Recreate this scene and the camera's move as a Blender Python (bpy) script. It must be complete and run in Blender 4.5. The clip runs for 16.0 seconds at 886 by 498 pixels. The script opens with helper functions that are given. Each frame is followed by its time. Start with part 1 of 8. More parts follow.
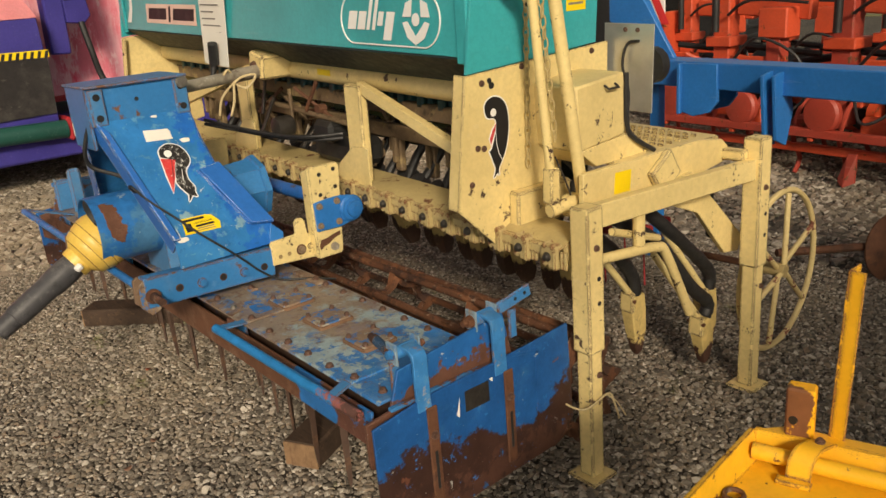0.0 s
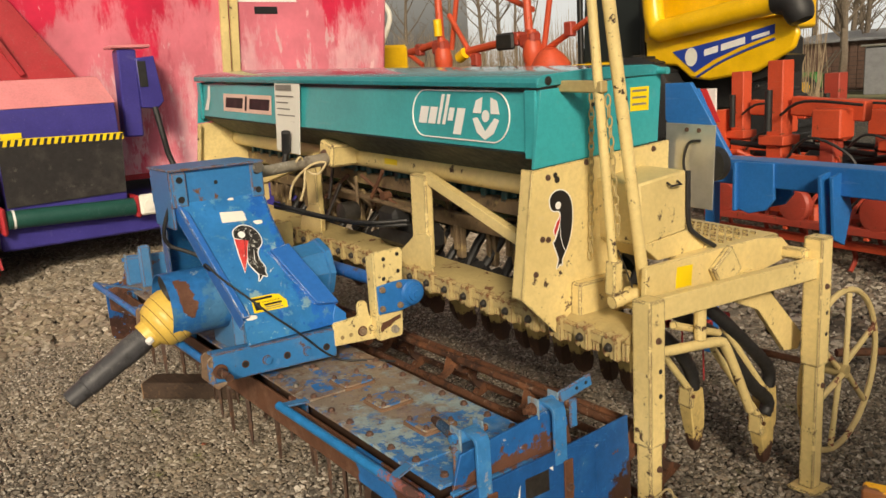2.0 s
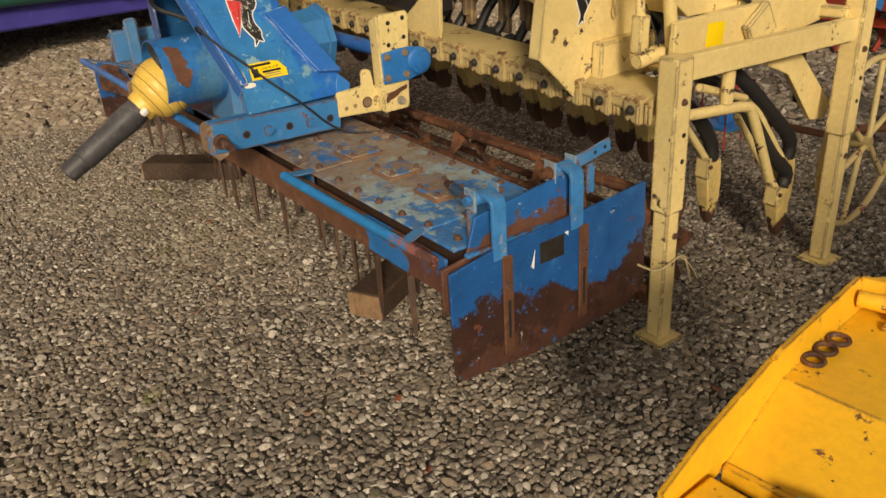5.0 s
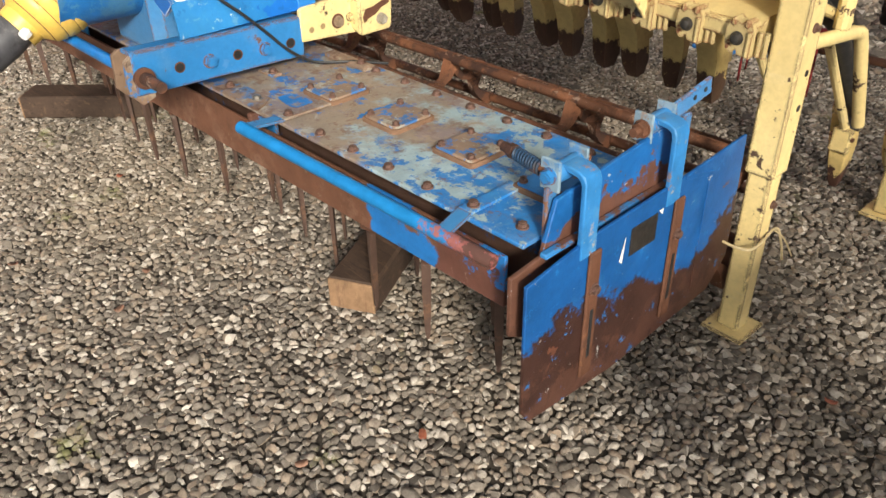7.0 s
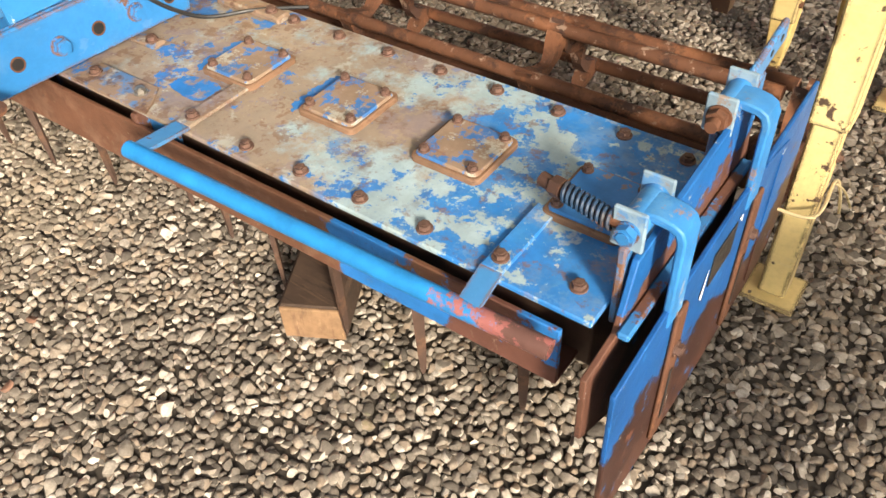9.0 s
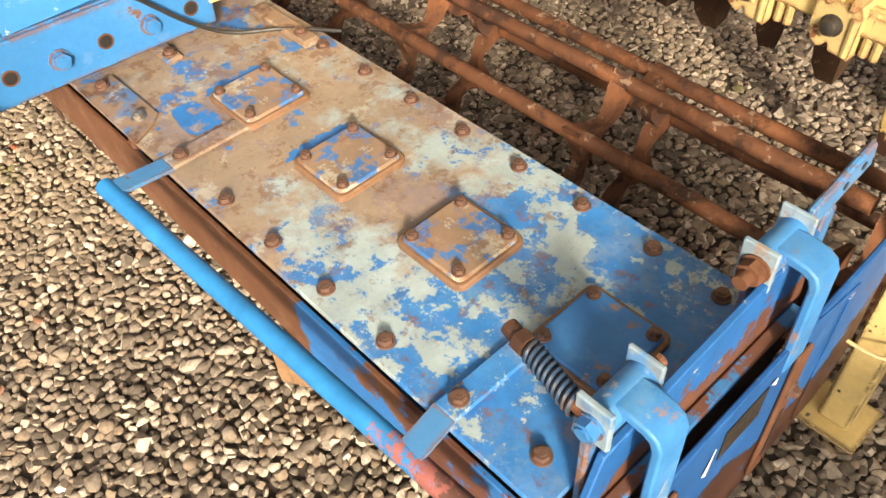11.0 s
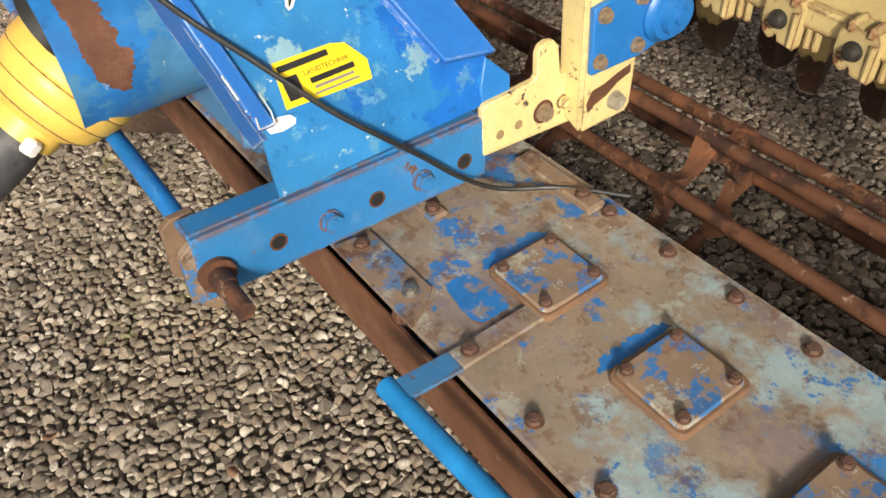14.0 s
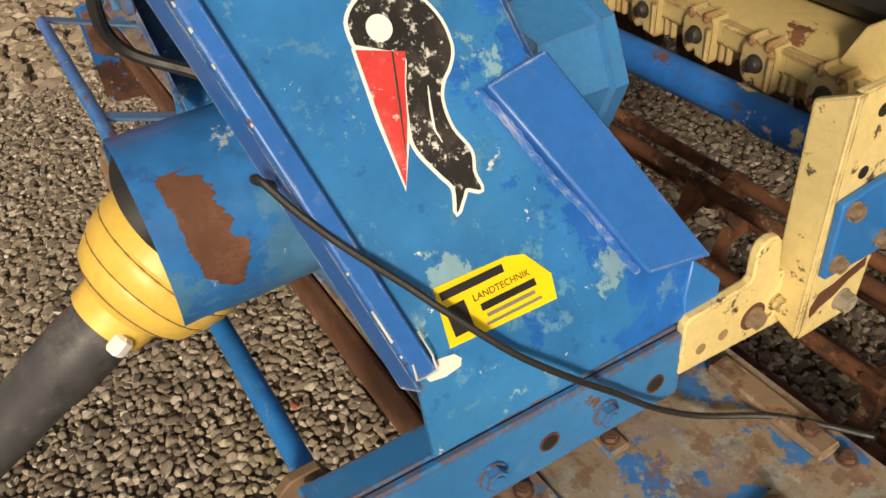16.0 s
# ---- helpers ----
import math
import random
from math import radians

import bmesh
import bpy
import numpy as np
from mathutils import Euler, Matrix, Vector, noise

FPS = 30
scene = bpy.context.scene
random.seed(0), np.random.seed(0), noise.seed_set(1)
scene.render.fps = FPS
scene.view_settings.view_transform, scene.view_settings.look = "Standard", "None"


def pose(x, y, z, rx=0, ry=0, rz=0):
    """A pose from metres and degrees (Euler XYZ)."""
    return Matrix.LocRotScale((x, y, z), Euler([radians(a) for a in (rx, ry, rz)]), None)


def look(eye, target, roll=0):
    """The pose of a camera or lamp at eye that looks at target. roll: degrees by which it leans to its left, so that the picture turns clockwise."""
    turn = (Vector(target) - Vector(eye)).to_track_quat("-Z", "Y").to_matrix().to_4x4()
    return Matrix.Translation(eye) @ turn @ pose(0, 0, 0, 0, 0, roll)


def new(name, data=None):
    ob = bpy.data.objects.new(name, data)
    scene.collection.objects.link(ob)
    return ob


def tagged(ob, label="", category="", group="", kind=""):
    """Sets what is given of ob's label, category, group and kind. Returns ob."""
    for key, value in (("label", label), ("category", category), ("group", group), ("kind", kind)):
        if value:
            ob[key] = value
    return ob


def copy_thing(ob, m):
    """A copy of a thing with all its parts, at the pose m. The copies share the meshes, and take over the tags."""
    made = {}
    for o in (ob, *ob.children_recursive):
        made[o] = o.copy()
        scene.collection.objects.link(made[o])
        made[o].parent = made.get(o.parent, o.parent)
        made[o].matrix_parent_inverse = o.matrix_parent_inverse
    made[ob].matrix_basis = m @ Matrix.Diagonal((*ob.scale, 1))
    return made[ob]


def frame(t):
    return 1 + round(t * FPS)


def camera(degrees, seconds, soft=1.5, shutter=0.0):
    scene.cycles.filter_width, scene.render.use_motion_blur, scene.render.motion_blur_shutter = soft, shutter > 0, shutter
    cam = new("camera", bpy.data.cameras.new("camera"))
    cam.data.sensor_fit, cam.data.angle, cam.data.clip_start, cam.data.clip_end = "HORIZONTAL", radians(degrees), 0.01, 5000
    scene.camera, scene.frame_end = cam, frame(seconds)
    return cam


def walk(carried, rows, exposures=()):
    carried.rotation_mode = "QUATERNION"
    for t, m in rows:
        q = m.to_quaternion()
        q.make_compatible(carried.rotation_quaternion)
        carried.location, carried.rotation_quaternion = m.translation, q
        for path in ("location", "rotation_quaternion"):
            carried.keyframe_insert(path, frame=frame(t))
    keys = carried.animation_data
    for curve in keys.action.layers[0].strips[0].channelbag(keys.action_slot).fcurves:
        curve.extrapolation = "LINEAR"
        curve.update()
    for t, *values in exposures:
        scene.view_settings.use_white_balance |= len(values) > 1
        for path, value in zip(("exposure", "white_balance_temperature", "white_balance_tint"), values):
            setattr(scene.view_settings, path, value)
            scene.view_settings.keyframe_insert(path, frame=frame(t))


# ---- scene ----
cam = camera(58.1, 16.0)
PATH = [
    (0, (0.852, 0.983, 1.585), (-0.643, 2.15, 0.95), -4.9),
    (0.5, (0.86, 0.94, 1.59), (-0.637, 2.137, 1.019), -4.8),
    (1, (0.862, 0.919, 1.603), (-0.657, 2.117, 1.095), -3.8),
    (1.5, (0.866, 0.905, 1.609), (-0.682, 2.088, 1.157), -3.4),
    (2, (0.864, 0.887, 1.611), (-0.731, 2.017, 1.191), -3.6),
    (2.5, (0.855, 0.877, 1.613), (-0.775, 1.955, 1.184), -3.7),
    (3, (0.842, 0.875, 1.6), (-0.798, 1.916, 1.122), -4.0),
    (3.5, (0.826, 0.879, 1.58), (-0.795, 1.911, 1.023), -4.2),
    (4, (0.813, 0.888, 1.556), (-0.775, 1.913, 0.902), -4.0),
    (4.5, (0.801, 0.895, 1.522), (-0.732, 1.928, 0.758), -4.2),
    (5, (0.769, 0.896, 1.477), (-0.707, 1.908, 0.585), -4.0),
    (5.2, (0.758, 0.898, 1.466), (-0.7, 1.9, 0.534), -4.2),
    (7.3, (-0.131, 1.072, 1.318), (-1.301, 2.255, 0.209), -1.3),
    (7.5, (-0.233, 1.088, 1.332), (-1.345, 2.315, 0.21), -2.1),
    (8, (-0.363, 1.142, 1.328), (-1.352, 2.377, 0.104), -2.4),
    (8.2, (-0.39, 1.187, 1.329), (-1.329, 2.412, 0.057), -2.1),
    (10.3, (-0.595, 1.603, 1.336), (-1.476, 2.622, -0.142), -5.2),
    (10.5, (-0.567, 1.644, 1.342), (-1.526, 2.616, -0.119), -4.9),
    (11, (-0.533, 1.685, 1.343), (-1.591, 2.558, -0.112), -4.8),
    (11.5, (-0.542, 1.701, 1.343), (-1.653, 2.541, -0.092), -4.8),
    (12, (-0.598, 1.7, 1.341), (-1.749, 2.523, -0.072), -4.4),
    (12.5, (-0.708, 1.687, 1.343), (-1.87, 2.509, -0.062), -4.1),
    (13, (-0.822, 1.659, 1.356), (-2.0, 2.471, -0.042), -4.1),
    (13.5, (-0.918, 1.63, 1.365), (-2.119, 2.45, -0.008), -3.8),
    (14, (-0.99, 1.61, 1.371), (-2.232, 2.416, 0.027), -4.7),
    (14.5, (-1.041, 1.61, 1.379), (-2.353, 2.372, 0.076), -5.3),
    (15, (-1.136, 1.641, 1.375), (-2.486, 2.383, 0.1), -5.9),
    (15.5, (-1.279, 1.682, 1.376), (-2.635, 2.434, 0.113), -6.8),
    (16, (-1.369, 1.689, 1.387), (-2.755, 2.42, 0.144), -6.2),
]
EXPOSURES = [(0.0, -0.13, 7700, 10), (1.5, -0.06, 7700, 10), (4.0, -0.14, 7700, 10), (5.2, -0.16, 8100, 11), (7.3, 0.88, 6450, 9), (8.2, 1.16, 6600, 10), (10.3, 1.44, 8000, 13), (11.0, 1.42, 8200, 14), (12.5, 1.26, 7900, 12), (14.5, 0.40, 6750, 9), (16.0, 0.10, 8000, 11)]
walk(cam, [(t, look(eye, target, roll)) for t, eye, target, roll in PATH], EXPOSURES)

# ---- daylight: hazy sky and a soft low sun from the near end of the machines ----
SUN = Vector((0.73, -0.49, 0.41)).normalized()
world = bpy.data.worlds.new("world")
scene.world = world
world.use_nodes = True
wn, wl = world.node_tree.nodes, world.node_tree.links
sky = wn.new("ShaderNodeTexSky")
sky.sky_type, sky.sun_disc = "NISHITA", False
sky.sun_elevation, sky.sun_rotation = math.asin(SUN.z), math.atan2(SUN.x, SUN.y)
sky.dust_density, sky.ozone_density = 4.0, 0.6
pale = wn.new("ShaderNodeHueSaturation")
pale.inputs["Saturation"].default_value = 0.14
wl.new(sky.outputs[0], pale.inputs["Color"])
wl.new(pale.outputs[0], wn["Background"].inputs["Color"])
wn["Background"].inputs["Strength"].default_value = 0.074
sun = new("sun", bpy.data.lights.new("sun", "SUN"))
sun.data.energy, sun.data.angle, sun.data.color = 3.3, radians(9), (1.0, 0.91, 0.78)
sun.matrix_world = look(SUN * 30, (0, 0, 0))


# ---- helpers for materials ----
def shader(name, rough=0.5, metal=0.0):
    m = bpy.data.materials.new(name)
    m.use_nodes = True
    b = m.node_tree.nodes["Principled BSDF"]
    b.inputs["Roughness"].default_value, b.inputs["Metallic"].default_value = rough, metal
    return m, m.node_tree.nodes, m.node_tree.links, b


def noise_node(n, l, scale, detail=6.0, rough=0.6, stretch=(1, 1, 1), shift=0.0):
    tc, mp, t = n.new("ShaderNodeTexCoord"), n.new("ShaderNodeMapping"), n.new("ShaderNodeTexNoise")
    mp.inputs["Scale"].default_value = stretch
    mp.inputs["Location"].default_value = (shift, shift * 0.7, shift * 1.3)
    l.new(tc.outputs["Object"], mp.inputs["Vector"])
    l.new(mp.outputs[0], t.inputs["Vector"])
    t.inputs["Scale"].default_value, t.inputs["Detail"].default_value, t.inputs["Roughness"].default_value = scale, detail, rough
    return t.outputs["Fac"]


def ramp(n, l, src, lo, hi, c0=(0, 0, 0), c1=(1, 1, 1)):
    r = n.new("ShaderNodeValToRGB")
    r.color_ramp.elements[0].position, r.color_ramp.elements[1].position = lo, hi
    r.color_ramp.elements[0].color, r.color_ramp.elements[1].color = (*c0, 1), (*c1, 1)
    l.new(src, r.inputs[0])
    return r.outputs[0]


def mix(n, l, fac, a, b):
    x = n.new("ShaderNodeMix")
    x.data_type = "RGBA"
    for k, v in ((0, fac), (6, a), (7, b)):
        if isinstance(v, tuple):
            x.inputs[k].default_value = (*v, 1)
        elif isinstance(v, (int, float)):
            x.inputs[k].default_value = v
        else:
            l.new(v, x.inputs[k])
    return x.outputs[2]


def calc(n, l, op, a, b):
    x = n.new("ShaderNodeMath")
    x.operation = op
    for k, v in ((0, a), (1, b)):
        if isinstance(v, (int, float)):
            x.inputs[k].default_value = v
        else:
            l.new(v, x.inputs[k])
    return x.outputs[0]


def along(n, l, axis, lo, hi):
    """0 at lo and 1 at hi along an axis of the thing."""
    tc, sp, r = n.new("ShaderNodeTexCoord"), n.new("ShaderNodeSeparateXYZ"), n.new("ShaderNodeMapRange")
    l.new(tc.outputs["Object"], sp.inputs[0])
    l.new(sp.outputs["XYZ".index(axis)], r.inputs[0])
    r.inputs[1].default_value, r.inputs[2].default_value = lo, hi
    return r.outputs[0]


def bump(n, l, b, src, strength=0.2, dist=0.004):
    x = n.new("ShaderNodeBump")
    x.inputs["Strength"].default_value, x.inputs["Distance"].default_value = strength, dist
    l.new(src, x.inputs["Height"])
    l.new(x.outputs[0], b.inputs["Normal"])


def dark(c, f):
    return tuple(v * f for v in c)


RUST, RUST_LIGHT = (0.085, 0.032, 0.016), (0.22, 0.09, 0.04)


def paint(name, base, rough=0.4, chip=0.3, under=None, dirt=0.3, scale=9.0, dirt_colour=(0.16, 0.12, 0.08), shift=0.0, flaked=0.6, edges=0.0):
    """Old machine paint: faded unevenly, chipped to rust in spots, with a film of dirt."""
    m, n, l, b = shader(name, rough)
    fade = ramp(n, l, noise_node(n, l, 2.3, 5, 0.6, shift=shift), 0.3, 0.75, dark(base, 0.78), tuple(min(1, v * 1.12 + 0.012) for v in base))
    film = ramp(n, l, noise_node(n, l, 4.1, 8, 0.68, shift=shift + 3), 0.62 - 0.25 * dirt, 0.85 - 0.1 * dirt)
    c = mix(n, l, calc(n, l, "MULTIPLY", film, 0.75 * min(1, dirt * 1.6)), fade, dirt_colour)
    spots = ramp(n, l, noise_node(n, l, scale, 9, 0.72, shift=shift + 7), 0.725 - 0.28 * chip, 0.74 - 0.28 * chip)
    if edges:
        # paint worn off along the edges, unevenly
        bv, ge, dp = n.new("ShaderNodeBevel"), n.new("ShaderNodeNewGeometry"), n.new("ShaderNodeVectorMath")
        bv.samples, bv.inputs["Radius"].default_value, dp.operation = 4, 0.011, "DOT_PRODUCT"
        l.new(bv.outputs[0], dp.inputs[0])
        l.new(ge.outputs["Normal"], dp.inputs[1])
        sharp = calc(n, l, "MULTIPLY", calc(n, l, "SUBTRACT", 1.0, dp.outputs["Value"]), 0.85)
        worn = ramp(n, l, calc(n, l, "ADD", calc(n, l, "MINIMUM", sharp, 0.26), noise_node(n, l, 21, 9, 0.78, shift=shift + 5)), 0.775 - 0.09 * edges, 0.795 - 0.09 * edges)
        spots = calc(n, l, "MAXIMUM", spots, worn)
    rust = ramp(n, l, noise_node(n, l, 26, 6), 0.35, 0.7, dark(under, 0.6) if under else RUST, under or RUST_LIGHT)
    flecks = ramp(n, l, noise_node(n, l, 38, 8, 0.75, shift=shift + 11), 0.64, 0.67)
    scuff = ramp(n, l, noise_node(n, l, 5.5, 10, 0.74, shift=shift + 15), 0.60, 0.66)
    lines = ramp(n, l, noise_node(n, l, 30, 3, 0.5, (0.12, 1.0, 1.6), shift + 19), 0.66, 0.70)
    c = mix(n, l, calc(n, l, "MULTIPLY", calc(n, l, "MAXIMUM", calc(n, l, "MULTIPLY", scuff, 0.55), calc(n, l, "MULTIPLY", lines, 0.5)), flaked), c, tuple(0.75 * v + 0.11 for v in base))
    c = mix(n, l, calc(n, l, "MULTIPLY", flecks, 0.55 * flaked), c, tuple(0.55 * v + 0.2 for v in base))
    c = mix(n, l, calc(n, l, "MULTIPLY", ramp(n, l, noise_node(n, l, 55, 6, 0.7, shift=shift + 2), 0.42, 0.6), 0.22), c, dark(base, 0.55))
    l.new(mix(n, l, spots, c, rust), b.inputs["Base Color"])
    l.new(calc(n, l, "ADD", calc(n, l, "MULTIPLY", spots, 0.4), calc(n, l, "ADD", calc(n, l, "MULTIPLY", film, 0.2), rough)), b.inputs["Roughness"])
    bump(n, l, b, calc(n, l, "SUBTRACT", calc(n, l, "MULTIPLY", noise_node(n, l, 70, 4), 0.25), spots), 0.35, 0.0015)
    return m


def plain(name, base, rough=0.6, metal=0.0, vary=0.3, scale=14.0, relief=0.15):
    m, n, l, b = shader(name, rough, metal)
    l.new(ramp(n, l, noise_node(n, l, scale, 8, 0.65), 0.3, 0.72, dark(base, 1 - vary), tuple(min(1, v * (1 + vary * 0.6)) for v in base)), b.inputs["Base Color"])
    l.new(ramp(n, l, noise_node(n, l, scale * 2.5, 5), 0.3, 0.7, (rough * 0.8,) * 3, (min(1, rough * 1.2),) * 3), b.inputs["Roughness"])
    bump(n, l, b, noise_node(n, l, scale * 6, 5), relief, 0.003)
    return m


def layered(name, layers, rough=0.6, relief=0.3, grain=17, stretch=(1, 1, 1)):
    """Layers of (colour, noise scale, threshold, gradient axis, from, to, weight), each over the ones before it; a layer may add its softness and cover."""
    m, n, l, b = shader(name, rough)
    b.inputs["Specular IOR Level"].default_value = 0.32
    c = None
    for i, (col, sc, th, ax, lo, hi, w, *more) in enumerate(layers):
        soft, cover = more if more else (0.03, 1.0)
        tone = ramp(n, l, noise_node(n, l, grain, 7, 0.65, shift=5 * i), 0.3, 0.72, dark(col, 0.72), tuple(min(1, v * 1.18) for v in col))
        if c is None:
            c = tone
            continue
        k = noise_node(n, l, sc, 10, 0.72, stretch, 2.7 * i)
        if ax:
            k = calc(n, l, "ADD", k, calc(n, l, "MULTIPLY", along(n, l, ax, lo, hi), w))
        mask = ramp(n, l, k, th, th + soft)
        c = mix(n, l, calc(n, l, "MULTIPLY", mask, cover), c, tone)
    l.new(c, b.inputs["Base Color"])
    bump(n, l, b, noise_node(n, l, 45, 8, 0.7), relief, 0.003)
    return m


# ---- materials ----
BLUE, CREAM = (0.022, 0.19, 0.47), (0.77, 0.605, 0.27)
blue_paint = paint("blue_paint", BLUE, 0.36, 0.36, under=(0.17, 0.08, 0.045), edges=0.55, dirt=0.35, dirt_colour=(0.2, 0.3, 0.34))
bright_blue = paint("bright_blue_paint", (0.012, 0.14, 0.50), 0.33, 0.12, dirt=0.15, dirt_colour=(0.08, 0.22, 0.46), edges=0.9, under=(0.75, 0.77, 0.78))
faded_blue = paint("faded_blue_paint", (0.04, 0.20, 0.44), 0.45, 0.40, under=(0.2, 0.1, 0.06), edges=0.8, dirt=0.4, dirt_colour=(0.2, 0.24, 0.25))
cream_chipped = paint("chipped_cream_paint", (0.76, 0.61, 0.28), 0.45, 0.44, under=(0.1, 0.06, 0.04), dirt=0.25, dirt_colour=(0.5, 0.4, 0.2), scale=24, edges=1.3)
beam_blue = paint("beam_blue_paint", (0.012, 0.17, 0.52), 0.4, 0.12, dirt=0.15, dirt_colour=(0.1, 0.2, 0.4))
cream_paint = paint("cream_paint", CREAM, 0.42, 0.37, under=(0.10, 0.058, 0.036), edges=0.9, dirt=0.3, dirt_colour=(0.36, 0.27, 0.13), scale=11)
# dirty cream, darkened for beam and clamps that lie in the hopper's shade
shaded_cream = paint("shaded_cream_paint", (0.52, 0.405, 0.18), 0.55, 0.42, edges=0.8, dirt=0.55, dirt_colour=(0.24, 0.18, 0.10), scale=9)
cream_dirty = paint("dirty_cream_paint", (0.46, 0.35, 0.15), 0.6, 0.45, dirt=0.75, dirt_colour=(0.17, 0.13, 0.075), scale=8)
teal_paint = paint("teal_paint", (0.022, 0.38, 0.42), 0.28, 0.05, dirt=0.12, dirt_colour=(0.04, 0.28, 0.31))
teal_lid = paint("teal_lid_paint", (0.02, 0.28, 0.32), 0.09, 0.03, dirt=0.1, dirt_colour=(0.03, 0.22, 0.26))
# near-black teal, the shade below the hopper put into the colour
under_shade = plain("underside_shade", (0.012, 0.03, 0.028), 0.6)
rust = layered("rusty_steel", [((0.115, 0.05, 0.028), 0, 0, "", 0, 0, 0), ((0.05, 0.026, 0.018), 11, 0.52, "", 0, 0, 0, 0.12, 0.8), ((0.24, 0.105, 0.045), 17, 0.58, "", 0, 0, 0, 0.1, 0.7)], 0.75, 0.5)
worn_bolt = plain("worn_bolt_steel", (0.34, 0.25, 0.17), 0.5, 0.35, 0.5, 60, 0.3)
hole_brown = plain("dirty_hole", (0.30, 0.21, 0.10), 0.9, 0, 0.3, 50, 0.2)
rust_bright = layered("rusty_bar_steel", [((0.135, 0.06, 0.034), 0, 0, "", 0, 0, 0), ((0.045, 0.025, 0.02), 9, 0.50, "", 0, 0, 0, 0.06, 0.85), ((0.27, 0.115, 0.058), 6, 0.55, "", 0, 0, 0, 0.05, 0.7), ((0.40, 0.29, 0.22), 28, 0.59, "", 0, 0, 0, 0.04, 0.6), ((0.02, 0.16, 0.42), 13, 0.69, "", 0, 0, 0, 0.02, 0.9)], 0.62, 0.5)
dark_steel = plain("dark_steel", (0.05, 0.045, 0.04), 0.5, 0.5, 0.4, 30)
grey_steel = plain("grey_steel", (0.27, 0.25, 0.22), 0.42, 0.7, 0.3, 30)
bolt_steel = plain("rusty_bolt_steel", (0.155, 0.088, 0.066), 0.6, 0.3, 0.5, 60, 0.3)
chip_grey = plain("bare_primer", (0.5, 0.54, 0.56), 0.6, 0, 0.3, 60, 0.2)
zinc = plain("galvanised_sheet", (0.5, 0.5, 0.46), 0.38, 0.6, 0.2, 9, 0.08)
black_rubber = plain("black_rubber", (0.018, 0.018, 0.019), 0.55, 0, 0.3, 22)
grey_plastic = layered("worn_grey_plastic", [((0.06, 0.06, 0.066), 0, 0, "", 0, 0, 0), ((0.16, 0.155, 0.15), 7, 0.54, "", 0, 0, 0, 0.1, 0.7), ((0.025, 0.025, 0.027), 12, 0.56, "", 0, 0, 0, 0.08, 0.7)], 0.5, 0.2)
yellow_plastic = paint("yellow_plastic", (0.74, 0.5, 0.1), 0.42, 0.12, dirt=0.55, dirt_colour=(0.42, 0.27, 0.06), scale=6)
yellow_paint = paint("yellow_orange_paint", (0.93, 0.49, 0.03), 0.36, 0.36, edges=1.0, dirt=0.2, dirt_colour=(0.62, 0.28, 0.02), scale=19, flaked=0.3)
orange_paint = paint("orange_red_paint", (0.60, 0.075, 0.026), 0.45, 0.32, dirt=0.5, dirt_colour=(0.3, 0.05, 0.03))
orange_dark = paint("worn_red_paint", (0.38, 0.045, 0.025), 0.5, 0.45, dirt=0.5, dirt_colour=(0.12, 0.04, 0.03))
mixer_red = layered("mixer_red_paint", [((0.66, 0.03, 0.08), 0, 0, "", 0, 0, 0), ((0.72, 0.22, 0.28), 1.2, 0.50, "Z", 2.75, 1.9, 0.16, 0.06, 0.85), ((0.80, 0.45, 0.50), 1.6, 0.60, "Z", 2.7, 1.9, 0.10, 0.08, 0.75), ((0.80, 0.55, 0.58), 5, 0.62, "Z", 2.6, 1.6, 0.06, 0.03, 0.7), ((0.34, 0.01, 0.03), 2.0, 0.58, "", 0, 0, 0, 0.1, 0.5)], 0.28, 0.03, 1.5, (1, 1, 0.3))
step_red = paint("step_red_paint", (0.42, 0.02, 0.03), 0.45, 0.3, dirt=0.4)
pink_red = paint("faded_red_paint", (0.72, 0.25, 0.27), 0.4, 0.15, dirt=0.25, dirt_colour=(0.55, 0.3, 0.3))
violet = paint("violet_blue_paint", (0.04, 0.032, 0.24), 0.38, 0.08, dirt=0.2, dirt_colour=(0.06, 0.05, 0.2))
belt_black = layered("black_rubber_sheet", [((0.026, 0.024, 0.024), 0, 0, "", 0, 0, 0), ((0.07, 0.064, 0.06), 3, 0.52, "", 0, 0, 0, 0.15, 0.7), ((0.11, 0.10, 0.09), 9, 0.60, "", 0, 0, 0, 0.06, 0.6)], 0.5, 0.15)
roller_green = paint("dark_green_paint", (0.008, 0.075, 0.06), 0.35, 0.1, dirt=0.25, dirt_colour=(0.05, 0.1, 0.09))
white_sheet = plain("white_paper", (0.74, 0.73, 0.66), 0.6, 0, 0.08, 6, 0.05)
white_sticker = plain("white_sticker", (0.78, 0.78, 0.76), 0.45, 0, 0.05, 6, 0.02)
pink_sticker = plain("pale_pink_sticker", (0.72, 0.52, 0.44), 0.5, 0, 0.08, 6, 0.02)
black_sticker = plain("black_sticker", (0.012, 0.012, 0.014), 0.5, 0, 0.3, 6, 0.02)
scratched_black = layered("scratched_black_sticker", [((0.02, 0.018, 0.018), 0, 0, "", 0, 0, 0), ((0.08, 0.07, 0.065), 24, 0.5, "", 0, 0, 0, 0.15, 0.7), ((0.66, 0.66, 0.62), 70, 0.565, "", 0, 0, 0, 0.03, 0.9)], 0.5, 0.05)
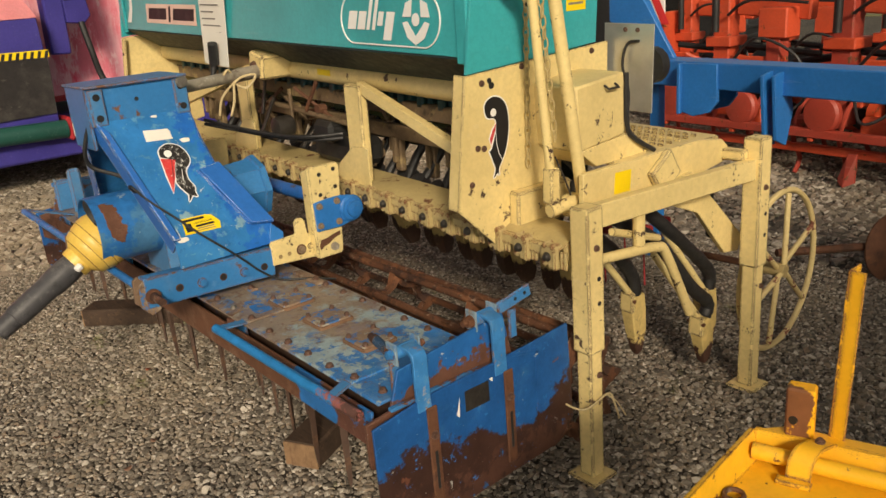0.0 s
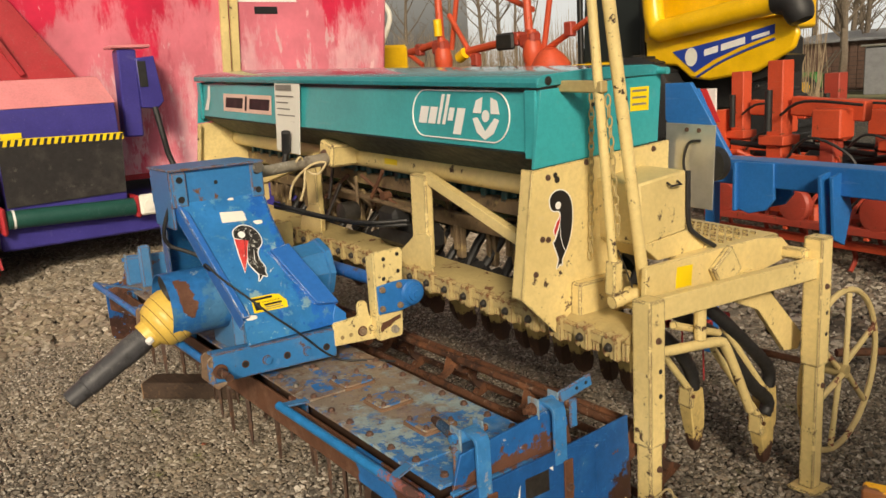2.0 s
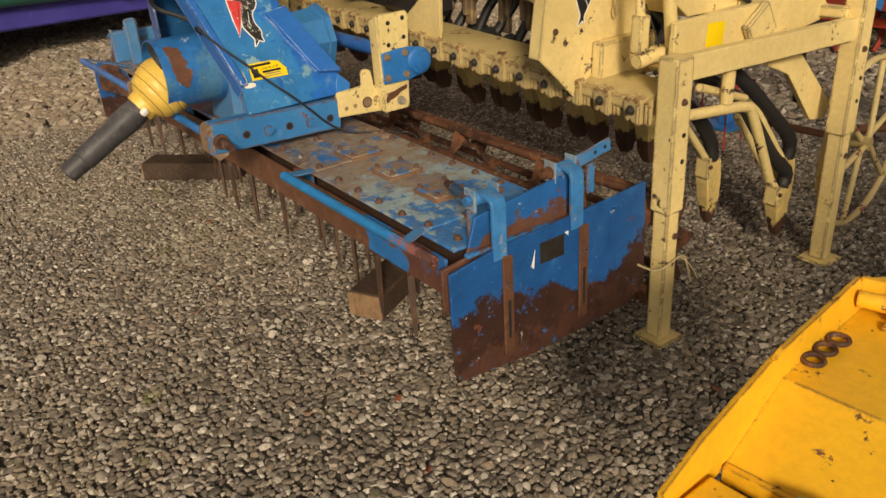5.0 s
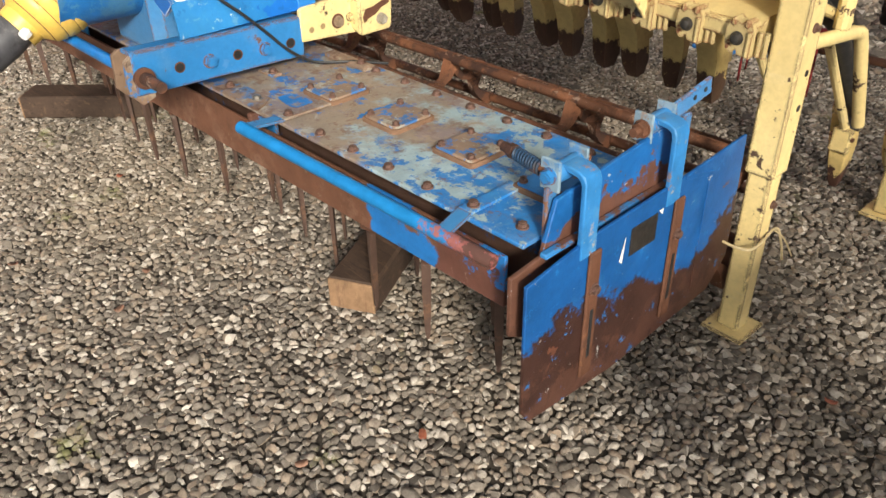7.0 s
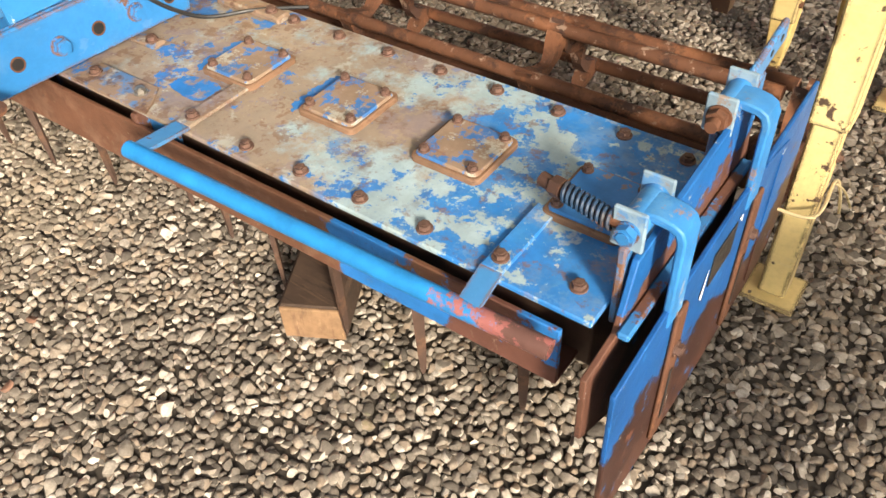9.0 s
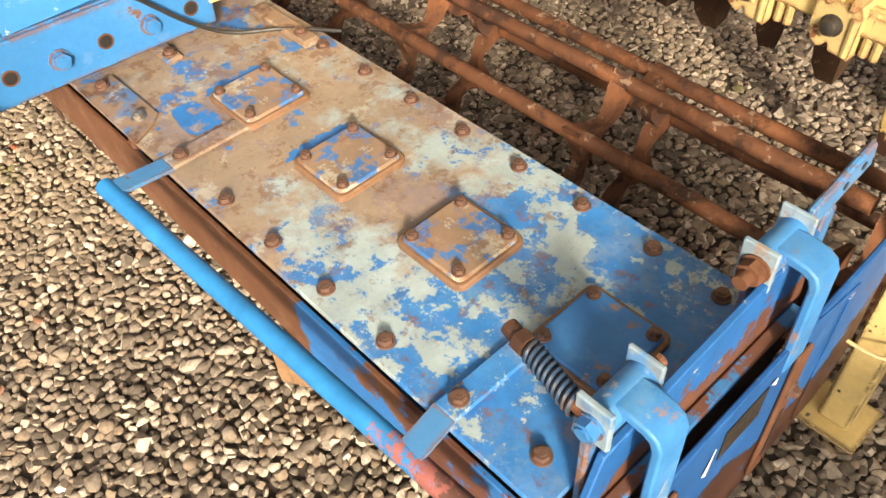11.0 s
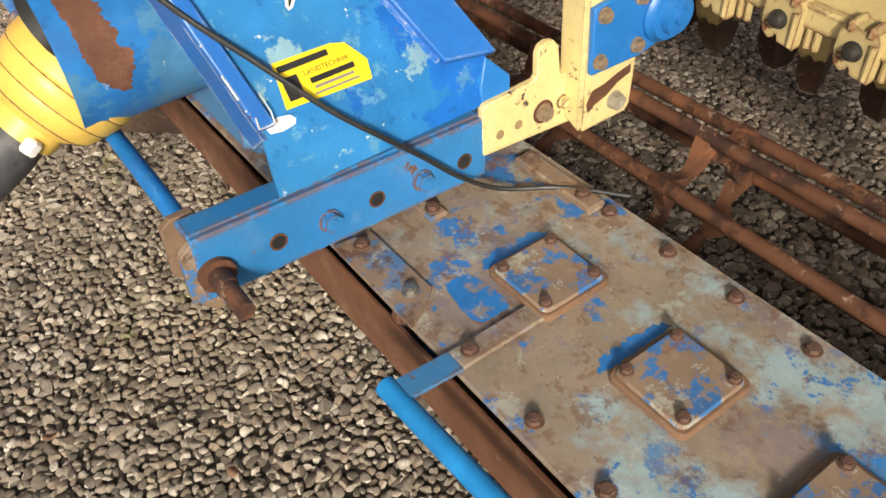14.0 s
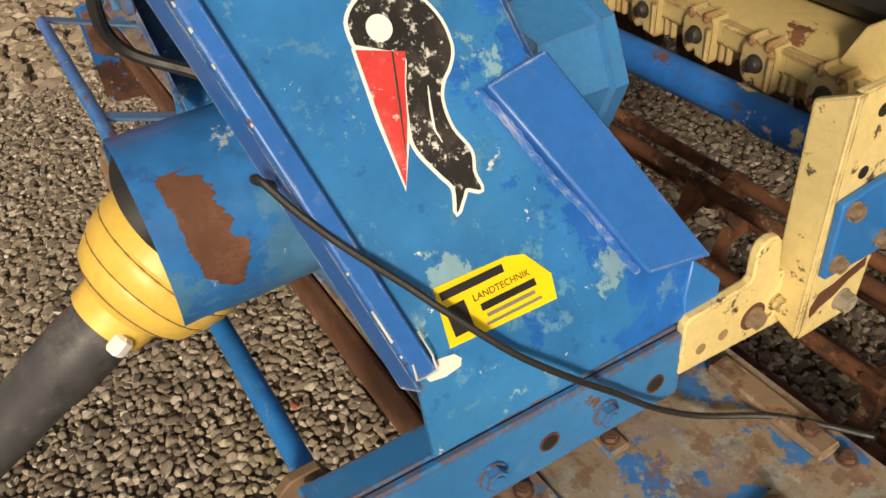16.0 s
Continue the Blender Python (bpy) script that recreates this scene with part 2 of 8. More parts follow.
scratched_red = layered("scratched_red_sticker", [((0.62, 0.05, 0.05), 0, 0, "", 0, 0, 0), ((0.68, 0.2, 0.18), 20, 0.52, "", 0, 0, 0, 0.15, 0.6), ((0.74, 0.62, 0.58), 70, 0.60, "", 0, 0, 0, 0.03, 0.85)], 0.5, 0.05)
red_sticker = plain("red_sticker", (0.6, 0.035, 0.04), 0.45, 0, 0.2, 9, 0.02)
yellow_sticker = plain("yellow_sticker", (0.86, 0.62, 0.02), 0.4, 0, 0.12, 5, 0.02)
print_grey = plain("grey_print", (0.2, 0.19, 0.17), 0.6, 0, 0.1, 6, 0.02)
combine_yellow = paint("combine_yellow_paint", (0.92, 0.53, 0.012), 0.32, 0.03, dirt=0.12, dirt_colour=(0.6, 0.33, 0.03))
# near-black for dark parts, also painted where holes and slots show only shade
combine_dark = plain("dark_parts_and_holes", (0.02, 0.02, 0.02), 0.5, 0.1, 0.5, 8)
swoosh_blue = plain("blue_sticker", (0.015, 0.05, 0.33), 0.4, 0, 0.1, 4, 0.02)
green_paint = paint("green_paint", (0.02, 0.2, 0.03), 0.4, 0.08, dirt=0.2)
twine = plain("baler_twine", (0.6, 0.48, 0.27), 0.8, 0, 0.25, 60, 0.3)
glass_dark = plain("tinted_cab_glass", (0.02, 0.025, 0.025), 0.1, 0, 0.1, 2, 0.0)
bark = plain("tree_bark", (0.17, 0.135, 0.10), 0.85, 0, 0.4, 12, 0.5)
dry_stems = plain("dry_stems", (0.42, 0.325, 0.22), 0.85, 0, 0.45, 3, 0.2)
shed_brown = plain("brown_shed_boards", (0.15, 0.09, 0.068), 0.8, 0, 0.3, 6, 0.3)
shed_grey = plain("grey_sheet_metal", (0.3, 0.31, 0.33), 0.6, 0.2, 0.2, 4, 0.1)

worn_blue = layered("blue_worn_to_rust", [((0.03, 0.17, 0.40), 0, 0, "", 0, 0, 0), ((0.13, 0.06, 0.04), 12, 0.52, "", 0, 0, 0), ((0.2, 0.17, 0.13), 22, 0.62, "", 0, 0, 0)], 0.6, 0.3)
link_grey = layered("worn_grey_tube", [((0.30, 0.265, 0.21), 0, 0, "", 0, 0, 0), ((0.14, 0.11, 0.085), 10, 0.52, "", 0, 0, 0, 0.1, 0.8), ((0.45, 0.42, 0.36), 20, 0.58, "", 0, 0, 0, 0.05, 0.7)], 0.5, 0.2)
wood_dark = layered("wet_timber", [((0.06, 0.038, 0.026), 0, 0, "", 0, 0, 0), ((0.13, 0.08, 0.05), 8, 0.54, "", 0, 0, 0, 0.1, 0.8), ((0.02, 0.015, 0.012), 14, 0.56, "", 0, 0, 0, 0.08, 0.8)], 0.8, 0.5, 17, (0.5, 5, 5))
wood_m, n_, l_, b_ = shader("timber", 0.8)
l_.new(ramp(n_, l_, noise_node(n_, l_, 9, 8, 0.65, (0.7, 7, 7)), 0.3, 0.7, (0.07, 0.045, 0.03), (0.26, 0.165, 0.09)), b_.inputs["Base Color"])
bump(n_, l_, b_, noise_node(n_, l_, 14, 8, 0.7, (0.7, 8, 8)), 0.5, 0.006)

# bare top sheet of the harrow: blue, worn to pale primer in the middle and to rusty soil near the headstock
deck_m = layered("worn_deck_paint", [
    ((0.022, 0.185, 0.50), 0, 0, "", 0, 0, 0),
    ((0.09, 0.31, 0.53), 5, 0.50, "", 0, 0, 0, 0.15, 0.35),
    ((0.33, 0.43, 0.45), 5.0, 0.565, "X", -0.82, -1.2, 0.11, 0.014, 0.94),
    ((0.29, 0.34, 0.31), 9, 0.50, "X", -0.9, -1.4, 0.08, 0.16, 0.4),
    ((0.022, 0.175, 0.48), 12, 0.575, "", 0, 0, 0, 0.014, 0.95),
    ((0.285, 0.195, 0.125), 5.0, 0.60, "X", -1.0, -1.50, 0.27, 0.10, 0.84),
    ((0.022, 0.165, 0.46), 7, 0.585, "X", -1.2, -1.7, 0.03, 0.018, 0.95),
    ((0.42, 0.44, 0.40), 14, 0.60, "X", -1.0, -1.6, 0.02, 0.04, 0.6),
    ((0.17, 0.085, 0.05), 30, 0.575, "X", -0.8, -1.7, 0.05, 0.06, 0.65),
    ((0.115, 0.062, 0.042), 9, 0.57, "X", -1.0, -1.75, 0.05, 0.12, 0.6),
    ((0.22, 0.14, 0.09), 19, 0.655, "", 0, 0, 0, 0.02, 0.8),
    ((0.5, 0.5, 0.44), 48, 0.64, "", 0, 0, 0, 0.02, 0.7)], 0.5, 0.3)
head_m = layered("headstock_paint", [
    ((0.020, 0.175, 0.45), 0, 0, "", 0, 0, 0),
    ((0.05, 0.26, 0.49), 2.2, 0.48, "", 0, 0, 0, 0.25, 0.7),
    ((0.010, 0.125, 0.47), 6.5, 0.64, "Y", 2.0, 2.2, 0.24, 0.015, 0.95),
    ((0.25, 0.42, 0.46), 7, 0.615, "", 0, 0, 0, 0.02, 0.75),
    ((0.13, 0.33, 0.46), 22, 0.57, "", 0, 0, 0, 0.05, 0.5),
    ((0.012, 0.09, 0.27), 34, 0.59, "", 0, 0, 0, 0.05, 0.5),
    ((0.66, 0.70, 0.68), 26, 0.645, "", 0, 0, 0, 0.015, 0.85),
    ((0.20, 0.09, 0.045), 16, 0.665, "", 0, 0, 0, 0.03, 0.9)], 0.34, 0.1, 9)
cleat_m = layered("worn_cleat_paint", [((0.24, 0.165, 0.115), 0, 0, "", 0, 0, 0), ((0.05, 0.17, 0.36), 9, 0.52, "", 0, 0, 0, 0.06, 0.85), ((0.40, 0.38, 0.32), 16, 0.58, "", 0, 0, 0, 0.05, 0.7), ((0.12, 0.06, 0.04), 22, 0.55, "", 0, 0, 0, 0.06, 0.8)], 0.6, 0.3)
kept_m = layered("kept_blue_paint", [((0.022, 0.165, 0.46), 0, 0, "", 0, 0, 0), ((0.285, 0.205, 0.14), 16, 0.545, "", 0, 0, 0, 0.06, 0.85), ((0.30, 0.36, 0.38), 24, 0.60, "", 0, 0, 0, 0.04, 0.7)], 0.5, 0.2)
cover_m = layered("worn_cover_paint", [((0.255, 0.178, 0.125), 0, 0, "", 0, 0, 0), ((0.018, 0.155, 0.43), 15, 0.515, "", 0, 0, 0, 0.03, 0.9), ((0.40, 0.40, 0.34), 21, 0.56, "", 0, 0, 0, 0.05, 0.75), ((0.20, 0.10, 0.06), 26, 0.56, "", 0, 0, 0, 0.06, 0.75)], 0.6, 0.3)
plate_m = layered("worn_end_plate_paint", [((0.008, 0.085, 0.28), 0, 0, "", 0, 0, 0), ((0.03, 0.15, 0.36), 7, 0.56, "", 0, 0, 0, 0.12, 0.6), ((0.045, 0.021, 0.016), 3.2, 0.86, "Z", 0.56, 0.18, 0.62, 0.03, 1.0), ((0.11, 0.05, 0.034), 18, 0.93, "Z", 0.52, 0.18, 0.55, 0.08, 0.6), ((0.016, 0.15, 0.42), 26, 0.61, "", 0, 0, 0, 0.02, 0.85), ((0.14, 0.055, 0.033), 11, 0.62, "", 0, 0, 0, 0.03, 0.9), ((0.45, 0.47, 0.46), 30, 0.645, "", 0, 0, 0, 0.02, 0.8)], 0.5, 0.3)
inner_m = layered("worn_inner_plate_paint", [((0.012, 0.12, 0.37), 0, 0, "", 0, 0, 0), ((0.13, 0.06, 0.04), 5, 0.80, "Z", 0.70, 0.50, 0.5, 0.02, 1.0), ((0.06, 0.03, 0.022), 14, 0.86, "Z", 0.66, 0.45, 0.4, 0.06, 0.8), ((0.02, 0.17, 0.44), 15, 0.60, "", 0, 0, 0, 0.02, 0.8), ((0.42, 0.45, 0.46), 30, 0.64, "", 0, 0, 0, 0.02, 0.8)], 0.5, 0.3)
bar_m = layered("worn_bar_paint", [((0.15, 0.068, 0.04), 0, 0, "", 0, 0, 0), ((0.26, 0.15, 0.10), 13, 0.52, "", 0, 0, 0, 0.15, 0.7), ((0.016, 0.16, 0.46), 2.6, 0.80, "X", -1.34, -1.20, 0.36, 0.015, 1.0), ((0.13, 0.055, 0.04), 3.4, 0.84, "X", -1.10, -0.98, 0.42, 0.02, 1.0), ((0.33, 0.27, 0.20), 32, 0.64, "", 0, 0, 0, 0.06, 0.7), ((0.05, 0.022, 0.016), 24, 0.60, "", 0, 0, 0, 0.08, 0.7)], 0.6, 0.4)
hinge_m = layered("worn_hinge_paint", [((0.03, 0.19, 0.46), 0, 0, "", 0, 0, 0), ((0.10, 0.28, 0.48), 10, 0.52, "", 0, 0, 0, 0.12, 0.6), ((0.24, 0.15, 0.10), 16, 0.575, "", 0, 0, 0, 0.04, 0.85), ((0.42, 0.36, 0.29), 30, 0.60, "", 0, 0, 0, 0.04, 0.7)], 0.45, 0.2)
lug_m_ = layered("worn_lug_steel", [((0.20, 0.29, 0.36), 0, 0, "", 0, 0, 0), ((0.05, 0.19, 0.42), 14, 0.54, "", 0, 0, 0, 0.06, 0.8), ((0.25, 0.17, 0.12), 24, 0.56, "", 0, 0, 0, 0.05, 0.8)], 0.5, 0.25)
rail_m = layered("worn_rail_paint", [((0.012, 0.2, 0.5), 0, 0, "", 0, 0, 0), ((0.33, 0.12, 0.11), 7, 0.94, "X", -1.25, -0.85, 0.52), ((0.12, 0.06, 0.05), 9, 0.98, "X", -1.15, -0.85, 0.5)], 0.4, 0.15)
clevis_m = layered("worn_clevis_paint", [((0.2, 0.13, 0.085), 0, 0, "", 0, 0, 0), ((0.33, 0.27, 0.2), 12, 0.52, "", 0, 0, 0, 0.1, 0.7), ((0.03, 0.17, 0.42), 11, 0.56, "", 0, 0, 0, 0.02, 0.9), ((0.07, 0.04, 0.028), 20, 0.57, "", 0, 0, 0, 0.06, 0.8)], 0.65, 0.4)
tube_blue = layered("chipped_blue_over_cream", [((0.012, 0.13, 0.46), 0, 0, "", 0, 0, 0), ((0.66, 0.53, 0.26), 9, 0.575, "", 0, 0, 0, 0.02, 0.95), ((0.12, 0.06, 0.035), 18, 0.60, "", 0, 0, 0, 0.03, 0.9)], 0.4, 0.2)
# rust set darker, with the shade under the deck mixed into its colour
trough_shaded = layered("shaded_trough_rust", [((0.075, 0.042, 0.03), 0, 0, "", 0, 0, 0), ((0.09, 0.045, 0.03), 9, 0.55, "", 0, 0, 0, 0.1, 0.8), ((0.015, 0.07, 0.2), 7, 0.60, "", 0, 0, 0, 0.03, 0.9)], 0.6, 0.4)



# ---- helpers for meshes ----
class Shape:
    """Gathers the faces of one mesh, in metres of the place."""

    def __init__(self):
        self.v, self.f = [], []

    def add(self, verts, faces):
        k = len(self.v)
        self.v += [tuple(p) for p in verts]
        self.f += [tuple(i + k for i in f) for f in faces]
        return self

    def box(self, x0, x1, y0, y1, z0, z1, ch=0.003, turn=None, about=None):
        """A box with chamfered edges, turned by a matrix about a point."""
        lo, hi = Vector((min(x0, x1), min(y0, y1), min(z0, z1))), Vector((max(x0, x1), max(y0, y1), max(z0, z1)))
        ch = min(ch, min(hi - lo) * 0.45)
        vs, idx = [], {}
        for sx in (0, 1):
            for sy in (0, 1):
                for sz in (0, 1):
                    for a in range(3):
                        s = (sx, sy, sz)
                        p = [(hi if s[k] else lo)[k] + (0 if k == a else (-ch if s[k] else ch)) for k in range(3)]
                        idx[(s, a)] = len(vs)
                        vs.append(Vector(p))
        fs = []
        for a in range(3):
            b, c = (a + 1) % 3, (a + 2) % 3
            for s in (0, 1):
                q = []
                for u, w in ((0, 0), (1, 0), (1, 1), (0, 1)):
                    k = [0, 0, 0]
                    k[a], k[b], k[c] = s, u, w
                    q.append(idx[(tuple(k), a)])
                fs.append(q if s else q[::-1])
            for u in (0, 1):
                for w in (0, 1):
                    k0, k1 = [0, 0, 0], [0, 0, 0]
                    k0[b], k0[c], k1[b], k1[c], k0[a], k1[a] = u, w, u, w, 0, 1
                    q = [idx[(tuple(k0), b)], idx[(tuple(k1), b)], idx[(tuple(k1), c)], idx[(tuple(k0), c)]]
                    fs.append(q if u == w else q[::-1])
        for s in [(i, j, k) for i in (0, 1) for j in (0, 1) for k in (0, 1)]:
            q = [idx[(s, a)] for a in range(3)]
            fs.append(q if sum(s) % 2 else q[::-1])
        if turn is not None:
            o = Vector(about) if about is not None else (lo + hi) / 2
            vs = [o + turn @ (p - o) for p in vs]
        return self.add(vs, fs)

    def cyl(self, p0, p1, r, n=16, r2=None, hole=0.0):
        p0, p1 = Vector(p0), Vector(p1)
        r2 = r if r2 is None else r2
        q = (p1 - p0).to_track_quat("Z", "Y")
        ring = [q @ Vector((math.cos(2 * math.pi * i / n), math.sin(2 * math.pi * i / n), 0)) for i in range(n)]
        vs = [p0 + e * r for e in ring] + [p1 + e * r2 for e in ring]
        fs = [(i, (i + 1) % n, n + (i + 1) % n, n + i) for i in range(n)]
        if hole:
            vs += [p0 + e * hole for e in ring] + [p1 + e * hole * r2 / r for e in ring]
            for i in range(n):
                j = (i + 1) % n
                fs += [(2 * n + j, 2 * n + i, 3 * n + i, 3 * n + j), (i, 2 * n + i, 2 * n + j, j), (n + j, 3 * n + j, 3 * n + i, n + i)]
        else:
            fs += [tuple(range(n))[::-1], tuple(range(n, 2 * n))]
        return self.add(vs, fs)

    def prism(self, poly, offset):
        """A flat outline of 3D points, thickened by an offset."""
        o, n = Vector(offset), len(poly)
        a = [Vector(p) for p in poly]
        nrm = sum(((a[i] - a[0]).cross(a[(i + 1) % n] - a[0]) for i in range(n)), Vector())
        if nrm.dot(o) > 0:
            a = a[::-1]
        fs = [tuple(range(n)), tuple(range(2 * n - 1, n - 1, -1))] + [((i + 1) % n, i, n + i, n + (i + 1) % n) for i in range(n)]
        return self.add(a + [p + o for p in a], fs)

    def pipe(self, pts, r, n=10, closed=False):
        """A round bar along a line of points."""
        pts = [Vector(p) for p in pts]
        k, vs, up = len(pts), [], None
        for i, p in enumerate(pts):
            d = (pts[(i + 1) % k] - pts[i - 1]) if closed else (pts[min(i + 1, k - 1)] - pts[max(i - 1, 0)])
            d.normalize()
            if up is None:
                up = d.orthogonal().normalized()
            up = (up - d * up.dot(d)).normalized()
            side = d.cross(up)
            rr = r[i] if isinstance(r, (list, tuple)) else r
            vs += [p + rr * (math.cos(2 * math.pi * j / n) * up + math.sin(2 * math.pi * j / n) * side) for j in range(n)]
        fs = []
        for i in range(k if closed else k - 1):
            for j in range(n):
                a, b = i * n, ((i + 1) % k) * n
                fs.append((a + j, a + (j + 1) % n, b + (j + 1) % n, b + j))
        if not closed:
            fs += [tuple(range(n))[::-1], tuple(range((k - 1) * n, k * n))]
        return self.add(vs, fs)

    def lathe(self, p0, axis, profile, n=24):
        """Turned about an axis: a profile of (along, radius)."""
        q, p0 = Vector(axis).to_track_quat("Z", "Y"), Vector(p0)
        vs, fs, k = [], [], len(profile)
        for a, r in profile:
            vs += [p0 + q @ Vector((r * math.cos(2 * math.pi * i / n), r * math.sin(2 * math.pi * i / n), a)) for i in range(n)]
        for j in range(k - 1):
            fs += [(j * n + i, j * n + (i + 1) % n, (j + 1) * n + (i + 1) % n, (j + 1) * n + i) for i in range(n)]
        fs += [tuple(range(n))[::-1], tuple(range((k - 1) * n, k * n))]
        return self.add(vs, fs)

    def mesh(self, name, mat, angle=35):
        me = bpy.data.meshes.new(name)
        me.from_pydata(self.v, [], self.f)
        me.polygons.foreach_set("use_smooth", [True] * len(me.polygons))
        me.set_sharp_from_angle(angle=radians(angle))
        me.materials.append(mat)
        return me


def smooth_line(pts, k=6):
    """A soft line through a few points."""
    pts = [Vector(p) for p in pts]
    out = []
    for i in range(len(pts) - 1):
        a, b, c, d = pts[max(i - 1, 0)], pts[i], pts[i + 1], pts[min(i + 2, len(pts) - 1)]
        for j in range(k):
            t = j / k
            out.append(0.5 * (2 * b + (c - a) * t + (2 * a - 5 * b + 4 * c - d) * t * t + (3 * b - a - 3 * c + d) * t ** 3))
    return out + [pts[-1]]


BASES = {}


def thing(name, base, label, category, group="", kind="", tilt=None):
    """An Empty at the base of a thing, to hold its parts."""
    ob = new(name)
    ob.empty_display_size = 0.1
    ob.matrix_basis = Matrix.Translation(base) @ (tilt.to_4x4() if tilt is not None else Matrix())
    BASES[ob.name] = Vector(base)
    return tagged(ob, label, category, group, kind)


def part(name, shape, mat, parent, label="", bevel=0.0, at=None):
    """Links a shape, or a mesh that is shared, as one part of a thing or of another part."""
    ob = new(name, shape if isinstance(shape, bpy.types.Mesh) else shape.mesh(name, mat))
    ob.parent = parent
    if parent.name in BASES:
        ob.matrix_parent_inverse = Matrix.Translation(-BASES[parent.name])
    if at is not None:
        ob.matrix_basis = at
    if bevel:
        b = ob.modifiers.new("bevel", "BEVEL")
        b.width, b.segments, b.limit_method, b.angle_limit = bevel, 2, "ANGLE", radians(40)
    return tagged(ob, label) if label else ob


def single(name, shape, mat, label, category, group="", kind="", bevel=0.0):
    """A thing of one mesh."""
    ob = new(name, shape.mesh(name, mat))
    if bevel:
        b = ob.modifiers.new("bevel", "BEVEL")
        b.width, b.segments, b.limit_method, b.angle_limit = bevel, 2, "ANGLE", radians(40)
    return tagged(ob, label, category, group, kind)


def hex_bolt(r=0.012, h=0.009, washer=0.017, mat=None):
    """A hexagon bolt head on a washer, standing on z = 0."""
    s = Shape().cyl((0, 0, 0), (0, 0, 0.003), washer, 14)
    s.cyl((0, 0, 0.003), (0, 0, 0.003 + h), r, 6).cyl((0, 0, 0.003 + h), (0, 0, 0.005 + h), r * 0.6, 10)
    return s.mesh("bolt", mat or bolt_steel)


BOLT = hex_bolt(0.0100, 0.0075, 0.0132)
BLUE_BOLT = hex_bolt(0.016, 0.011, 0.019, blue_paint)
BIG_BOLT = hex_bolt(0.017, 0.012, 0.021)
FACE_X = pose(0, 0, 0, 0, 90, 0)
FACE_Y = pose(0, 0, 0, 90, 0, 0)


def bolts(parent, mesh, places, way=None):
    for p in places:
        part("bolt", mesh, None, parent, at=Matrix.Translation(p) @ (way or Matrix()) @ pose(0, 0, 0, 0, 0, random.uniform(0, 60)))


# ---- power harrow ----
XN, XF, XC = -0.70, -4.10, -2.31            # near end plate, far end, middle
DECK_Z = 0.535
harrow = thing("power_harrow", (XC, 2.2, 0.0), "worn blue power harrow with rusty cage roller, resting on timber blocks", "harrow")
mirror = lambda x: 2 * XC - x

deck = part("top_sheet", Shape().box(-0.765, -3.95, 1.982, 2.398, 0.525, DECK_Z, 0.002), deck_m, harrow,
            "top sheet worn to pale primer and rusty soil")
tx = -0.79
trough = part("trough", Shape().prism([(tx, 2.05, 0.5245), (tx, 2.05, 0.36), (tx, 2.09, 0.30), (tx, 2.32, 0.30), (tx, 2.37, 0.36), (tx, 2.37, 0.5245)], (XF + 0.91, 0, 0)), trough_shaded, harrow, "rusty gear trough", 0.004)
part("front_bar", Shape().prism([(tx - 0.02, 1.982, 0.370), (tx - 0.02, 1.984, 0.487), (tx - 0.02, 1.993, 0.487), (tx - 0.02, 1.992, 0.378), (tx - 0.02, 2.06, 0.378), (tx - 0.02, 2.06, 0.370)], (XF + 0.93, 0, 0)), bar_m, harrow, "rusty angle bar with blue paint remains", 0.002)
cover_s = Shape()
def rounded_plate(s, hx, hy, r, z0, z1, ch=0.003):
    """A flat plate with round corners and a chamfered top rim."""
    ring = [(cx * (hx - r) + r * math.cos(a), cy * (hy - r) + r * math.sin(a)) for cx, cy, a0 in ((1, 1, 0), (-1, 1, 90), (-1, -1, 180), (1, -1, 270)) for a in [radians(a0 + 22.5 * i) for i in range(5)]]
    n = len(ring)
    vs = [(x, y, z0) for x, y in ring] + [(x, y, z1 - ch) for x, y in ring] + [(x * (hx - ch) / hx, y * (hy - ch) / hy, z1) for x, y in ring]
    fs = [(k * n + i, k * n + (i + 1) % n, (k + 1) * n + (i + 1) % n, (k + 1) * n + i) for k in (0, 1) for i in range(n)]
    return s.add(vs, fs + [tuple(range(2 * n, 3 * n)), tuple(range(n))[::-1]])


rounded_plate(cover_s, 0.0605, 0.0585, 0.012, 0.004, 0.0165, 0.0025)
flange_mesh = rounded_plate(Shape(), 0.067, 0.065, 0.014, 0, 0.0115, 0.002).mesh("cover_flange", layered("worn_flange_paint", [((0.20, 0.115, 0.07), 0, 0, "", 0, 0, 0), ((0.10, 0.05, 0.033), 20, 0.54, "", 0, 0, 0, 0.1, 0.8), ((0.03, 0.17, 0.42), 16, 0.60, "", 0, 0, 0, 0.03, 0.8)], 0.7, 0.4))
cover_mesh = cover_s.mesh("bearing_cover", cover_m)
near_cover_m = layered("blue_cover_paint", [((0.03, 0.17, 0.44), 0, 0, "", 0, 0, 0), ((0.12, 0.28, 0.44), 9, 0.54, "", 0, 0, 0, 0.12, 0.5), ((0.38, 0.44, 0.40), 14, 0.60, "", 0, 0, 0, 0.02, 0.9), ((0.26, 0.16, 0.09), 24, 0.60, "", 0, 0, 0, 0.03, 0.8)], 0.5, 0.3)
near_mesh = cover_s.mesh("bearing_cover", near_cover_m)
COVERS = [-1.61, -1.36, -1.11, -0.865, -2.9, -3.15, -3.4, -3.65]
STUD = hex_bolt(0.0078, 0.0075, 0.0098)
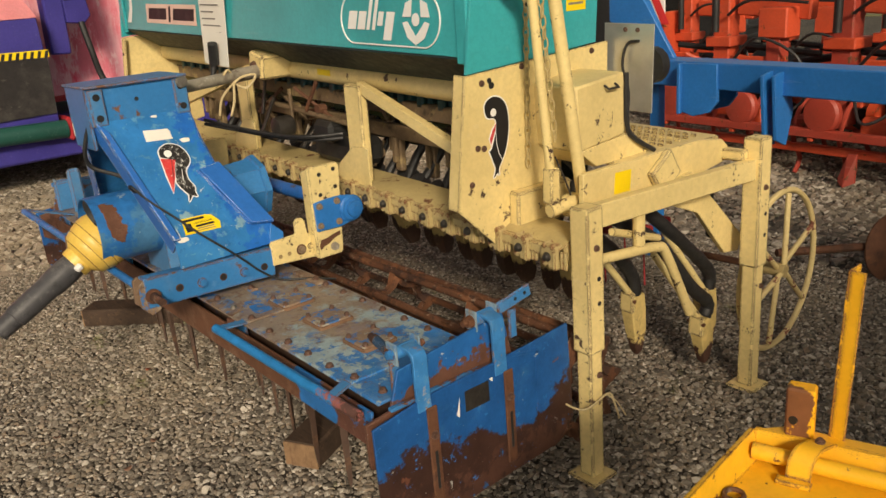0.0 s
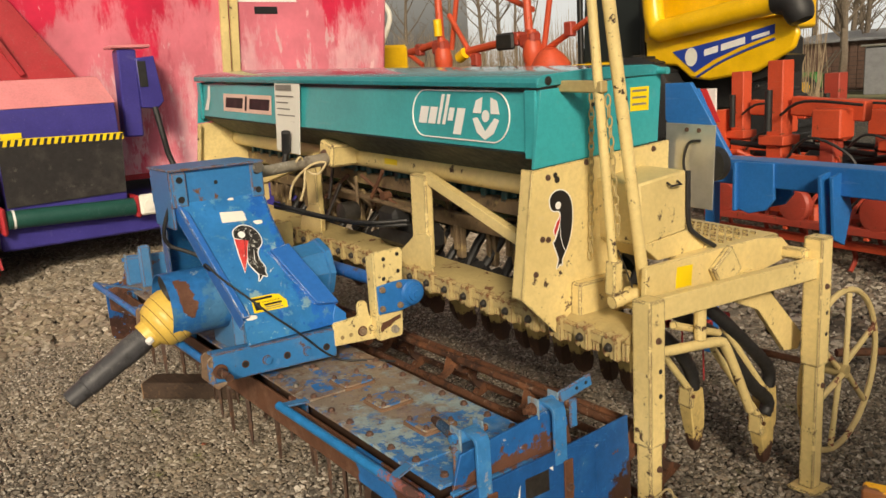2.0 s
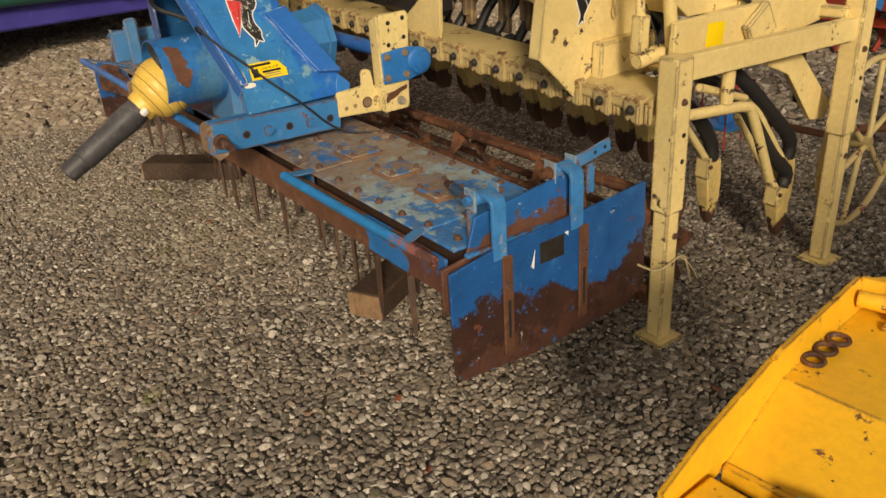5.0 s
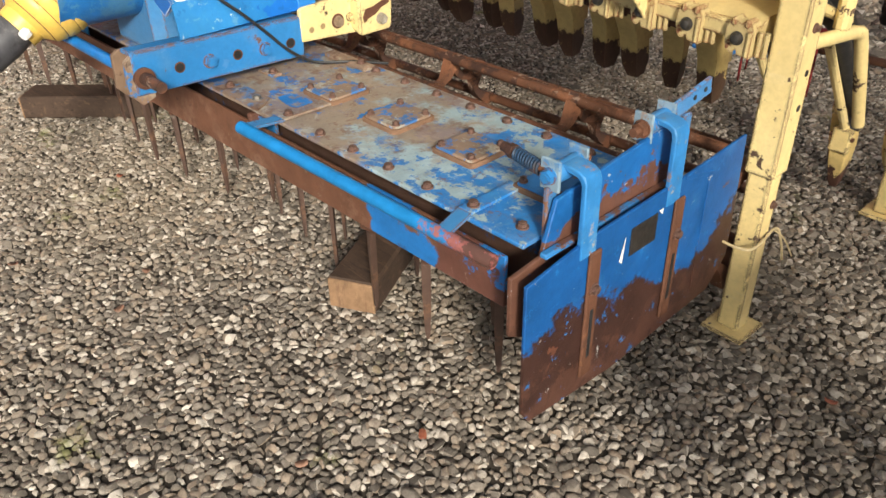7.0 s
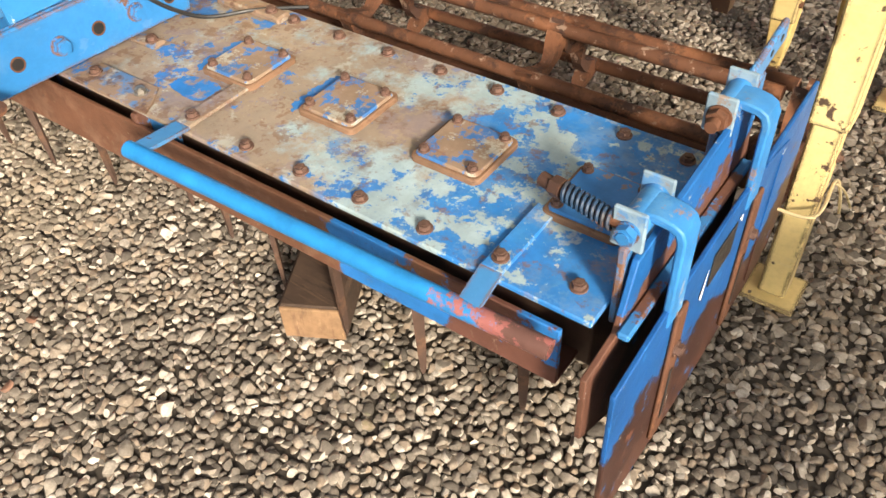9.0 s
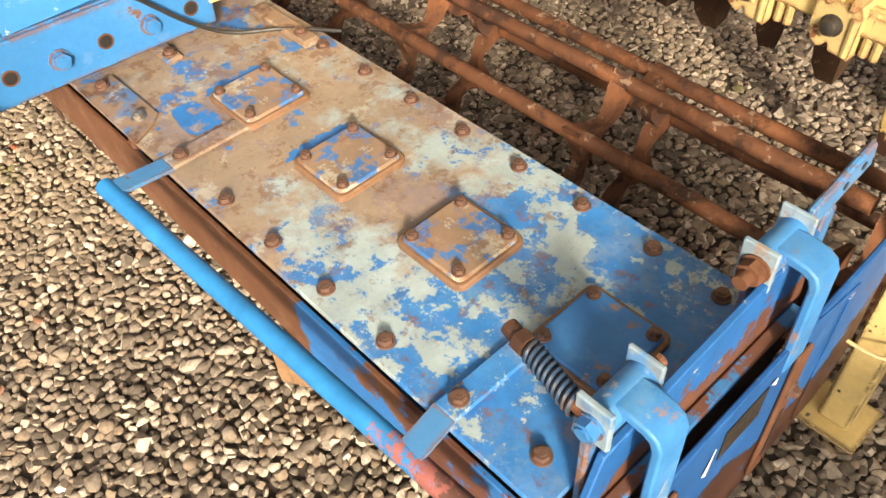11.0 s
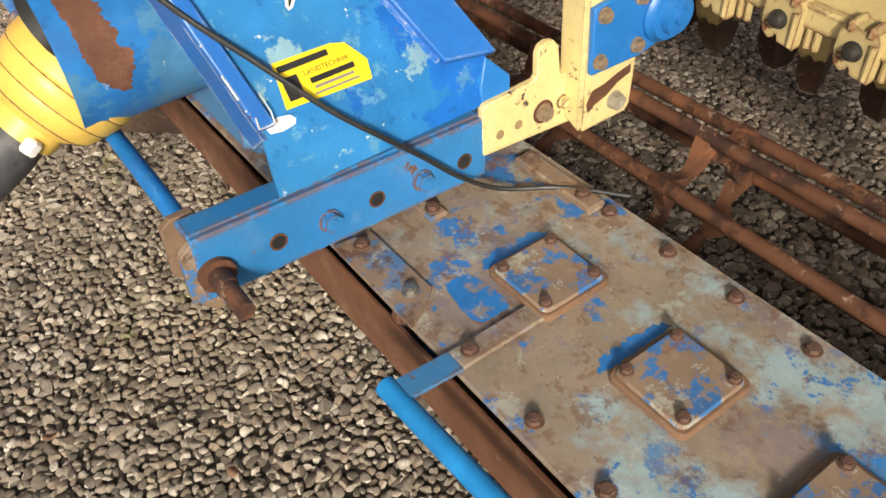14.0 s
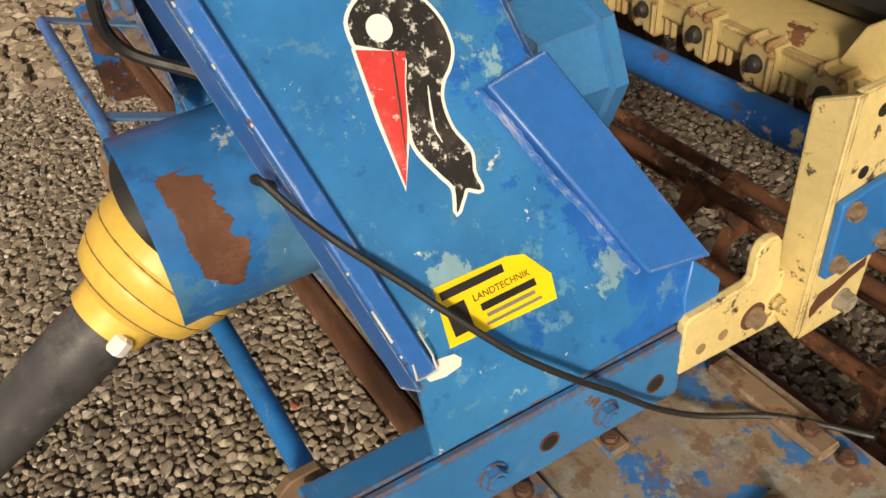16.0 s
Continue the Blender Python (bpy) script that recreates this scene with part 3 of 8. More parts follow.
for x in COVERS:
    c = part("bearing_cover", near_mesh if x > -1.0 else cover_mesh, None, deck, at=pose(x, 2.193, DECK_Z - 0.001, 0, 0, 90 * round(x * 4)))
    part("cover_flange", flange_mesh, None, c)
    bolts(deck, STUD, [(x + dx, 2.193 + dy, DECK_Z + 0.015) for dx in (-0.047, 0.047) for dy in (-0.047, 0.047)])
bolts(deck, BOLT, [(-0.93 - 0.125 * k, 2.010, DECK_Z) for k in range(1, 5)] + [(-0.913 - 0.1245 * k, 2.368, DECK_Z) for k in range(7)])
bolts(deck, BOLT, [(-0.81, 2.03, DECK_Z), (-0.80, 2.36, DECK_Z)])
bolts(deck, BOLT, [(-3.0 - 0.125 * k, 2.02, DECK_Z) for k in range(7)] + [(-3.0 - 0.125 * k, 2.37, DECK_Z) for k in range(7)])
# end plate with two bolts, cleat beside the headstock arm and raised strip at the rear edge
for shp in (Shape().prism([(-1.868, 2.045, DECK_Z), (-1.700, 2.046, DECK_Z), (-1.672, 2.012, DECK_Z), (-1.655, 1.979, DECK_Z), (-1.875, 1.979, DECK_Z)], (0, 0, 0.006)),
            Shape().box(-1.895, -1.826, 2.134, 2.168, DECK_Z - 0.001, DECK_Z + 0.007, 0.002),
            Shape().box(-1.86, -1.675, 2.338, 2.374, DECK_Z - 0.001, DECK_Z + 0.014, 0.003)):
    part("cleat", shp, cleat_m, deck, "", 0.001)
bolts(deck, BOLT, [(-1.846, 2.015, DECK_Z + 0.006), (-1.846, 2.152, DECK_Z + 0.007), (-1.71, 2.356, DECK_Z + 0.014)])
bolts(deck, hex_bolt(0.010, 0.0075, 0.0132, grey_steel), [(-1.712, 2.016, DECK_Z + 0.006)])
# blue paint kept clean beside the covers
krng = random.Random(12)
for x0, x1, y0, y1, z0 in ((-1.710, -1.678, 2.130, 2.262, 0.5355), (-1.70, -1.598, 2.055, 2.118, 0.5355), (-1.458, -1.428, 2.125, 2.260, 0.5355)):
    rem, n = Shape(), 24
    for i in range(n + 1):
        y, fade = y0 + (y1 - y0) * i / n, 0.5 * (x1 - x0) * max(0, abs(2 * i / n - 1) - 0.7) / 0.3
        rem.v += [(x0 + fade + krng.uniform(0, 0.012), y, z0), (x1 - fade * 0.3 - krng.uniform(0, 0.004), y, z0)]
        if i:
            rem.f.append((2 * i - 2, 2 * i - 1, 2 * i + 1, 2 * i))
    part("paint_remnant", rem, kept_m, deck)

rail_far_m = layered("worn_far_rail_paint", [((0.012, 0.17, 0.50), 0, 0, "", 0, 0, 0), ((0.12, 0.33, 0.5), 12, 0.56, "", 0, 0, 0, 0.05, 0.6), ((0.16, 0.075, 0.045), 9, 0.86, "X", -2.05, -2.35, 0.3, 0.02, 0.95), ((0.45, 0.5, 0.52), 24, 0.63, "", 0, 0, 0, 0.02, 0.8)], 0.4, 0.15)
# guard rail in front, on flat straps
rail = part("guard_rail", Shape().cyl((-1.592, 1.893, 0.540), (-0.80, 1.94, 0.502), 0.0155, 16, hole=0.011), rail_m, harrow, "blue tube rail with scraped end")
for x, ry, rz in ((-1.567, 1.893, 0.538), (-0.925, 1.930, 0.508)):
    s = Shape().prism([(x - 0.018, 1.99, DECK_Z + 0.007), (x - 0.018, 1.99, DECK_Z + 0.0005), (x - 0.018, ry, rz + 0.006), (x - 0.018, ry, rz + 0.013)], (0.036, 0, 0))
    strap = part("rail_strap", s, faded_blue, rail)
    part("strap_foot", Shape().box(x - 0.018, x + 0.018, 1.99, 2.145, DECK_Z + 0.001, DECK_Z + 0.008, 0.002), deck_m, rail)
    bolts(rail, BOLT, [(x, 2.014, DECK_Z + 0.008)])
part("guard_rail", Shape().pipe(smooth_line([(-1.93, 1.794, 0.616), (-2.6, 1.794, 0.616), (-3.2, 1.794, 0.614), (-3.75, 1.794, 0.612)], 4), 0.0155, 12), rail_far_m, harrow)
for x in (-3.05, -3.74):
    part("rail_strap", Shape().prism([(x - 0.018, 1.794, 0.618), (x - 0.018, 1.794, 0.626), (x - 0.018, 2.03, 0.542), (x - 0.018, 2.03, 0.534)], (0.036, 0, 0)), faded_blue, harrow)
for x in (-1.72, -2.9, -3.9):
    part("bar_bracket", Shape().box(x - 0.012, x + 0.008, 1.988, 2.02, 0.40, 0.505, 0.004), worn_blue, harrow)
    part("bracket_plate", Shape().box(x + 0.008, x + 0.085, 2.012, 2.022, 0.40, 0.50, 0.002), blue_paint, harrow)

# rotors with tines
hub = Shape().cyl((0, 0, 0.24), (0, 0, 0.31), 0.05, 16).box(-0.10, 0.10, -0.028, 0.028, 0.225, 0.255, 0.006).mesh("rotor_hub", rust)
ts = Shape()
prof = [(0.0, 0.012, 0.007), (-0.08, 0.0115, 0.006), (-0.17, 0.0095, 0.005), (-0.225, 0.0065, 0.004), (-0.24, 0.003, 0.003)]
for k, (z, w, d) in enumerate(prof):
    ts.v += [(-d, -w, z), (d, -w * 0.6, z), (d, w * 0.6, z), (-d, w, z)]
    if k:
        a, b = 4 * (k - 1), 4 * k
        ts.f += [(a + i, b + i, b + (i + 1) % 4, a + (i + 1) % 4) for i in range(4)]
ts.f += [(0, 1, 2, 3), (19, 18, 17, 16)]
tine = ts.mesh("tine", layered("worn_tine_steel", [((0.075, 0.045, 0.034), 0, 0, "", 0, 0, 0), ((0.14, 0.075, 0.045), 14, 0.55, "", 0, 0, 0, 0.1, 0.8), ((0.19, 0.16, 0.13), 20, 0.60, "", 0, 0, 0, 0.05, 0.7)], 0.6, 0.3))
for i, x in enumerate([-0.865 - 0.25 * k for k in range(13)]):
    a = 0.5 + 0.62 * i
    h = part("rotor_hub", hub, None, harrow, at=pose(x, 2.16, 0.05, 0, 0, math.degrees(a)))
    for s in (0, math.pi):
        part("tine", tine, None, h, at=pose(0.088 * math.cos(s), 0.088 * math.sin(s), 0.225, 0, 0, 90))

# end plates: inner fixed plate, outer sprung plate, hinge straps
def end_plate(x, sgn):
    """The plates that close one end; sgn tells which way is outwards."""
    o = lambda d: x + sgn * d
    top = Shape().prism([(o(-0.045), 1.918, 0.375), (o(-0.045), 1.918, 0.505), (o(-0.045), 2.0, 0.515), (o(-0.045), 2.035, 0.622), (o(-0.045), 2.42, 0.658), (o(-0.045), 2.45, 0.50), (o(-0.045), 2.44, 0.30), (o(-0.045), 2.05, 0.30)], (sgn * 0.010, 0, 0))
    inner = part("inner_plate", top, inner_m, harrow, "blue inner plate rusted in its lower part", 0.002)
    outer = part("side_plate", Shape().prism([(o(0), 1.911, 0.212), (o(0), 1.911, 0.512), (o(0), 2.09, 0.538), (o(0), 2.36, 0.545), (o(0), 2.50, 0.552), (o(0), 2.645, 0.562), (o(0), 2.66, 0.235), (o(0), 2.59, 0.165), (o(0), 2.2, 0.15), (o(0), 1.935, 0.175)], (sgn * 0.008, 0, 0)),
                 plate_m, harrow, "blue steel side plate rusted along its lower half", 0.002)
    for y in (2.10, 2.385):
        part("slide_bar", Shape().box(o(0.008), o(0.016), y - 0.018, y + 0.018, 0.20, 0.505, 0.003), rust, outer)
        part("slot", Shape().box(o(0.016), o(0.0175), y - 0.005, y + 0.005, 0.25, 0.37, 0.001), combine_dark, outer)
        bolts(outer, BOLT, [(o(0.016), y, 0.42)], FACE_X if sgn > 0 else pose(0, 0, 0, 0, -90, 0))
    part("edge_seam", Shape().box(o(0.0075), o(0.0105), 2.40, 2.52, 0.525, 0.535, 0.001, pose(0, 0, 0, -14, 0, 0).to_3x3()).box(o(0.0075), o(0.0105), 2.50, 2.512, 0.2, 0.52, 0.001), plate_m, outer)
    part("slide_rail", Shape().box(o(-0.034), o(-0.016), 1.99, 2.42, 0.520, 0.532, 0.003), worn_blue, harrow)
    for y, dz in ((2.10, -0.035), (2.381, -0.035)):
        w, yc = 0.0235, y - 0.02
        c = [(o(-0.066), 0.703), (o(-0.050), 0.716), (o(-0.030), 0.717), (o(-0.008), 0.713), (o(0.004), 0.706), (o(0.010), 0.692), (o(0.011), 0.50), (o(-0.001), 0.50), (o(-0.002), 0.686), (o(-0.006), 0.697), (o(-0.014), 0.701), (o(-0.034), 0.703), (o(-0.050), 0.702), (o(-0.060), 0.695)]
        part("hinge_strap", Shape().prism([(a, yc - w, b + (dz if b > 0.6 else 0)) for a, b in c], (0, 2 * w, 0)), hinge_m, harrow, "bent blue strap worn to rust on its shoulder", 0.003)
        part("hinge_tube", Shape().cyl((o(-0.055), y - 0.058, 0.698 + dz), (o(-0.055), y + 0.012, 0.698 + dz), 0.0195, 20), hinge_m, harrow)
        for d0, d1 in ((-0.066, -0.058), (0.012, 0.019)):
            part("hinge_lug", Shape().box(o(-0.078), o(-0.034), y + d0, y + d1, 0.668 + dz, 0.730 + dz, 0.002), lug_m_, harrow)
        head = hex_bolt(0.0145, 0.011, 0.0165, blue_paint) if y < 2.2 else hex_bolt(0.016, 0.014, 0.019, rust_bright)
        bolts(harrow, head, [(o(-0.055), y - 0.066, 0.698 + dz)], FACE_Y)
        if y > 2.2:
            part("bolt_end", Shape().cyl((o(-0.055), y - 0.080, 0.698 + dz), (o(-0.055), y - 0.098, 0.698 + dz), 0.0095, 12), rust_bright, harrow)
        part("nut", Shape().cyl((o(-0.055), y + 0.019, 0.698 + dz), (o(-0.055), y + 0.031, 0.698 + dz), 0.0145, 6).cyl((o(-0.055), y + 0.030, 0.698 + dz), (o(-0.055), y + 0.042, 0.698 + dz), 0.009, 10), rust_bright, harrow)
        part("post", Shape().box(o(-0.062), o(-0.05), y - 0.075, y - 0.045, 0.50, 0.64, 0.003), faded_blue, harrow)


end_plate(XN, 1)
end_plate(XF, -1)
part("hole_bar", Shape().box(-0.755, -0.745, 2.415, 2.55, 0.652, 0.692, 0.003, pose(0, 0, 0, 10, 0, 0).to_3x3(), (-0.75, 2.435, 0.67)).box(-0.755, -0.745, 2.455, 2.485, 0.56, 0.65, 0.003), blue_paint, harrow)
for p in ((2.483, 0.681), (2.522, 0.688)):
    part("bolt_hole", Shape().cyl((-0.7455, p[0], p[1]), (-0.744, p[0], p[1]), 0.006, 10), combine_dark, harrow)
part("label_plate", Shape().box(-0.6915, -0.690, 2.22, 2.31, 0.435, 0.50, 0.0004), dark_steel, harrow, "dark worn label")
part("label_scrap", Shape().prism([(-0.6895, 2.185, 0.44), (-0.6895, 2.20, 0.49), (-0.6895, 2.195, 0.43)], (0.0006, 0, 0)), white_sticker, harrow, "torn white scrap of a label")
part("label_scrap", Shape().prism([(-0.6895, 2.31, 0.505), (-0.6895, 2.325, 0.505), (-0.6895, 2.325, 0.49)], (0.0006, 0, 0)), white_sticker, harrow, "torn white scrap of a label")
spring_m = layered("worn_spring_steel", [((0.02, 0.05, 0.10), 0, 0, "", 0, 0, 0), ((0.045, 0.04, 0.038), 25, 0.5, "", 0, 0, 0, 0.1, 0.8), ((0.18, 0.09, 0.06), 40, 0.58, "", 0, 0, 0, 0.05, 0.8)], 0.45, 0.3)
# coil spring with rod and nut at the near hinge
coil = [(-0.856 + 0.08 * k / 110, 2.057 + 0.0118 * math.cos(k * 2 * math.pi / 11) - 0.02 * k / 110, 0.665 + 0.003 * k / 110 + 0.0118 * math.sin(k * 2 * math.pi / 11)) for k in range(111)]
spring = part("coil_spring", Shape().pipe(coil, 0.0029, 6), spring_m, harrow, "dark coil spring")
part("rod", Shape().cyl((-0.885, 2.062, 0.665), (-0.765, 2.036, 0.668), 0.008, 10).cyl((-0.874, 2.060, 0.665), (-0.858, 2.057, 0.666), 0.0145, 6).cyl((-0.893, 2.064, 0.665), (-0.875, 2.060, 0.665), 0.0105, 12), rust_bright, spring, "rusty rod and nut")

# cage roller
RY, RZ, RR = 2.745, 0.275, 0.18
skew = lambda x: -0.045 * (x + 1.25)      # the roller hangs a little askew
sag = lambda x: 0.03 * (x + 1.25)
roller = part("roller_shaft", Shape().cyl((-0.78, RY + skew(-0.78), RZ + sag(-0.78)), (XF + 0.08, RY + skew(XF), RZ + sag(XF)), 0.016, 14), rust, harrow)
for k in range(8):
    a = radians(90 + 45 * k)
    y, z = RY + RR * math.cos(a), RZ + RR * math.sin(a)
    part("roller_bar", Shape().cyl((-0.76, y + skew(-0.76), z + sag(-0.76)), (XF + 0.06, y + skew(XF), z + sag(XF)), 0.0155, 14), rust_bright, harrow, "rusty round roller bar")
web, N = Shape(), 128
for j in range(N):
    u, a = (j % 16) / 16, radians(90 + 360 * j / N)
    r = RR - 0.010 - 0.052 * math.sin(u * math.pi) ** 0.9
    t = 0.010 + 0.022 * abs(math.cos(u * math.pi)) ** 3
    w_ = 0.0125 + 0.006 * abs(math.cos(u * math.pi)) ** 2
    e = Vector((0, math.cos(a), math.sin(a)))
    web.v += [tuple(e * (r + w) + Vector((x, 0, 0))) for x, w in ((-w_, t), (w_, t), (w_, -t), (-w_, -t))]
    web.f += [(4 * j + i, 4 * j + (i + 1) % 4, (4 * j + 4 + (i + 1) % 4) % (4 * N), (4 * j + 4 + i) % (4 * N)) for i in range(4)]
web_mesh = web.mesh("roller_spider", rust_bright)
for k in range(7):
    x = -0.725 - 0.527 * k
    part("roller_spider", web_mesh, None, harrow, at=pose(x, RY + skew(x), RZ + sag(x)))
for x in (-0.775, XF + 0.075):
    part("roller_arm", Shape().prism([(x, 2.36, 0.50), (x, 2.42, 0.52), (x, 2.60, 0.44), (x, 2.74, 0.37), (x, 2.74, 0.29), (x, 2.66, 0.28), (x, 2.56, 0.36), (x, 2.36, 0.40)], (0.012, 0, 0)), rust, harrow, "", 0.002)

# headstock: two lower-link arms, a sloped cover on either side, top plate
turn_arm = pose(0, 0, 0, -2.2, 0, 0).to_3x3()
def link_arm(m):
    """One lower-link arm with its clevis and pin; m maps the near side to either side."""
    arm = part("link_arm", Shape().box(m(-1.840), m(-1.852), 1.765, 2.262, 0.574, 0.684, 0.003, turn_arm, (0, 2.0, 0.63)), blue_paint, harrow)
    for z in (0.672, 0.574):
        part("arm_flange", Shape().box(m(-1.853), m(-1.90), 1.765, 2.262, z, z + 0.012, 0.003, turn_arm, (0, 2.0, 0.63)), blue_paint, arm)
    for x in (-1.845, -1.915):
        part("clevis", Shape().prism([(m(x), 1.745, 0.59), (m(x), 1.75, 0.672), (m(x), 1.766, 0.684), (m(x), 1.80, 0.684), (m(x), 1.82, 0.64), (m(x), 1.81, 0.57), (m(x), 1.775, 0.556)], (m(x - 0.014) - m(x), 0, 0)), clevis_m, arm, "", 0.002)
    pin = part("link_pin", Shape().cyl((m(-1.95), 1.787, 0.627), (m(-1.80), 1.787, 0.627), 0.0165, 16).cyl((m(-1.80), 1.787, 0.627), (m(-1.745), 1.787, 0.627), 0.014, 16), rust_bright, arm, "rusty link pin")
    part("pin_collar", Shape().cyl((m(-1.842), 1.787, 0.627), (m(-1.83), 1.787, 0.627), 0.027, 16), rust, pin)
    for k in range(5):
        y = 1.884 + 0.083 * k
        z = 0.6285 - 0.0045 * k
        if k in (1, 3):
            bolts(arm, BLUE_BOLT, [(m(-1.8395), y, z)], FACE_X if m(0) == 0 else pose(0, 0, 0, 0, -90, 0))
        else:
            part("bolt_hole", Shape().cyl((m(-1.842), y, z), (m(-1.8388), y, z), 0.0112, 14), combine_dark, arm)
            part("hole_rim", Shape().cyl((m(-1.842), y, z), (m(-1.8384), y, z), 0.0142, 18, hole=0.0112), rust, arm)


link_arm(lambda x: x)
link_arm(mirror)

def slope(z):
    return -1.868 - (z - 0.775) * 0.319 / 0.424


def side_cover(m):
    """The sloped sheet on one side of the headstock, with folded edges and raised bands."""
    lev = [(0.692, 1.905, 2.262), (0.775, 1.908, 2.288), (0.88, 1.885, 2.235), (1.0, 1.858, 2.178), (1.10, 1.836, 2.168), (1.20, 1.812, 2.172)]
    s, xs = Shape(), [-1.848] + [slope(z) for z, _, _ in lev[1:]]
    n = len(lev)
    nx, nz = 0.8, 0.6
    front = [(m(x), y0, z) for x, (z, y0, y1) in zip(xs, lev)]
    back = [(m(x), y1, z) for x, (z, y0, y1) in zip(xs, lev)]
    inf = [(m(x - 0.008 * nx), y0, z - 0.008 * nz) for x, (z, y0, y1) in zip(xs, lev)]
    inb = [(m(x - 0.008 * nx), y1, z - 0.008 * nz) for x, (z, y0, y1) in zip(xs, lev)]
    s.v = [tuple(p) for p in front + back + inf + inb]
    for i in range(n - 1):
        f, b_, u, w = i, n + i, 2 * n + i, 3 * n + i
        s.f += [(f, b_, b_ + 1, f + 1), (u + 1, w + 1, w, u), (f, f + 1, u + 1, u), (b_, w, w + 1, b_ + 1)]
    s.f += [(0, 2 * n, 3 * n, n), (n - 1, 2 * n - 1, 4 * n - 1, 3 * n - 1)]
    cover = part("headstock_cover", s, head_m, harrow, "sky blue sheet with brushed darker paint and pale scuffs")
    # folded flanges down the front and rear edges
    for e, y0 in ((front, 0.0), (back, -0.008)):
        f, d = Shape(), Vector((m(-0.05) - m(0), 0, -0.04))
        rim = [Vector(p) + Vector((0, y0, 0)) for p in e[1:]]
        for p in rim:
            f.v += [tuple(p), tuple(p + d), tuple(p + d + Vector((0, 0.008, 0))), tuple(p + Vector((0, 0.008, 0)))]
        for i in range(len(rim) - 1):
            f.f += [(4 * i + j, 4 * i + (j + 1) % 4, 4 * i + 4 + (j + 1) % 4, 4 * i + 4 + j) for j in range(4)]
        f.f += [(3, 2, 1, 0), tuple(4 * len(rim) - 4 + j for j in range(4))]
        part("flange", f, bright_blue, cover)
    # pale bare chips along the front edge and round the foot of the band
    for k in range(13):
        z = random.uniform(0.79, 1.18)
        y0 = 1.906 - (z - 0.785) * 0.2193
        w, h = random.uniform(0.0006, 0.002), random.choice((0.003, 0.005, 0.008, 0.03))
        q = [(slope(z), y0 - 0.001, z), (slope(z), y0 + w, z + 0.002), (slope(z + h), y0 + w - h * 0.22, z + h), (slope(z + h), y0 - 0.001 - h * 0.22, z + h)]
        part("paint_chip", Shape().prism([(m(px + 0.0102), py, pz + 0.0082) for px, py, pz in q], (m(0.0004) - m(0), 0, 0.0003)), chip_grey if k % 3 else rust, cover)
    ring_ = [(slope(z) + 0.0106, y, z + 0.0085) for y, z in ((1.909, 0.80), (1.907, 0.787), (1.915, 0.786), (1.930, 0.787), (1.9315, 0.80), (1.927, 0.822))]
    part("paint_chip", Shape().pipe([(m(px), py, pz) for px, py, pz in ring_], [0.0012, 0.002, 0.0012, 0.0018, 0.0012, 0.0008], 5), chip_grey, cover)
    # raised band along the front edge and box along the rear edge
    band, boxy = Shape(), Shape()
    up = Vector((m(0.010) - m(0), 0, 0.008))
    q = [(slope(0.785), 1.906, 0.785), (slope(0.785), 1.932, 0.785), (slope(1.16), 1.848, 1.16), (slope(1.20), 1.815, 1.20)]
    band.prism([(m(x), y, z) for x, y, z in q], up)
    part("front_band", band, bright_blue, cover, "brighter blue raised band with scuffed edge", 0.003)
    q = [(slope(0.776), 2.203, 0.776), (slope(0.765), 2.292, 0.765), (slope(0.997), 2.184, 0.997), (slope(0.985), 2.10, 0.985)]
    boxy.prism([(m(x), y, z) for x, y, z in q], up * 1.5)
    part("rear_band", boxy, bright_blue, cover, "brighter blue welded box", 0.003)
    weld = [(slope(0.78 + 0.034 * k) + 0.004, 2.198 - 0.0172 * k + random.uniform(-0.002, 0.002), 0.785 + 0.034 * k) for k in range(7)]
    part("weld_bead", Shape().pipe([(m(x), y, z) for x, y, z in smooth_line(weld, 5)], [0.004 + 0.002 * (i % 2) for i in range(31)], 6), bright_blue, cover)
    return cover


cover = side_cover(lambda x: x)
part("corner_plate", Shape().prism([(-1.846, 2.262, 0.676), (-1.850, 2.262, 0.72), (-1.862, 2.282, 0.764), (-1.850, 2.322, 0.722), (-1.846, 2.318, 0.690)], (-0.008, 0, 0)), beam_blue, harrow, "", 0.003)
side_cover(mirror)
top = part("top_plate", Shape().box(-2.188, -2.198, 1.80, 2.175, 1.185, 1.325, 0.002).box(mirror(-2.188), mirror(-2.198), 1.80, 2.175, 1.185, 1.325, 0.002)
           .box(-2.198, mirror(-2.198), 1.80, 1.812, 1.10, 1.325, 0.002).box(-2.198, mirror(-2.198), 2.163, 2.175, 1.12, 1.325, 0.002), blue_paint, harrow)
for y in (1.835, 2.148):
    b = part("link_bracket", Shape().box(-2.187, -2.176, y - 0.027, y + 0.027, 1.185, 1.318, 0.004), faded_blue, top, "worn bracket with two holes")
    for z in (1.215, 1.29):
        part("bolt_hole", Shape().cyl((-2.177, y, z), (-2.1745, y, z), 0.013, 14), combine_dark, b)
bolts(top, hex_bolt(0.02, 0.012, 0.024, grey_steel), [(-2.175, 2.155, 1.305)], FACE_X)
part("bolt_hole", Shape().cyl((-2.189, 1.98, 1.265), (-2.187, 1.98, 1.265), 0.008, 12), combine_dark, top)
part("rim", Shape().box(-2.17, mirror(-2.17), 1.795, 2.18, 1.322, 1.332, 0.003), faded_blue, top)
part("gearbox", Shape().box(-2.46, -2.16, 1.98, 2.3, 0.53, 0.95, 0.03), faded_blue, harrow)
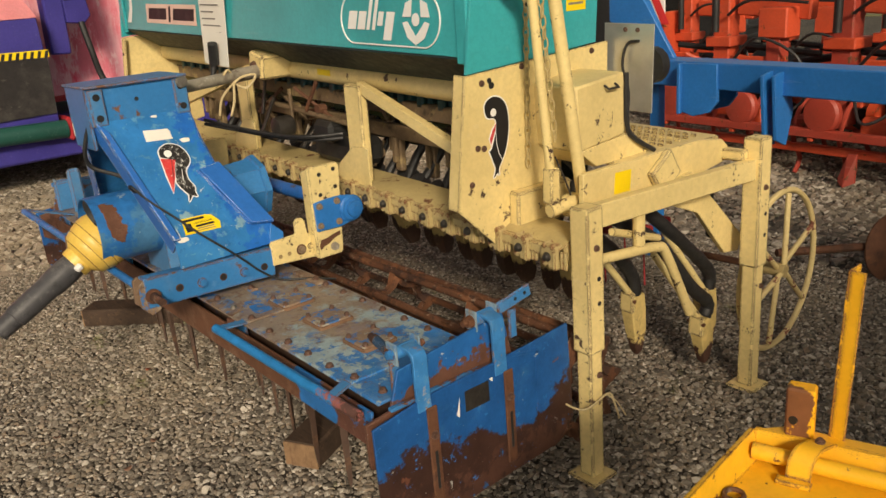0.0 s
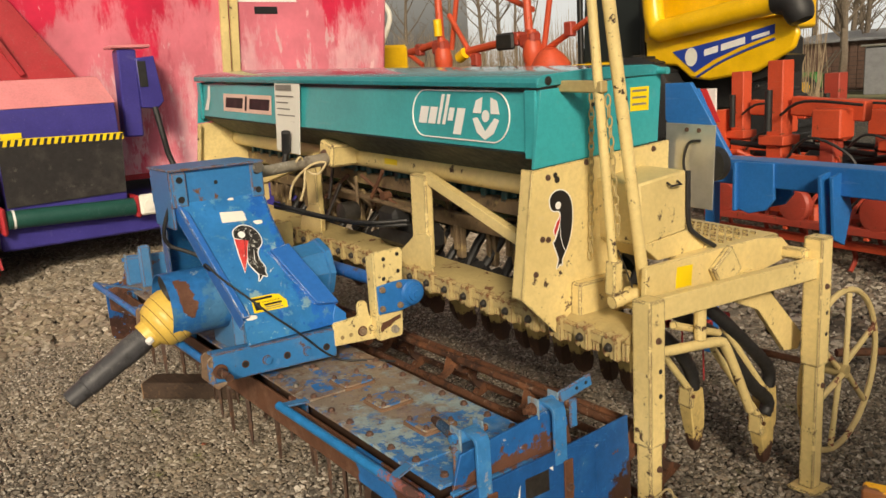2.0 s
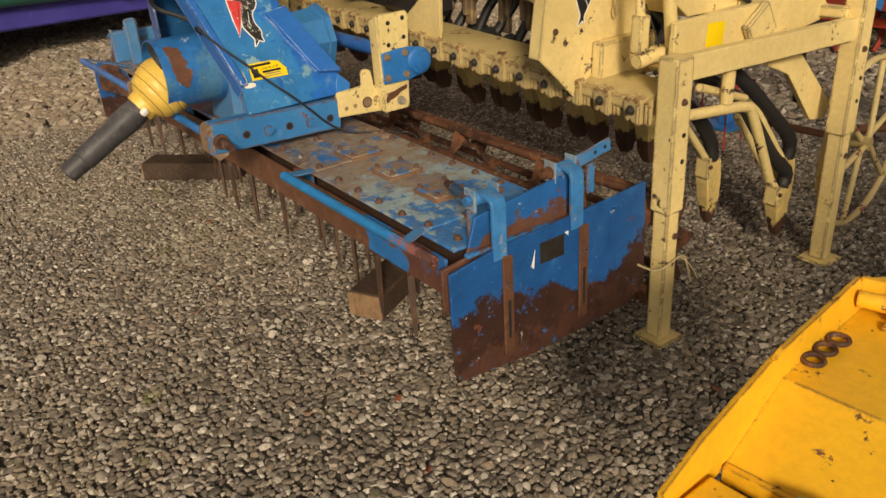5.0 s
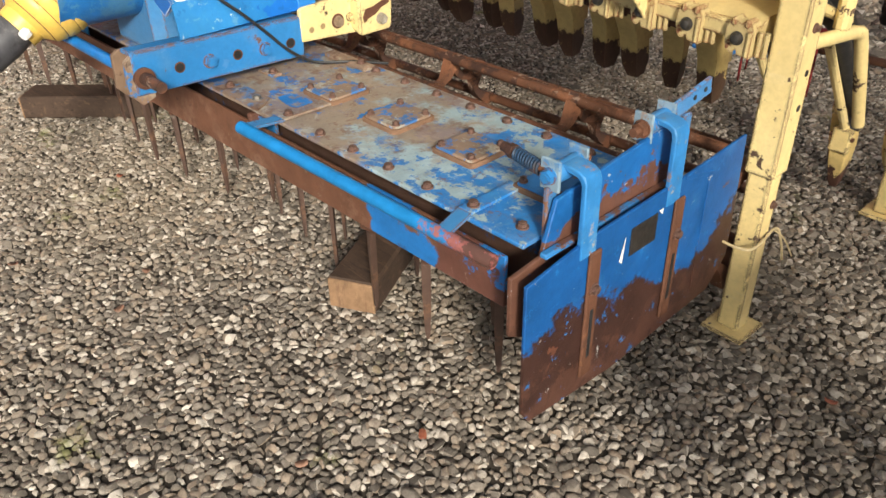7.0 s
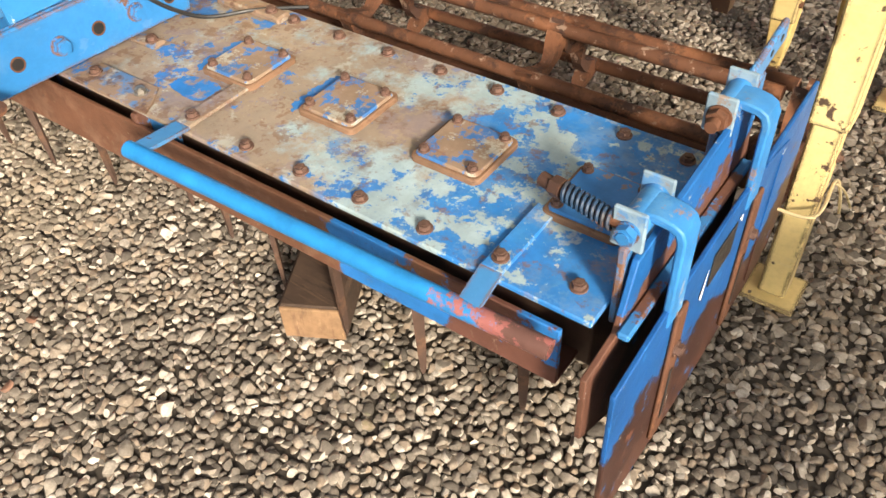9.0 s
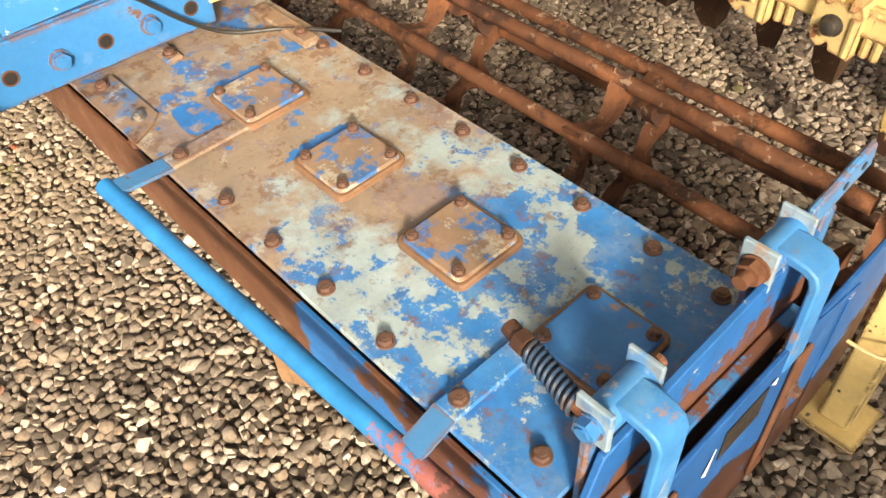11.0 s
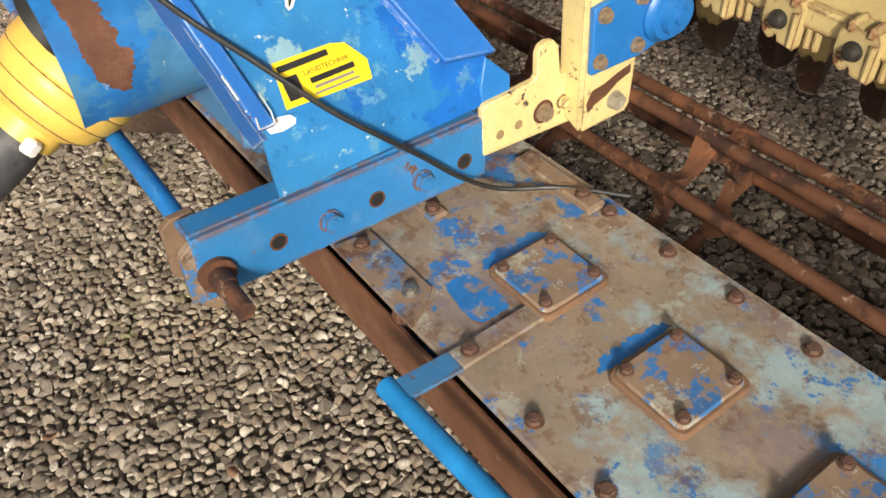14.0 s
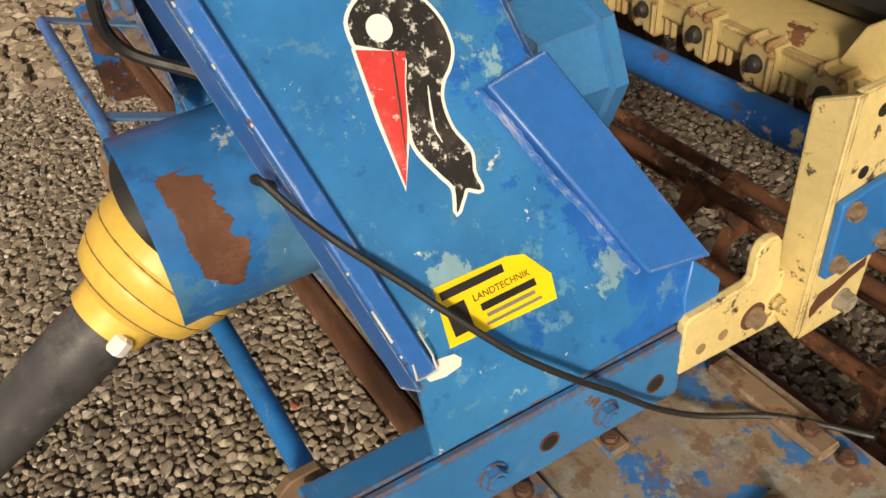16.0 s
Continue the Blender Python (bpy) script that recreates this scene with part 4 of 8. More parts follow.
part("rear_gear_cover", Shape().lathe((-2.325, 2.28, 0.805), (0, 1, 0), [(0, 0.115), (0.16, 0.127), (0.165, 0.138), (0.19, 0.138), (0.191, 0.115)], 8), blue_paint, harrow, "eight-sided blue gear cover with flange")
# drive shaft guard and shaft
guard = part("shaft_guard", Shape().cyl((XC, 1.745, 0.782), (XC, 2.02, 0.782), 0.133, 40, hole=0.128), layered("guard_paint", [((0.018, 0.15, 0.42), 0, 0, "", 0, 0, 0), ((0.06, 0.2, 0.38), 3, 0.56, "", 0, 0, 0), ((0.42, 0.5, 0.55), 13, 0.635, "", 0, 0, 0, 0.02, 0.8), ((0.02, 0.09, 0.25), 18, 0.58, "", 0, 0, 0, 0.06, 0.6)], 0.4, 0.15), harrow, "blue cylindrical shaft guard with a rust patch")
def round_patch(y, a, lift=0.0005):
    return Vector((XC + (0.133 + lift) * math.cos(radians(a)), y, 0.782 + (0.133 + lift) * math.sin(radians(a))))


# scraped patch, ragged, in strips round the tube
patch_rim = [(-15, 1.818, 1.830), (-8, 1.800, 1.834), (-1, 1.784, 1.842), (6, 1.784, 1.849), (12, 1.781, 1.846), (18, 1.777, 1.832), (24, 1.780, 1.838), (31, 1.776, 1.833), (38, 1.779, 1.829), (45, 1.775, 1.833), (51, 1.773, 1.825), (57, 1.775, 1.800), (59, 1.786, 1.818)]
prng = random.Random(3)
rough_rim = []
for i in range(len(patch_rim) - 1):
    for k in range(4):
        t = k / 4
        rough_rim.append(tuple(u + (v - u) * t for u, v in zip(patch_rim[i], patch_rim[i + 1])))
rough_rim = [(a, y0 + prng.uniform(-0.003, 0.003), y1 + prng.uniform(-0.004, 0.004)) for a, y0, y1 in rough_rim]
ps = Shape()
for a, y0, y1 in rough_rim:
    ps.v += [tuple(round_patch(y0, a)), tuple(round_patch(y1, a))]
ps.f = [(2 * i, 2 * i + 1, 2 * i + 3, 2 * i + 2) for i in range(len(rough_rim) - 1)]
part("rust_patch", ps, layered("scraped_rust", [((0.125, 0.055, 0.034), 0, 0, "", 0, 0, 0), ((0.20, 0.10, 0.065), 18, 0.52, "", 0, 0, 0, 0.12, 0.7), ((0.07, 0.032, 0.022), 30, 0.56, "", 0, 0, 0, 0.06, 0.7)], 0.8, 0.4), guard, "bare rusty patch")
shaft_dir = Vector((-0.02, -0.84, -0.50)).normalized()
boot_at = Vector((XC, 1.792, 0.752))
boot_s = Shape().lathe(boot_at, shaft_dir, [(-0.02, 0.105), (0.0, 0.112), (0.03, 0.113), (0.036, 0.109), (0.042, 0.111), (0.066, 0.105), (0.071, 0.100), (0.077, 0.101), (0.098, 0.092), (0.104, 0.084), (0.116, 0.068), (0.122, 0.060), (0.152, 0.058), (0.154, 0.03)], 72)
boot = part("drive_boot", boot_s, yellow_plastic, harrow, "ribbed yellow plastic shaft boot torn at its rim")
# black strip painting the shaded gap where the boot has torn from the guard
gap_strip = Shape()
for i in range(25):
    a, wide = radians(22 + 2.8 * i), 0.018 * math.sin(math.pi * i / 24) ** 0.8
    for r, y in ((0.1315, 1.7452), (0.124, 1.7452 - wide), (0.119, 1.7452 - wide), (0.119, 1.76)):
        gap_strip.v.append((XC + r * math.cos(a), y, 0.782 + r * math.sin(a)))
    if i:
        gap_strip.f += [(4 * i - 4 + j, 4 * i - 3 + j, 4 * i + 1 + j, 4 * i + j) for j in range(3)]
part("torn_gap", gap_strip, combine_dark, boot, "black strip standing in for the shaded gap of the torn boot")
grime = plain("brown_grime", (0.24, 0.14, 0.05), 0.8, 0, 0.4, 30, 0.3)
qb = shaft_dir.to_track_quat("Z", "Y")
for d_, r_ in ((0.036, 0.1085), (0.071, 0.0995), (0.104, 0.0835)):
    part("grime_ring", Shape().pipe([boot_at + shaft_dir * d_ + qb @ Vector((r_ * math.cos(a), r_ * math.sin(a), 0)) for a in [2 * math.pi * i / 28 for i in range(28)]], 0.0022, 5, True), grime, boot)
tail = boot_at + shaft_dir * 0.146
shaft = part("drive_shaft", Shape().lathe(tail, shaft_dir, [(0, 0.048), (0.05, 0.052), (0.12, 0.049), (0.125, 0.046), (0.28, 0.044), (0.285, 0.040), (0.36, 0.037), (0.365, 0.02)], 24), grey_plastic, harrow, "grey plastic shaft tube")
for sx in (-1, 1):
    cp = boot_at + shaft_dir * 0.150 + Vector((sx * 0.061, 0, 0))
    part("clip", Shape().box(cp.x - 0.012, cp.x + 0.012, cp.y - 0.014, cp.y + 0.014, cp.z - 0.012, cp.z + 0.012, 0.005, pose(0, 0, 0, 30, 15 * sx, 20).to_3x3()), white_sticker, shaft)
# black disc stands in for the shade inside the guard
part("guard_shade", Shape().cyl((XC, 1.86, 0.782), (XC, 1.87, 0.782), 0.127, 32), combine_dark, guard)
# coupling brackets to the drill, cross shaft
def coupling(m):
    """One cream bracket between headstock arm and drill; m maps the near side to either side."""
    sg = 1 if m(0) == 0 else -1
    w = FACE_X if sg == 1 else pose(0, 0, 0, 0, -90, 0)
    foot = Shape().prism([(m(-1.852), y, z) for y, z in ((2.254, 0.603), (2.254, 0.690), (2.262, 0.697), (2.362, 0.701), (2.367, 0.708), (2.367, 0.745), (2.374, 0.757), (2.387, 0.761), (2.402, 0.757), (2.411, 0.745), (2.417, 0.692), (2.456, 0.682), (2.456, 0.588))], (0.015 * sg, 0, 0))
    c = part("coupling_bracket", foot, cream_chipped, harrow, "cream coupling bracket with rust chips", 0.003)
    up = Shape().prism([(m(-1.852), 2.428, 0.615), (m(-1.802), 2.428, 0.592), (m(-1.800), 2.428, 0.955), (m(-1.852), 2.428, 0.93)], (0, 0.011, 0)).prism([(m(-1.812), y, z) for y, z in ((2.437, 0.588), (2.437, 0.955), (2.560, 0.955), (2.572, 0.94), (2.548, 0.60), (2.54, 0.588))], (0.012 * sg, 0, 0))
    part("upright_plate", up, cream_chipped, c, "", 0.002)
    part("pivot_plate", Shape().prism([(m(-1.800), y, z) for y, z in ((2.438, 0.700), (2.436, 0.815), (2.500, 0.822), (2.560, 0.822), (2.600, 0.815), (2.635, 0.795), (2.645, 0.76), (2.635, 0.728), (2.600, 0.708), (2.545, 0.697))], (0.012 * sg, 0, 0)), beam_blue, c, "", 0.003)
    bolts(c, hex_bolt(0.0115, 0.008, 0.0135, worn_bolt), [(m(-1.788), y, z) for y, z in ((2.456, 0.800), (2.536, 0.805), (2.452, 0.722), (2.536, 0.722))], w)
    bolts(c, hex_bolt(0.0155, 0.013, 0.017, link_grey), [(m(-1.800), 2.508, 0.624)], w)
    part("bolt_stain", Shape().cyl((m(-1.838), 2.380, 0.636), (m(-1.8355), 2.380, 0.636), 0.0215, 18), rust, c)
    bolts(c, hex_bolt(0.0145, 0.010, 0.016, worn_bolt), [(m(-1.836), 2.380, 0.636)], w)
    bolts(c, hex_bolt(0.011, 0.009, 0.013, cream_chipped), [(m(-1.837), 2.421, 0.640)], w)
    for y, z in ((2.327, 0.633), (2.288, 0.631), (2.48, 0.92), (2.545, 0.93), (2.545, 0.86), (2.475, 0.84)):
        x = m(-1.8375) if y < 2.4 else m(-1.7998)
        part("bolt_hole", Shape().cyl((x, y, z), (x + 0.0014 * sg, y, z), 0.0085, 14), hole_brown if y < 2.4 else combine_dark, c)
    part("rust_patch", Shape().prism([(m(-1.7999), y, z) for y, z in ((2.442, 0.640), (2.455, 0.662), (2.480, 0.664), (2.512, 0.674), (2.542, 0.680), (2.543, 0.664), (2.512, 0.655), (2.490, 0.640), (2.462, 0.632), (2.448, 0.622))], (0.0006 * sg, 0, 0)), rust, c)
    part("pivot_boss", Shape().lathe((m(-1.790), 2.598, 0.762), (sg, 0, 0), [(0, 0.053), (0.008, 0.053), (0.013, 0.047), (0.020, 0.045), (0.022, 0.033), (0.034, 0.031), (0.036, 0.015), (0.043, 0.014)], 28), beam_blue, c)


coupling(lambda x: x)
coupling(mirror)
part("cross_shaft", Shape().cyl((-1.81, 2.615, 0.755), (mirror(-1.81), 2.615, 0.755), 0.03, 20), tube_blue, harrow, "blue tube chipped to cream")
# far top bracket and small levers seen past the headstock
part("far_lug", Shape().box(-3.93, -3.90, 2.0, 2.3, 0.53, 0.70, 0.01).box(-3.80, -3.77, 2.05, 2.12, 0.53, 0.78, 0.012), faded_blue, harrow)
# top link
single("top_link", Shape().cyl((-2.30, 2.15, 1.265), (-2.44, 2.62, 1.277), 0.024, 16).cyl((-2.40, 2.48, 1.274), (-2.46, 2.70, 1.28), 0.029, 16), link_grey, "grey top-link tube joining harrow headstock and drill", "top link")

# emblem and stickers on the sloped cover
def on_slope(u, v, lift=0.001):
    """A place on the sloped cover: u across, v up along it."""
    z = 0.775 + v * 0.8
    return Vector((slope(z) + lift * 0.8, u, z + lift * 0.6))


def oval(f, cu, cv, ru, rv, n=20, turn=0.0):
    return [f(cu + ru * math.cos(a) * math.cos(turn) - rv * math.sin(a) * math.sin(turn), cv + ru * math.cos(a) * math.sin(turn) + rv * math.sin(a) * math.cos(turn)) for a in [2 * math.pi * i / n for i in range(n)]]


def emblem(f, parent, wide, high, black, body, wedge, dot):
    """Plain black, red and white shapes in a box of the given size; f maps flat places to the surface, with a lift."""
    def blob(name, pts, lift, mat):
        part(name, Shape().add([f(a * wide, b * high, lift) for a, b in pts], [tuple(range(len(pts)))]), mat, parent)

    def grown(pts, g):
        n, out = len(pts), []
        for i, p in enumerate(pts):
            d = (Vector(pts[(i + 1) % n]) - Vector(pts[i - 1]))
            d = Vector((d.x * wide, d.y * high)).normalized() * g
            out.append((p[0] - d.y / wide, p[1] + d.x / high))
        return out
    soft = [(p.x, p.y) for p in smooth_line([(x, y, 0) for x, y in body + body[:1]], 4)[:-1]]
    blob("emblem_edge", grown(soft, 0.0042), 0.0008, white_sticker)
    blob("emblem_wedge_edge", grown(wedge, 0.0042), 0.0010, white_sticker)
    blob("emblem_body", soft, 0.0016, black)
    blob("emblem_wedge", wedge, 0.0022, scratched_red)
    blob("emblem_dot", [(dot[0] + dot[2] / wide * math.cos(a), dot[1] + dot[2] / high * math.sin(a)) for a in [2 * math.pi * i / 18 for i in range(18)]], 0.0028, white_sticker)


emblem(lambda a, b, lift: on_slope(1.9 + a, b, lift), cover, 1.0, 1.0, scratched_black,
       [(0.087, 0.348), (0.089, 0.371), (0.104, 0.387), (0.128, 0.396), (0.153, 0.391), (0.174, 0.374), (0.187, 0.345), (0.187, 0.315), (0.176, 0.297), (0.163, 0.285), (0.153, 0.266), (0.152, 0.235), (0.162, 0.206), (0.156, 0.184), (0.157, 0.164), (0.142, 0.171), (0.134, 0.164), (0.121, 0.151), (0.127, 0.168), (0.128, 0.180), (0.118, 0.200), (0.106, 0.232), (0.112, 0.262), (0.122, 0.292), (0.134, 0.322), (0.115, 0.334)],
       [(0.085, 0.343), (0.136, 0.326), (0.122, 0.296), (0.108, 0.258), (0.079, 0.196), (0.081, 0.268)], (0.1185, 0.3565, 0.0145))
part("emblem_stroke", Shape().pipe([on_slope(u, v, 0.0019) for u, v in ((2.045, 0.285), (2.038, 0.262), (2.033, 0.240), (2.036, 0.225))], [0.0006, 0.0016, 0.0013, 0.0005], 5), white_sticker, cover)
part("emblem_stroke", Shape().pipe([on_slope(u, v, 0.0026) for u, v in ((2.022, 0.330), (2.008, 0.280), (1.992, 0.225))], [0.0011, 0.0013, 0.0005], 5), black_sticker, cover)
su = [(1.956, 0.026), (2.092, 0.022), (2.097, 0.05), (2.075, 0.082), (2.054, 0.088), (1.964, 0.090)]
sticker = part("dealer_sticker", Shape().prism([on_slope(a, b, 0.0006) for a, b in su], (0.0006, 0, 0.0005)), yellow_sticker, cover, "yellow sticker with black print, one corner torn")
def slope_bar(u0, u1, v0, v1, mat, lift=0.0022):
    part("print_bar", Shape().prism([on_slope(u0, v0, lift), on_slope(u1, v0, lift), on_slope(u1, v1, lift), on_slope(u0, v1, lift)], (0.0002, 0, 0.0002)), mat, sticker)


slope_bar(1.967, 2.045, 0.074, 0.083, black_sticker)
slope_bar(2.005, 2.075, 0.046, 0.054, black_sticker)
slope_bar(2.008, 2.07, 0.038, 0.042, print_grey)
slope_bar(2.004, 2.075, 0.030, 0.033, print_grey)
slope_bar(1.966, 1.99, 0.034, 0.066, black_sticker)
word = bpy.data.curves.new("sticker_word", "FONT")
word.body, word.size, word.align_x = "LANDTECHNIK", 0.0105, "CENTER"
word_ob = new("sticker_word", word)
word_ob.data.materials.append(black_sticker)
word_ob.parent = sticker
word_ob.matrix_basis = Matrix.Translation(on_slope(2.036, 0.059, 0.0024)) @ Matrix(((0, -0.601, 0.799, 0), (1, 0, 0, 0), (0, 0.799, 0.601, 0), (0, 0, 0, 1)))
part("small_label", Shape().prism([on_slope(a, b, 0.0008) for a, b in ((1.962, 0.42), (2.062, 0.415), (2.058, 0.46), (1.966, 0.468))], (0.0004, 0, 0.0003)), white_sheet, cover, "small faded paper label")
for u, v, r in ((1.94, 0.012, 0.02), (2.03, 0.52, 0.012), (2.10, 0.40, 0.02)):
    part("paint_flake", Shape().prism([on_slope(u + r * math.cos(a) * random.uniform(0.7, 1.5), v + 0.5 * r * math.sin(a), 0.0006) for a in [k * 0.785 for k in range(8)]], (0.0002, 0, 0.0002)), white_sheet, cover)

# loose cable over the headstock
cable = smooth_line([(-2.09, 1.93, 0.90), (-2.06, 1.90, 0.935), (-2.045, 1.866, 0.952), (-2.03, 1.842, 0.975), (-2.012, 1.842, 0.985), (-1.985, 1.863, 0.952), (-1.955, 1.892, 0.915), (-1.918, 1.932, 0.872), (-1.893, 1.956, 0.845), (-1.85, 2.01, 0.785), (-1.826, 2.07, 0.728), (-1.822, 2.13, 0.668), (-1.818, 2.195, 0.60), (-1.80, 2.262, 0.555), (-1.745, 2.347, 0.547), (-1.66, 2.415, 0.545)], 6)
single("hose", Shape().pipe(smooth_line([(-2.24, 1.82, 1.22), (-2.28, 1.785, 1.10), (-2.30, 1.80, 1.03), (-2.26, 1.87, 0.99), (-2.2, 1.93, 0.95)], 6), 0.008, 8), black_rubber, "short black hose loop at the front of the headstock", "hose")
single("cable", Shape().pipe(cable, 0.0042, 8), black_rubber, "thin black cable lying over the headstock and the deck", "cable")

# timber blocks under the harrow
sawn_end = layered("sawn_timber_end", [((0.24, 0.145, 0.08), 0, 0, "", 0, 0, 0), ((0.12, 0.07, 0.045), 10, 0.54, "", 0, 0, 0, 0.12, 0.8), ((0.42, 0.27, 0.15), 22, 0.58, "", 0, 0, 0, 0.06, 0.6)], 0.85, 0.5, 30, (4, 4, 0.8))


def timber(x, y, length, width, height, turn):
    r = pose(0, 0, 0, 0, 0, turn).to_3x3()
    t = thing("timber_block", (x, y, 0), "weathered dark sawn timber block on the gravel", "timber", "blocks under the harrow")
    part("beam", Shape().box(x - width / 2, x + width / 2, y - length / 2, y + length / 2, 0.0, height, 0.008, r, (x, y, 0)), wood_dark, t)
    part("sawn_end", Shape().box(x - width / 2 + 0.003, x + width / 2 - 0.003, y - length / 2 - 0.003, y - length / 2 + 0.006, 0.002, height - 0.004, 0.003, r, (x, y, 0)), sawn_end, t, "lighter sawn end")


timber(-1.500, 2.195, 0.34, 0.140, 0.098, 28)
timber(-3.305, 2.125, 0.54, 0.15, 0.095, -45)


# ---- seed drill ----
HX, HF = -0.985, -3.94                      # near and far end of the hopper
drill = thing("seed_drill", (HX, 2.575, 0.9), "teal and cream seed drill with closed lid behind the harrow", "seed drill", tilt=Matrix.Rotation(radians(2.2), 3, "Y"))
hopper = part("hopper", Shape().prism([(HX - 0.01, 2.575, 1.548), (HX - 0.01, 2.560, 1.365), (HX - 0.01, 2.74, 1.255), (HX - 0.01, 3.0, 1.255), (HX - 0.01, 3.11, 1.36), (HX - 0.01, 3.11, 1.56)], (HF - HX + 0.02, 0, 0)), teal_paint, drill)
# thin near-black sheet paints the shade on the hopper's underside
part("hopper_underside", Shape().prism([(HX - 0.012, 2.563, 1.363), (HX - 0.012, 2.742, 1.2535), (HX - 0.012, 2.742, 1.249), (HX - 0.012, 2.563, 1.357)], (HF - HX + 0.024, 0, 0)), under_shade, hopper)
for x, d in ((HX, 0.012), (HF, -0.012)):
    part("hopper_end", Shape().prism([(x, 2.568, 1.556), (x, 2.537, 1.318), (x, 3.115, 1.352), (x, 3.125, 1.578)], (d, 0, 0)).box(x, x - d * 4, 2.555, 2.567, 1.345, 1.555, 0.002), teal_paint, drill, "", 0.003)
# lid, slightly domed, with a rolled front edge
lp = [(2.548, 1.562), (2.545, 1.578), (2.552, 1.592), (2.575, 1.600), (2.75, 1.611), (2.92, 1.614), (3.07, 1.612), (3.125, 1.602), (3.135, 1.585), (3.13, 1.576), (2.9, 1.575), (2.6, 1.566)]
lid = part("hopper_lid", Shape().prism([(HX + 0.02, y, z) for y, z in lp], (HF - HX - 0.04, 0, 0)), teal_lid, drill, "glossy teal lid", 0.004)
bolts(lid, hex_bolt(0.009, 0.006, 0.013, dark_steel), [(HX + 0.02, 2.59, 1.583)], FACE_X)
part("lid_stop", Shape().cyl((HX + 0.06, 3.10, 1.59), (HX - 0.04, 3.10, 1.59), 0.012, 12), teal_paint, lid)
# logo shapes on the hopper front
def face_bar(name, pts, mat, parent, lift=0.0):
    return part(name, Shape().prism([(x, 2.573 - (1.548 - z) * 0.08 - 0.0015 - lift, z) for x, z in pts], (0, -0.0006, 0)), mat, parent)


lx, lz, lw, lh = -1.39, 1.466, 0.275, 0.083
ring = []
for i in range(40):
    a = 2 * math.pi * i / 40
    ring.append((lx + (lw - lh) * (1 if math.cos(a) > 0 else -1) + lh * math.cos(a), lz + lh * math.sin(a)))
part("logo_outline", Shape().pipe([(x, 2.5715 - (1.548 - z) * 0.08, z) for x, z in ring], 0.0028, 6, True), white_sticker, hopper, "white outline of a logo")
for k, (x0, w, z0, z1) in enumerate(((-1.625, 0.05, 1.43, 1.49), (-1.565, 0.045, 1.43, 1.49), (-1.51, 0.018, 1.43, 1.535), (-1.478, 0.018, 1.43, 1.535), (-1.45, 0.03, 1.445, 1.49), (-1.405, 0.045, 1.40, 1.49))):
    face_bar("logo_block", [(x0 + (z - 1.43) * 0.25 + (w if r else 0), z) for r, z in ((0, z0), (1, z0), (1, z1), (0, z1))], white_sticker, hopper)
cx, cz = -1.235, 1.468
face_bar("logo_dot", [(cx + 0.02 * math.cos(a), cz + 0.02 * math.sin(a)) for a in [2 * math.pi * i / 16 for i in range(16)]], white_sticker, hopper, 0.001)
for p in ([(-0.07, -0.01), (-0.045, -0.005), (0.0, -0.05), (0.045, -0.005), (0.07, -0.01), (0.045, -0.055), (0.0, -0.078), (-0.045, -0.055)], [(-0.07, 0.008), (-0.025, 0.008), (-0.02, 0.062), (-0.055, 0.05)], [(0.07, 0.008), (0.025, 0.008), (0.02, 0.062), (0.055, 0.05)]):
    face_bar("logo_block", [(cx + a, cz + b) for a, b in p], white_sticker, hopper)
panel = face_bar("name_panel", [(-3.56, 1.405), (-2.92, 1.405), (-2.92, 1.50), (-3.56, 1.50)], pink_sticker, hopper)
for x0, x1 in ((-3.53, -3.29), (-3.20, -2.95)):
    face_bar("print_bar", [(x0, 1.425), (x1, 1.425), (x1 + 0.01, 1.48), (x0 + 0.01, 1.48)], black_sticker, hopper, 0.001)
face_bar("print_bar", [(-3.26, 1.415), (-3.235, 1.415), (-3.225, 1.49), (-3.25, 1.49)], black_sticker, hopper, 0.001)
face_bar("curved_stripe", [(-3.86, 1.40), (-3.80, 1.40), (-3.765, 1.47), (-3.765, 1.54), (-3.80, 1.54), (-3.81, 1.47)], white_sticker, hopper)
tag = part("paper_sheet", Shape().prism([(-2.84, 2.555, 1.57), (-2.57, 2.555, 1.565), (-2.60, 2.545, 1.235), (-2.85, 2.545, 1.24)], (0, -0.003, 0)), white_sheet, drill, "white printed paper sheet in a plastic sleeve")
for k in range(9):
    w = random.uniform(0.08, 0.19)
    part("print_line", Shape().box(-2.82, -2.82 + w, 2.548, 2.5465, 1.53 - 0.03 * k, 1.536 - 0.03 * k - (0.0 if k else -0.02), 0.0002), print_grey, tag)
part("plug", Shape().cyl((-2.70, 2.52, 1.245), (-2.665, 2.51, 1.34), 0.022, 12).cyl((-2.70, 2.52, 1.245), (-2.705, 2.50, 1.16), 0.014, 10), black_rubber, drill, "black hydraulic plug")

# cream end plates
def end_sheet(x, s):
    e = part("end_sheet", Shape().prism([(x, 2.535, 1.314), (x, 3.185, 1.349), (x, 3.185, 1.0), (x, 2.95, 0.99), (x, 2.95, 0.80), (x, 2.655, 0.742), (x, 2.487, 0.905)], (s * 0.006, 0, 0)), cream_paint, drill, "", 0.0015)
    part("end_flange", Shape().prism([(x, 2.535, 1.314), (x, 2.487, 0.905), (x, 2.493, 0.905), (x, 2.541, 1.314)], (-s * 0.045, 0, 0)), cream_paint, drill)
    return e


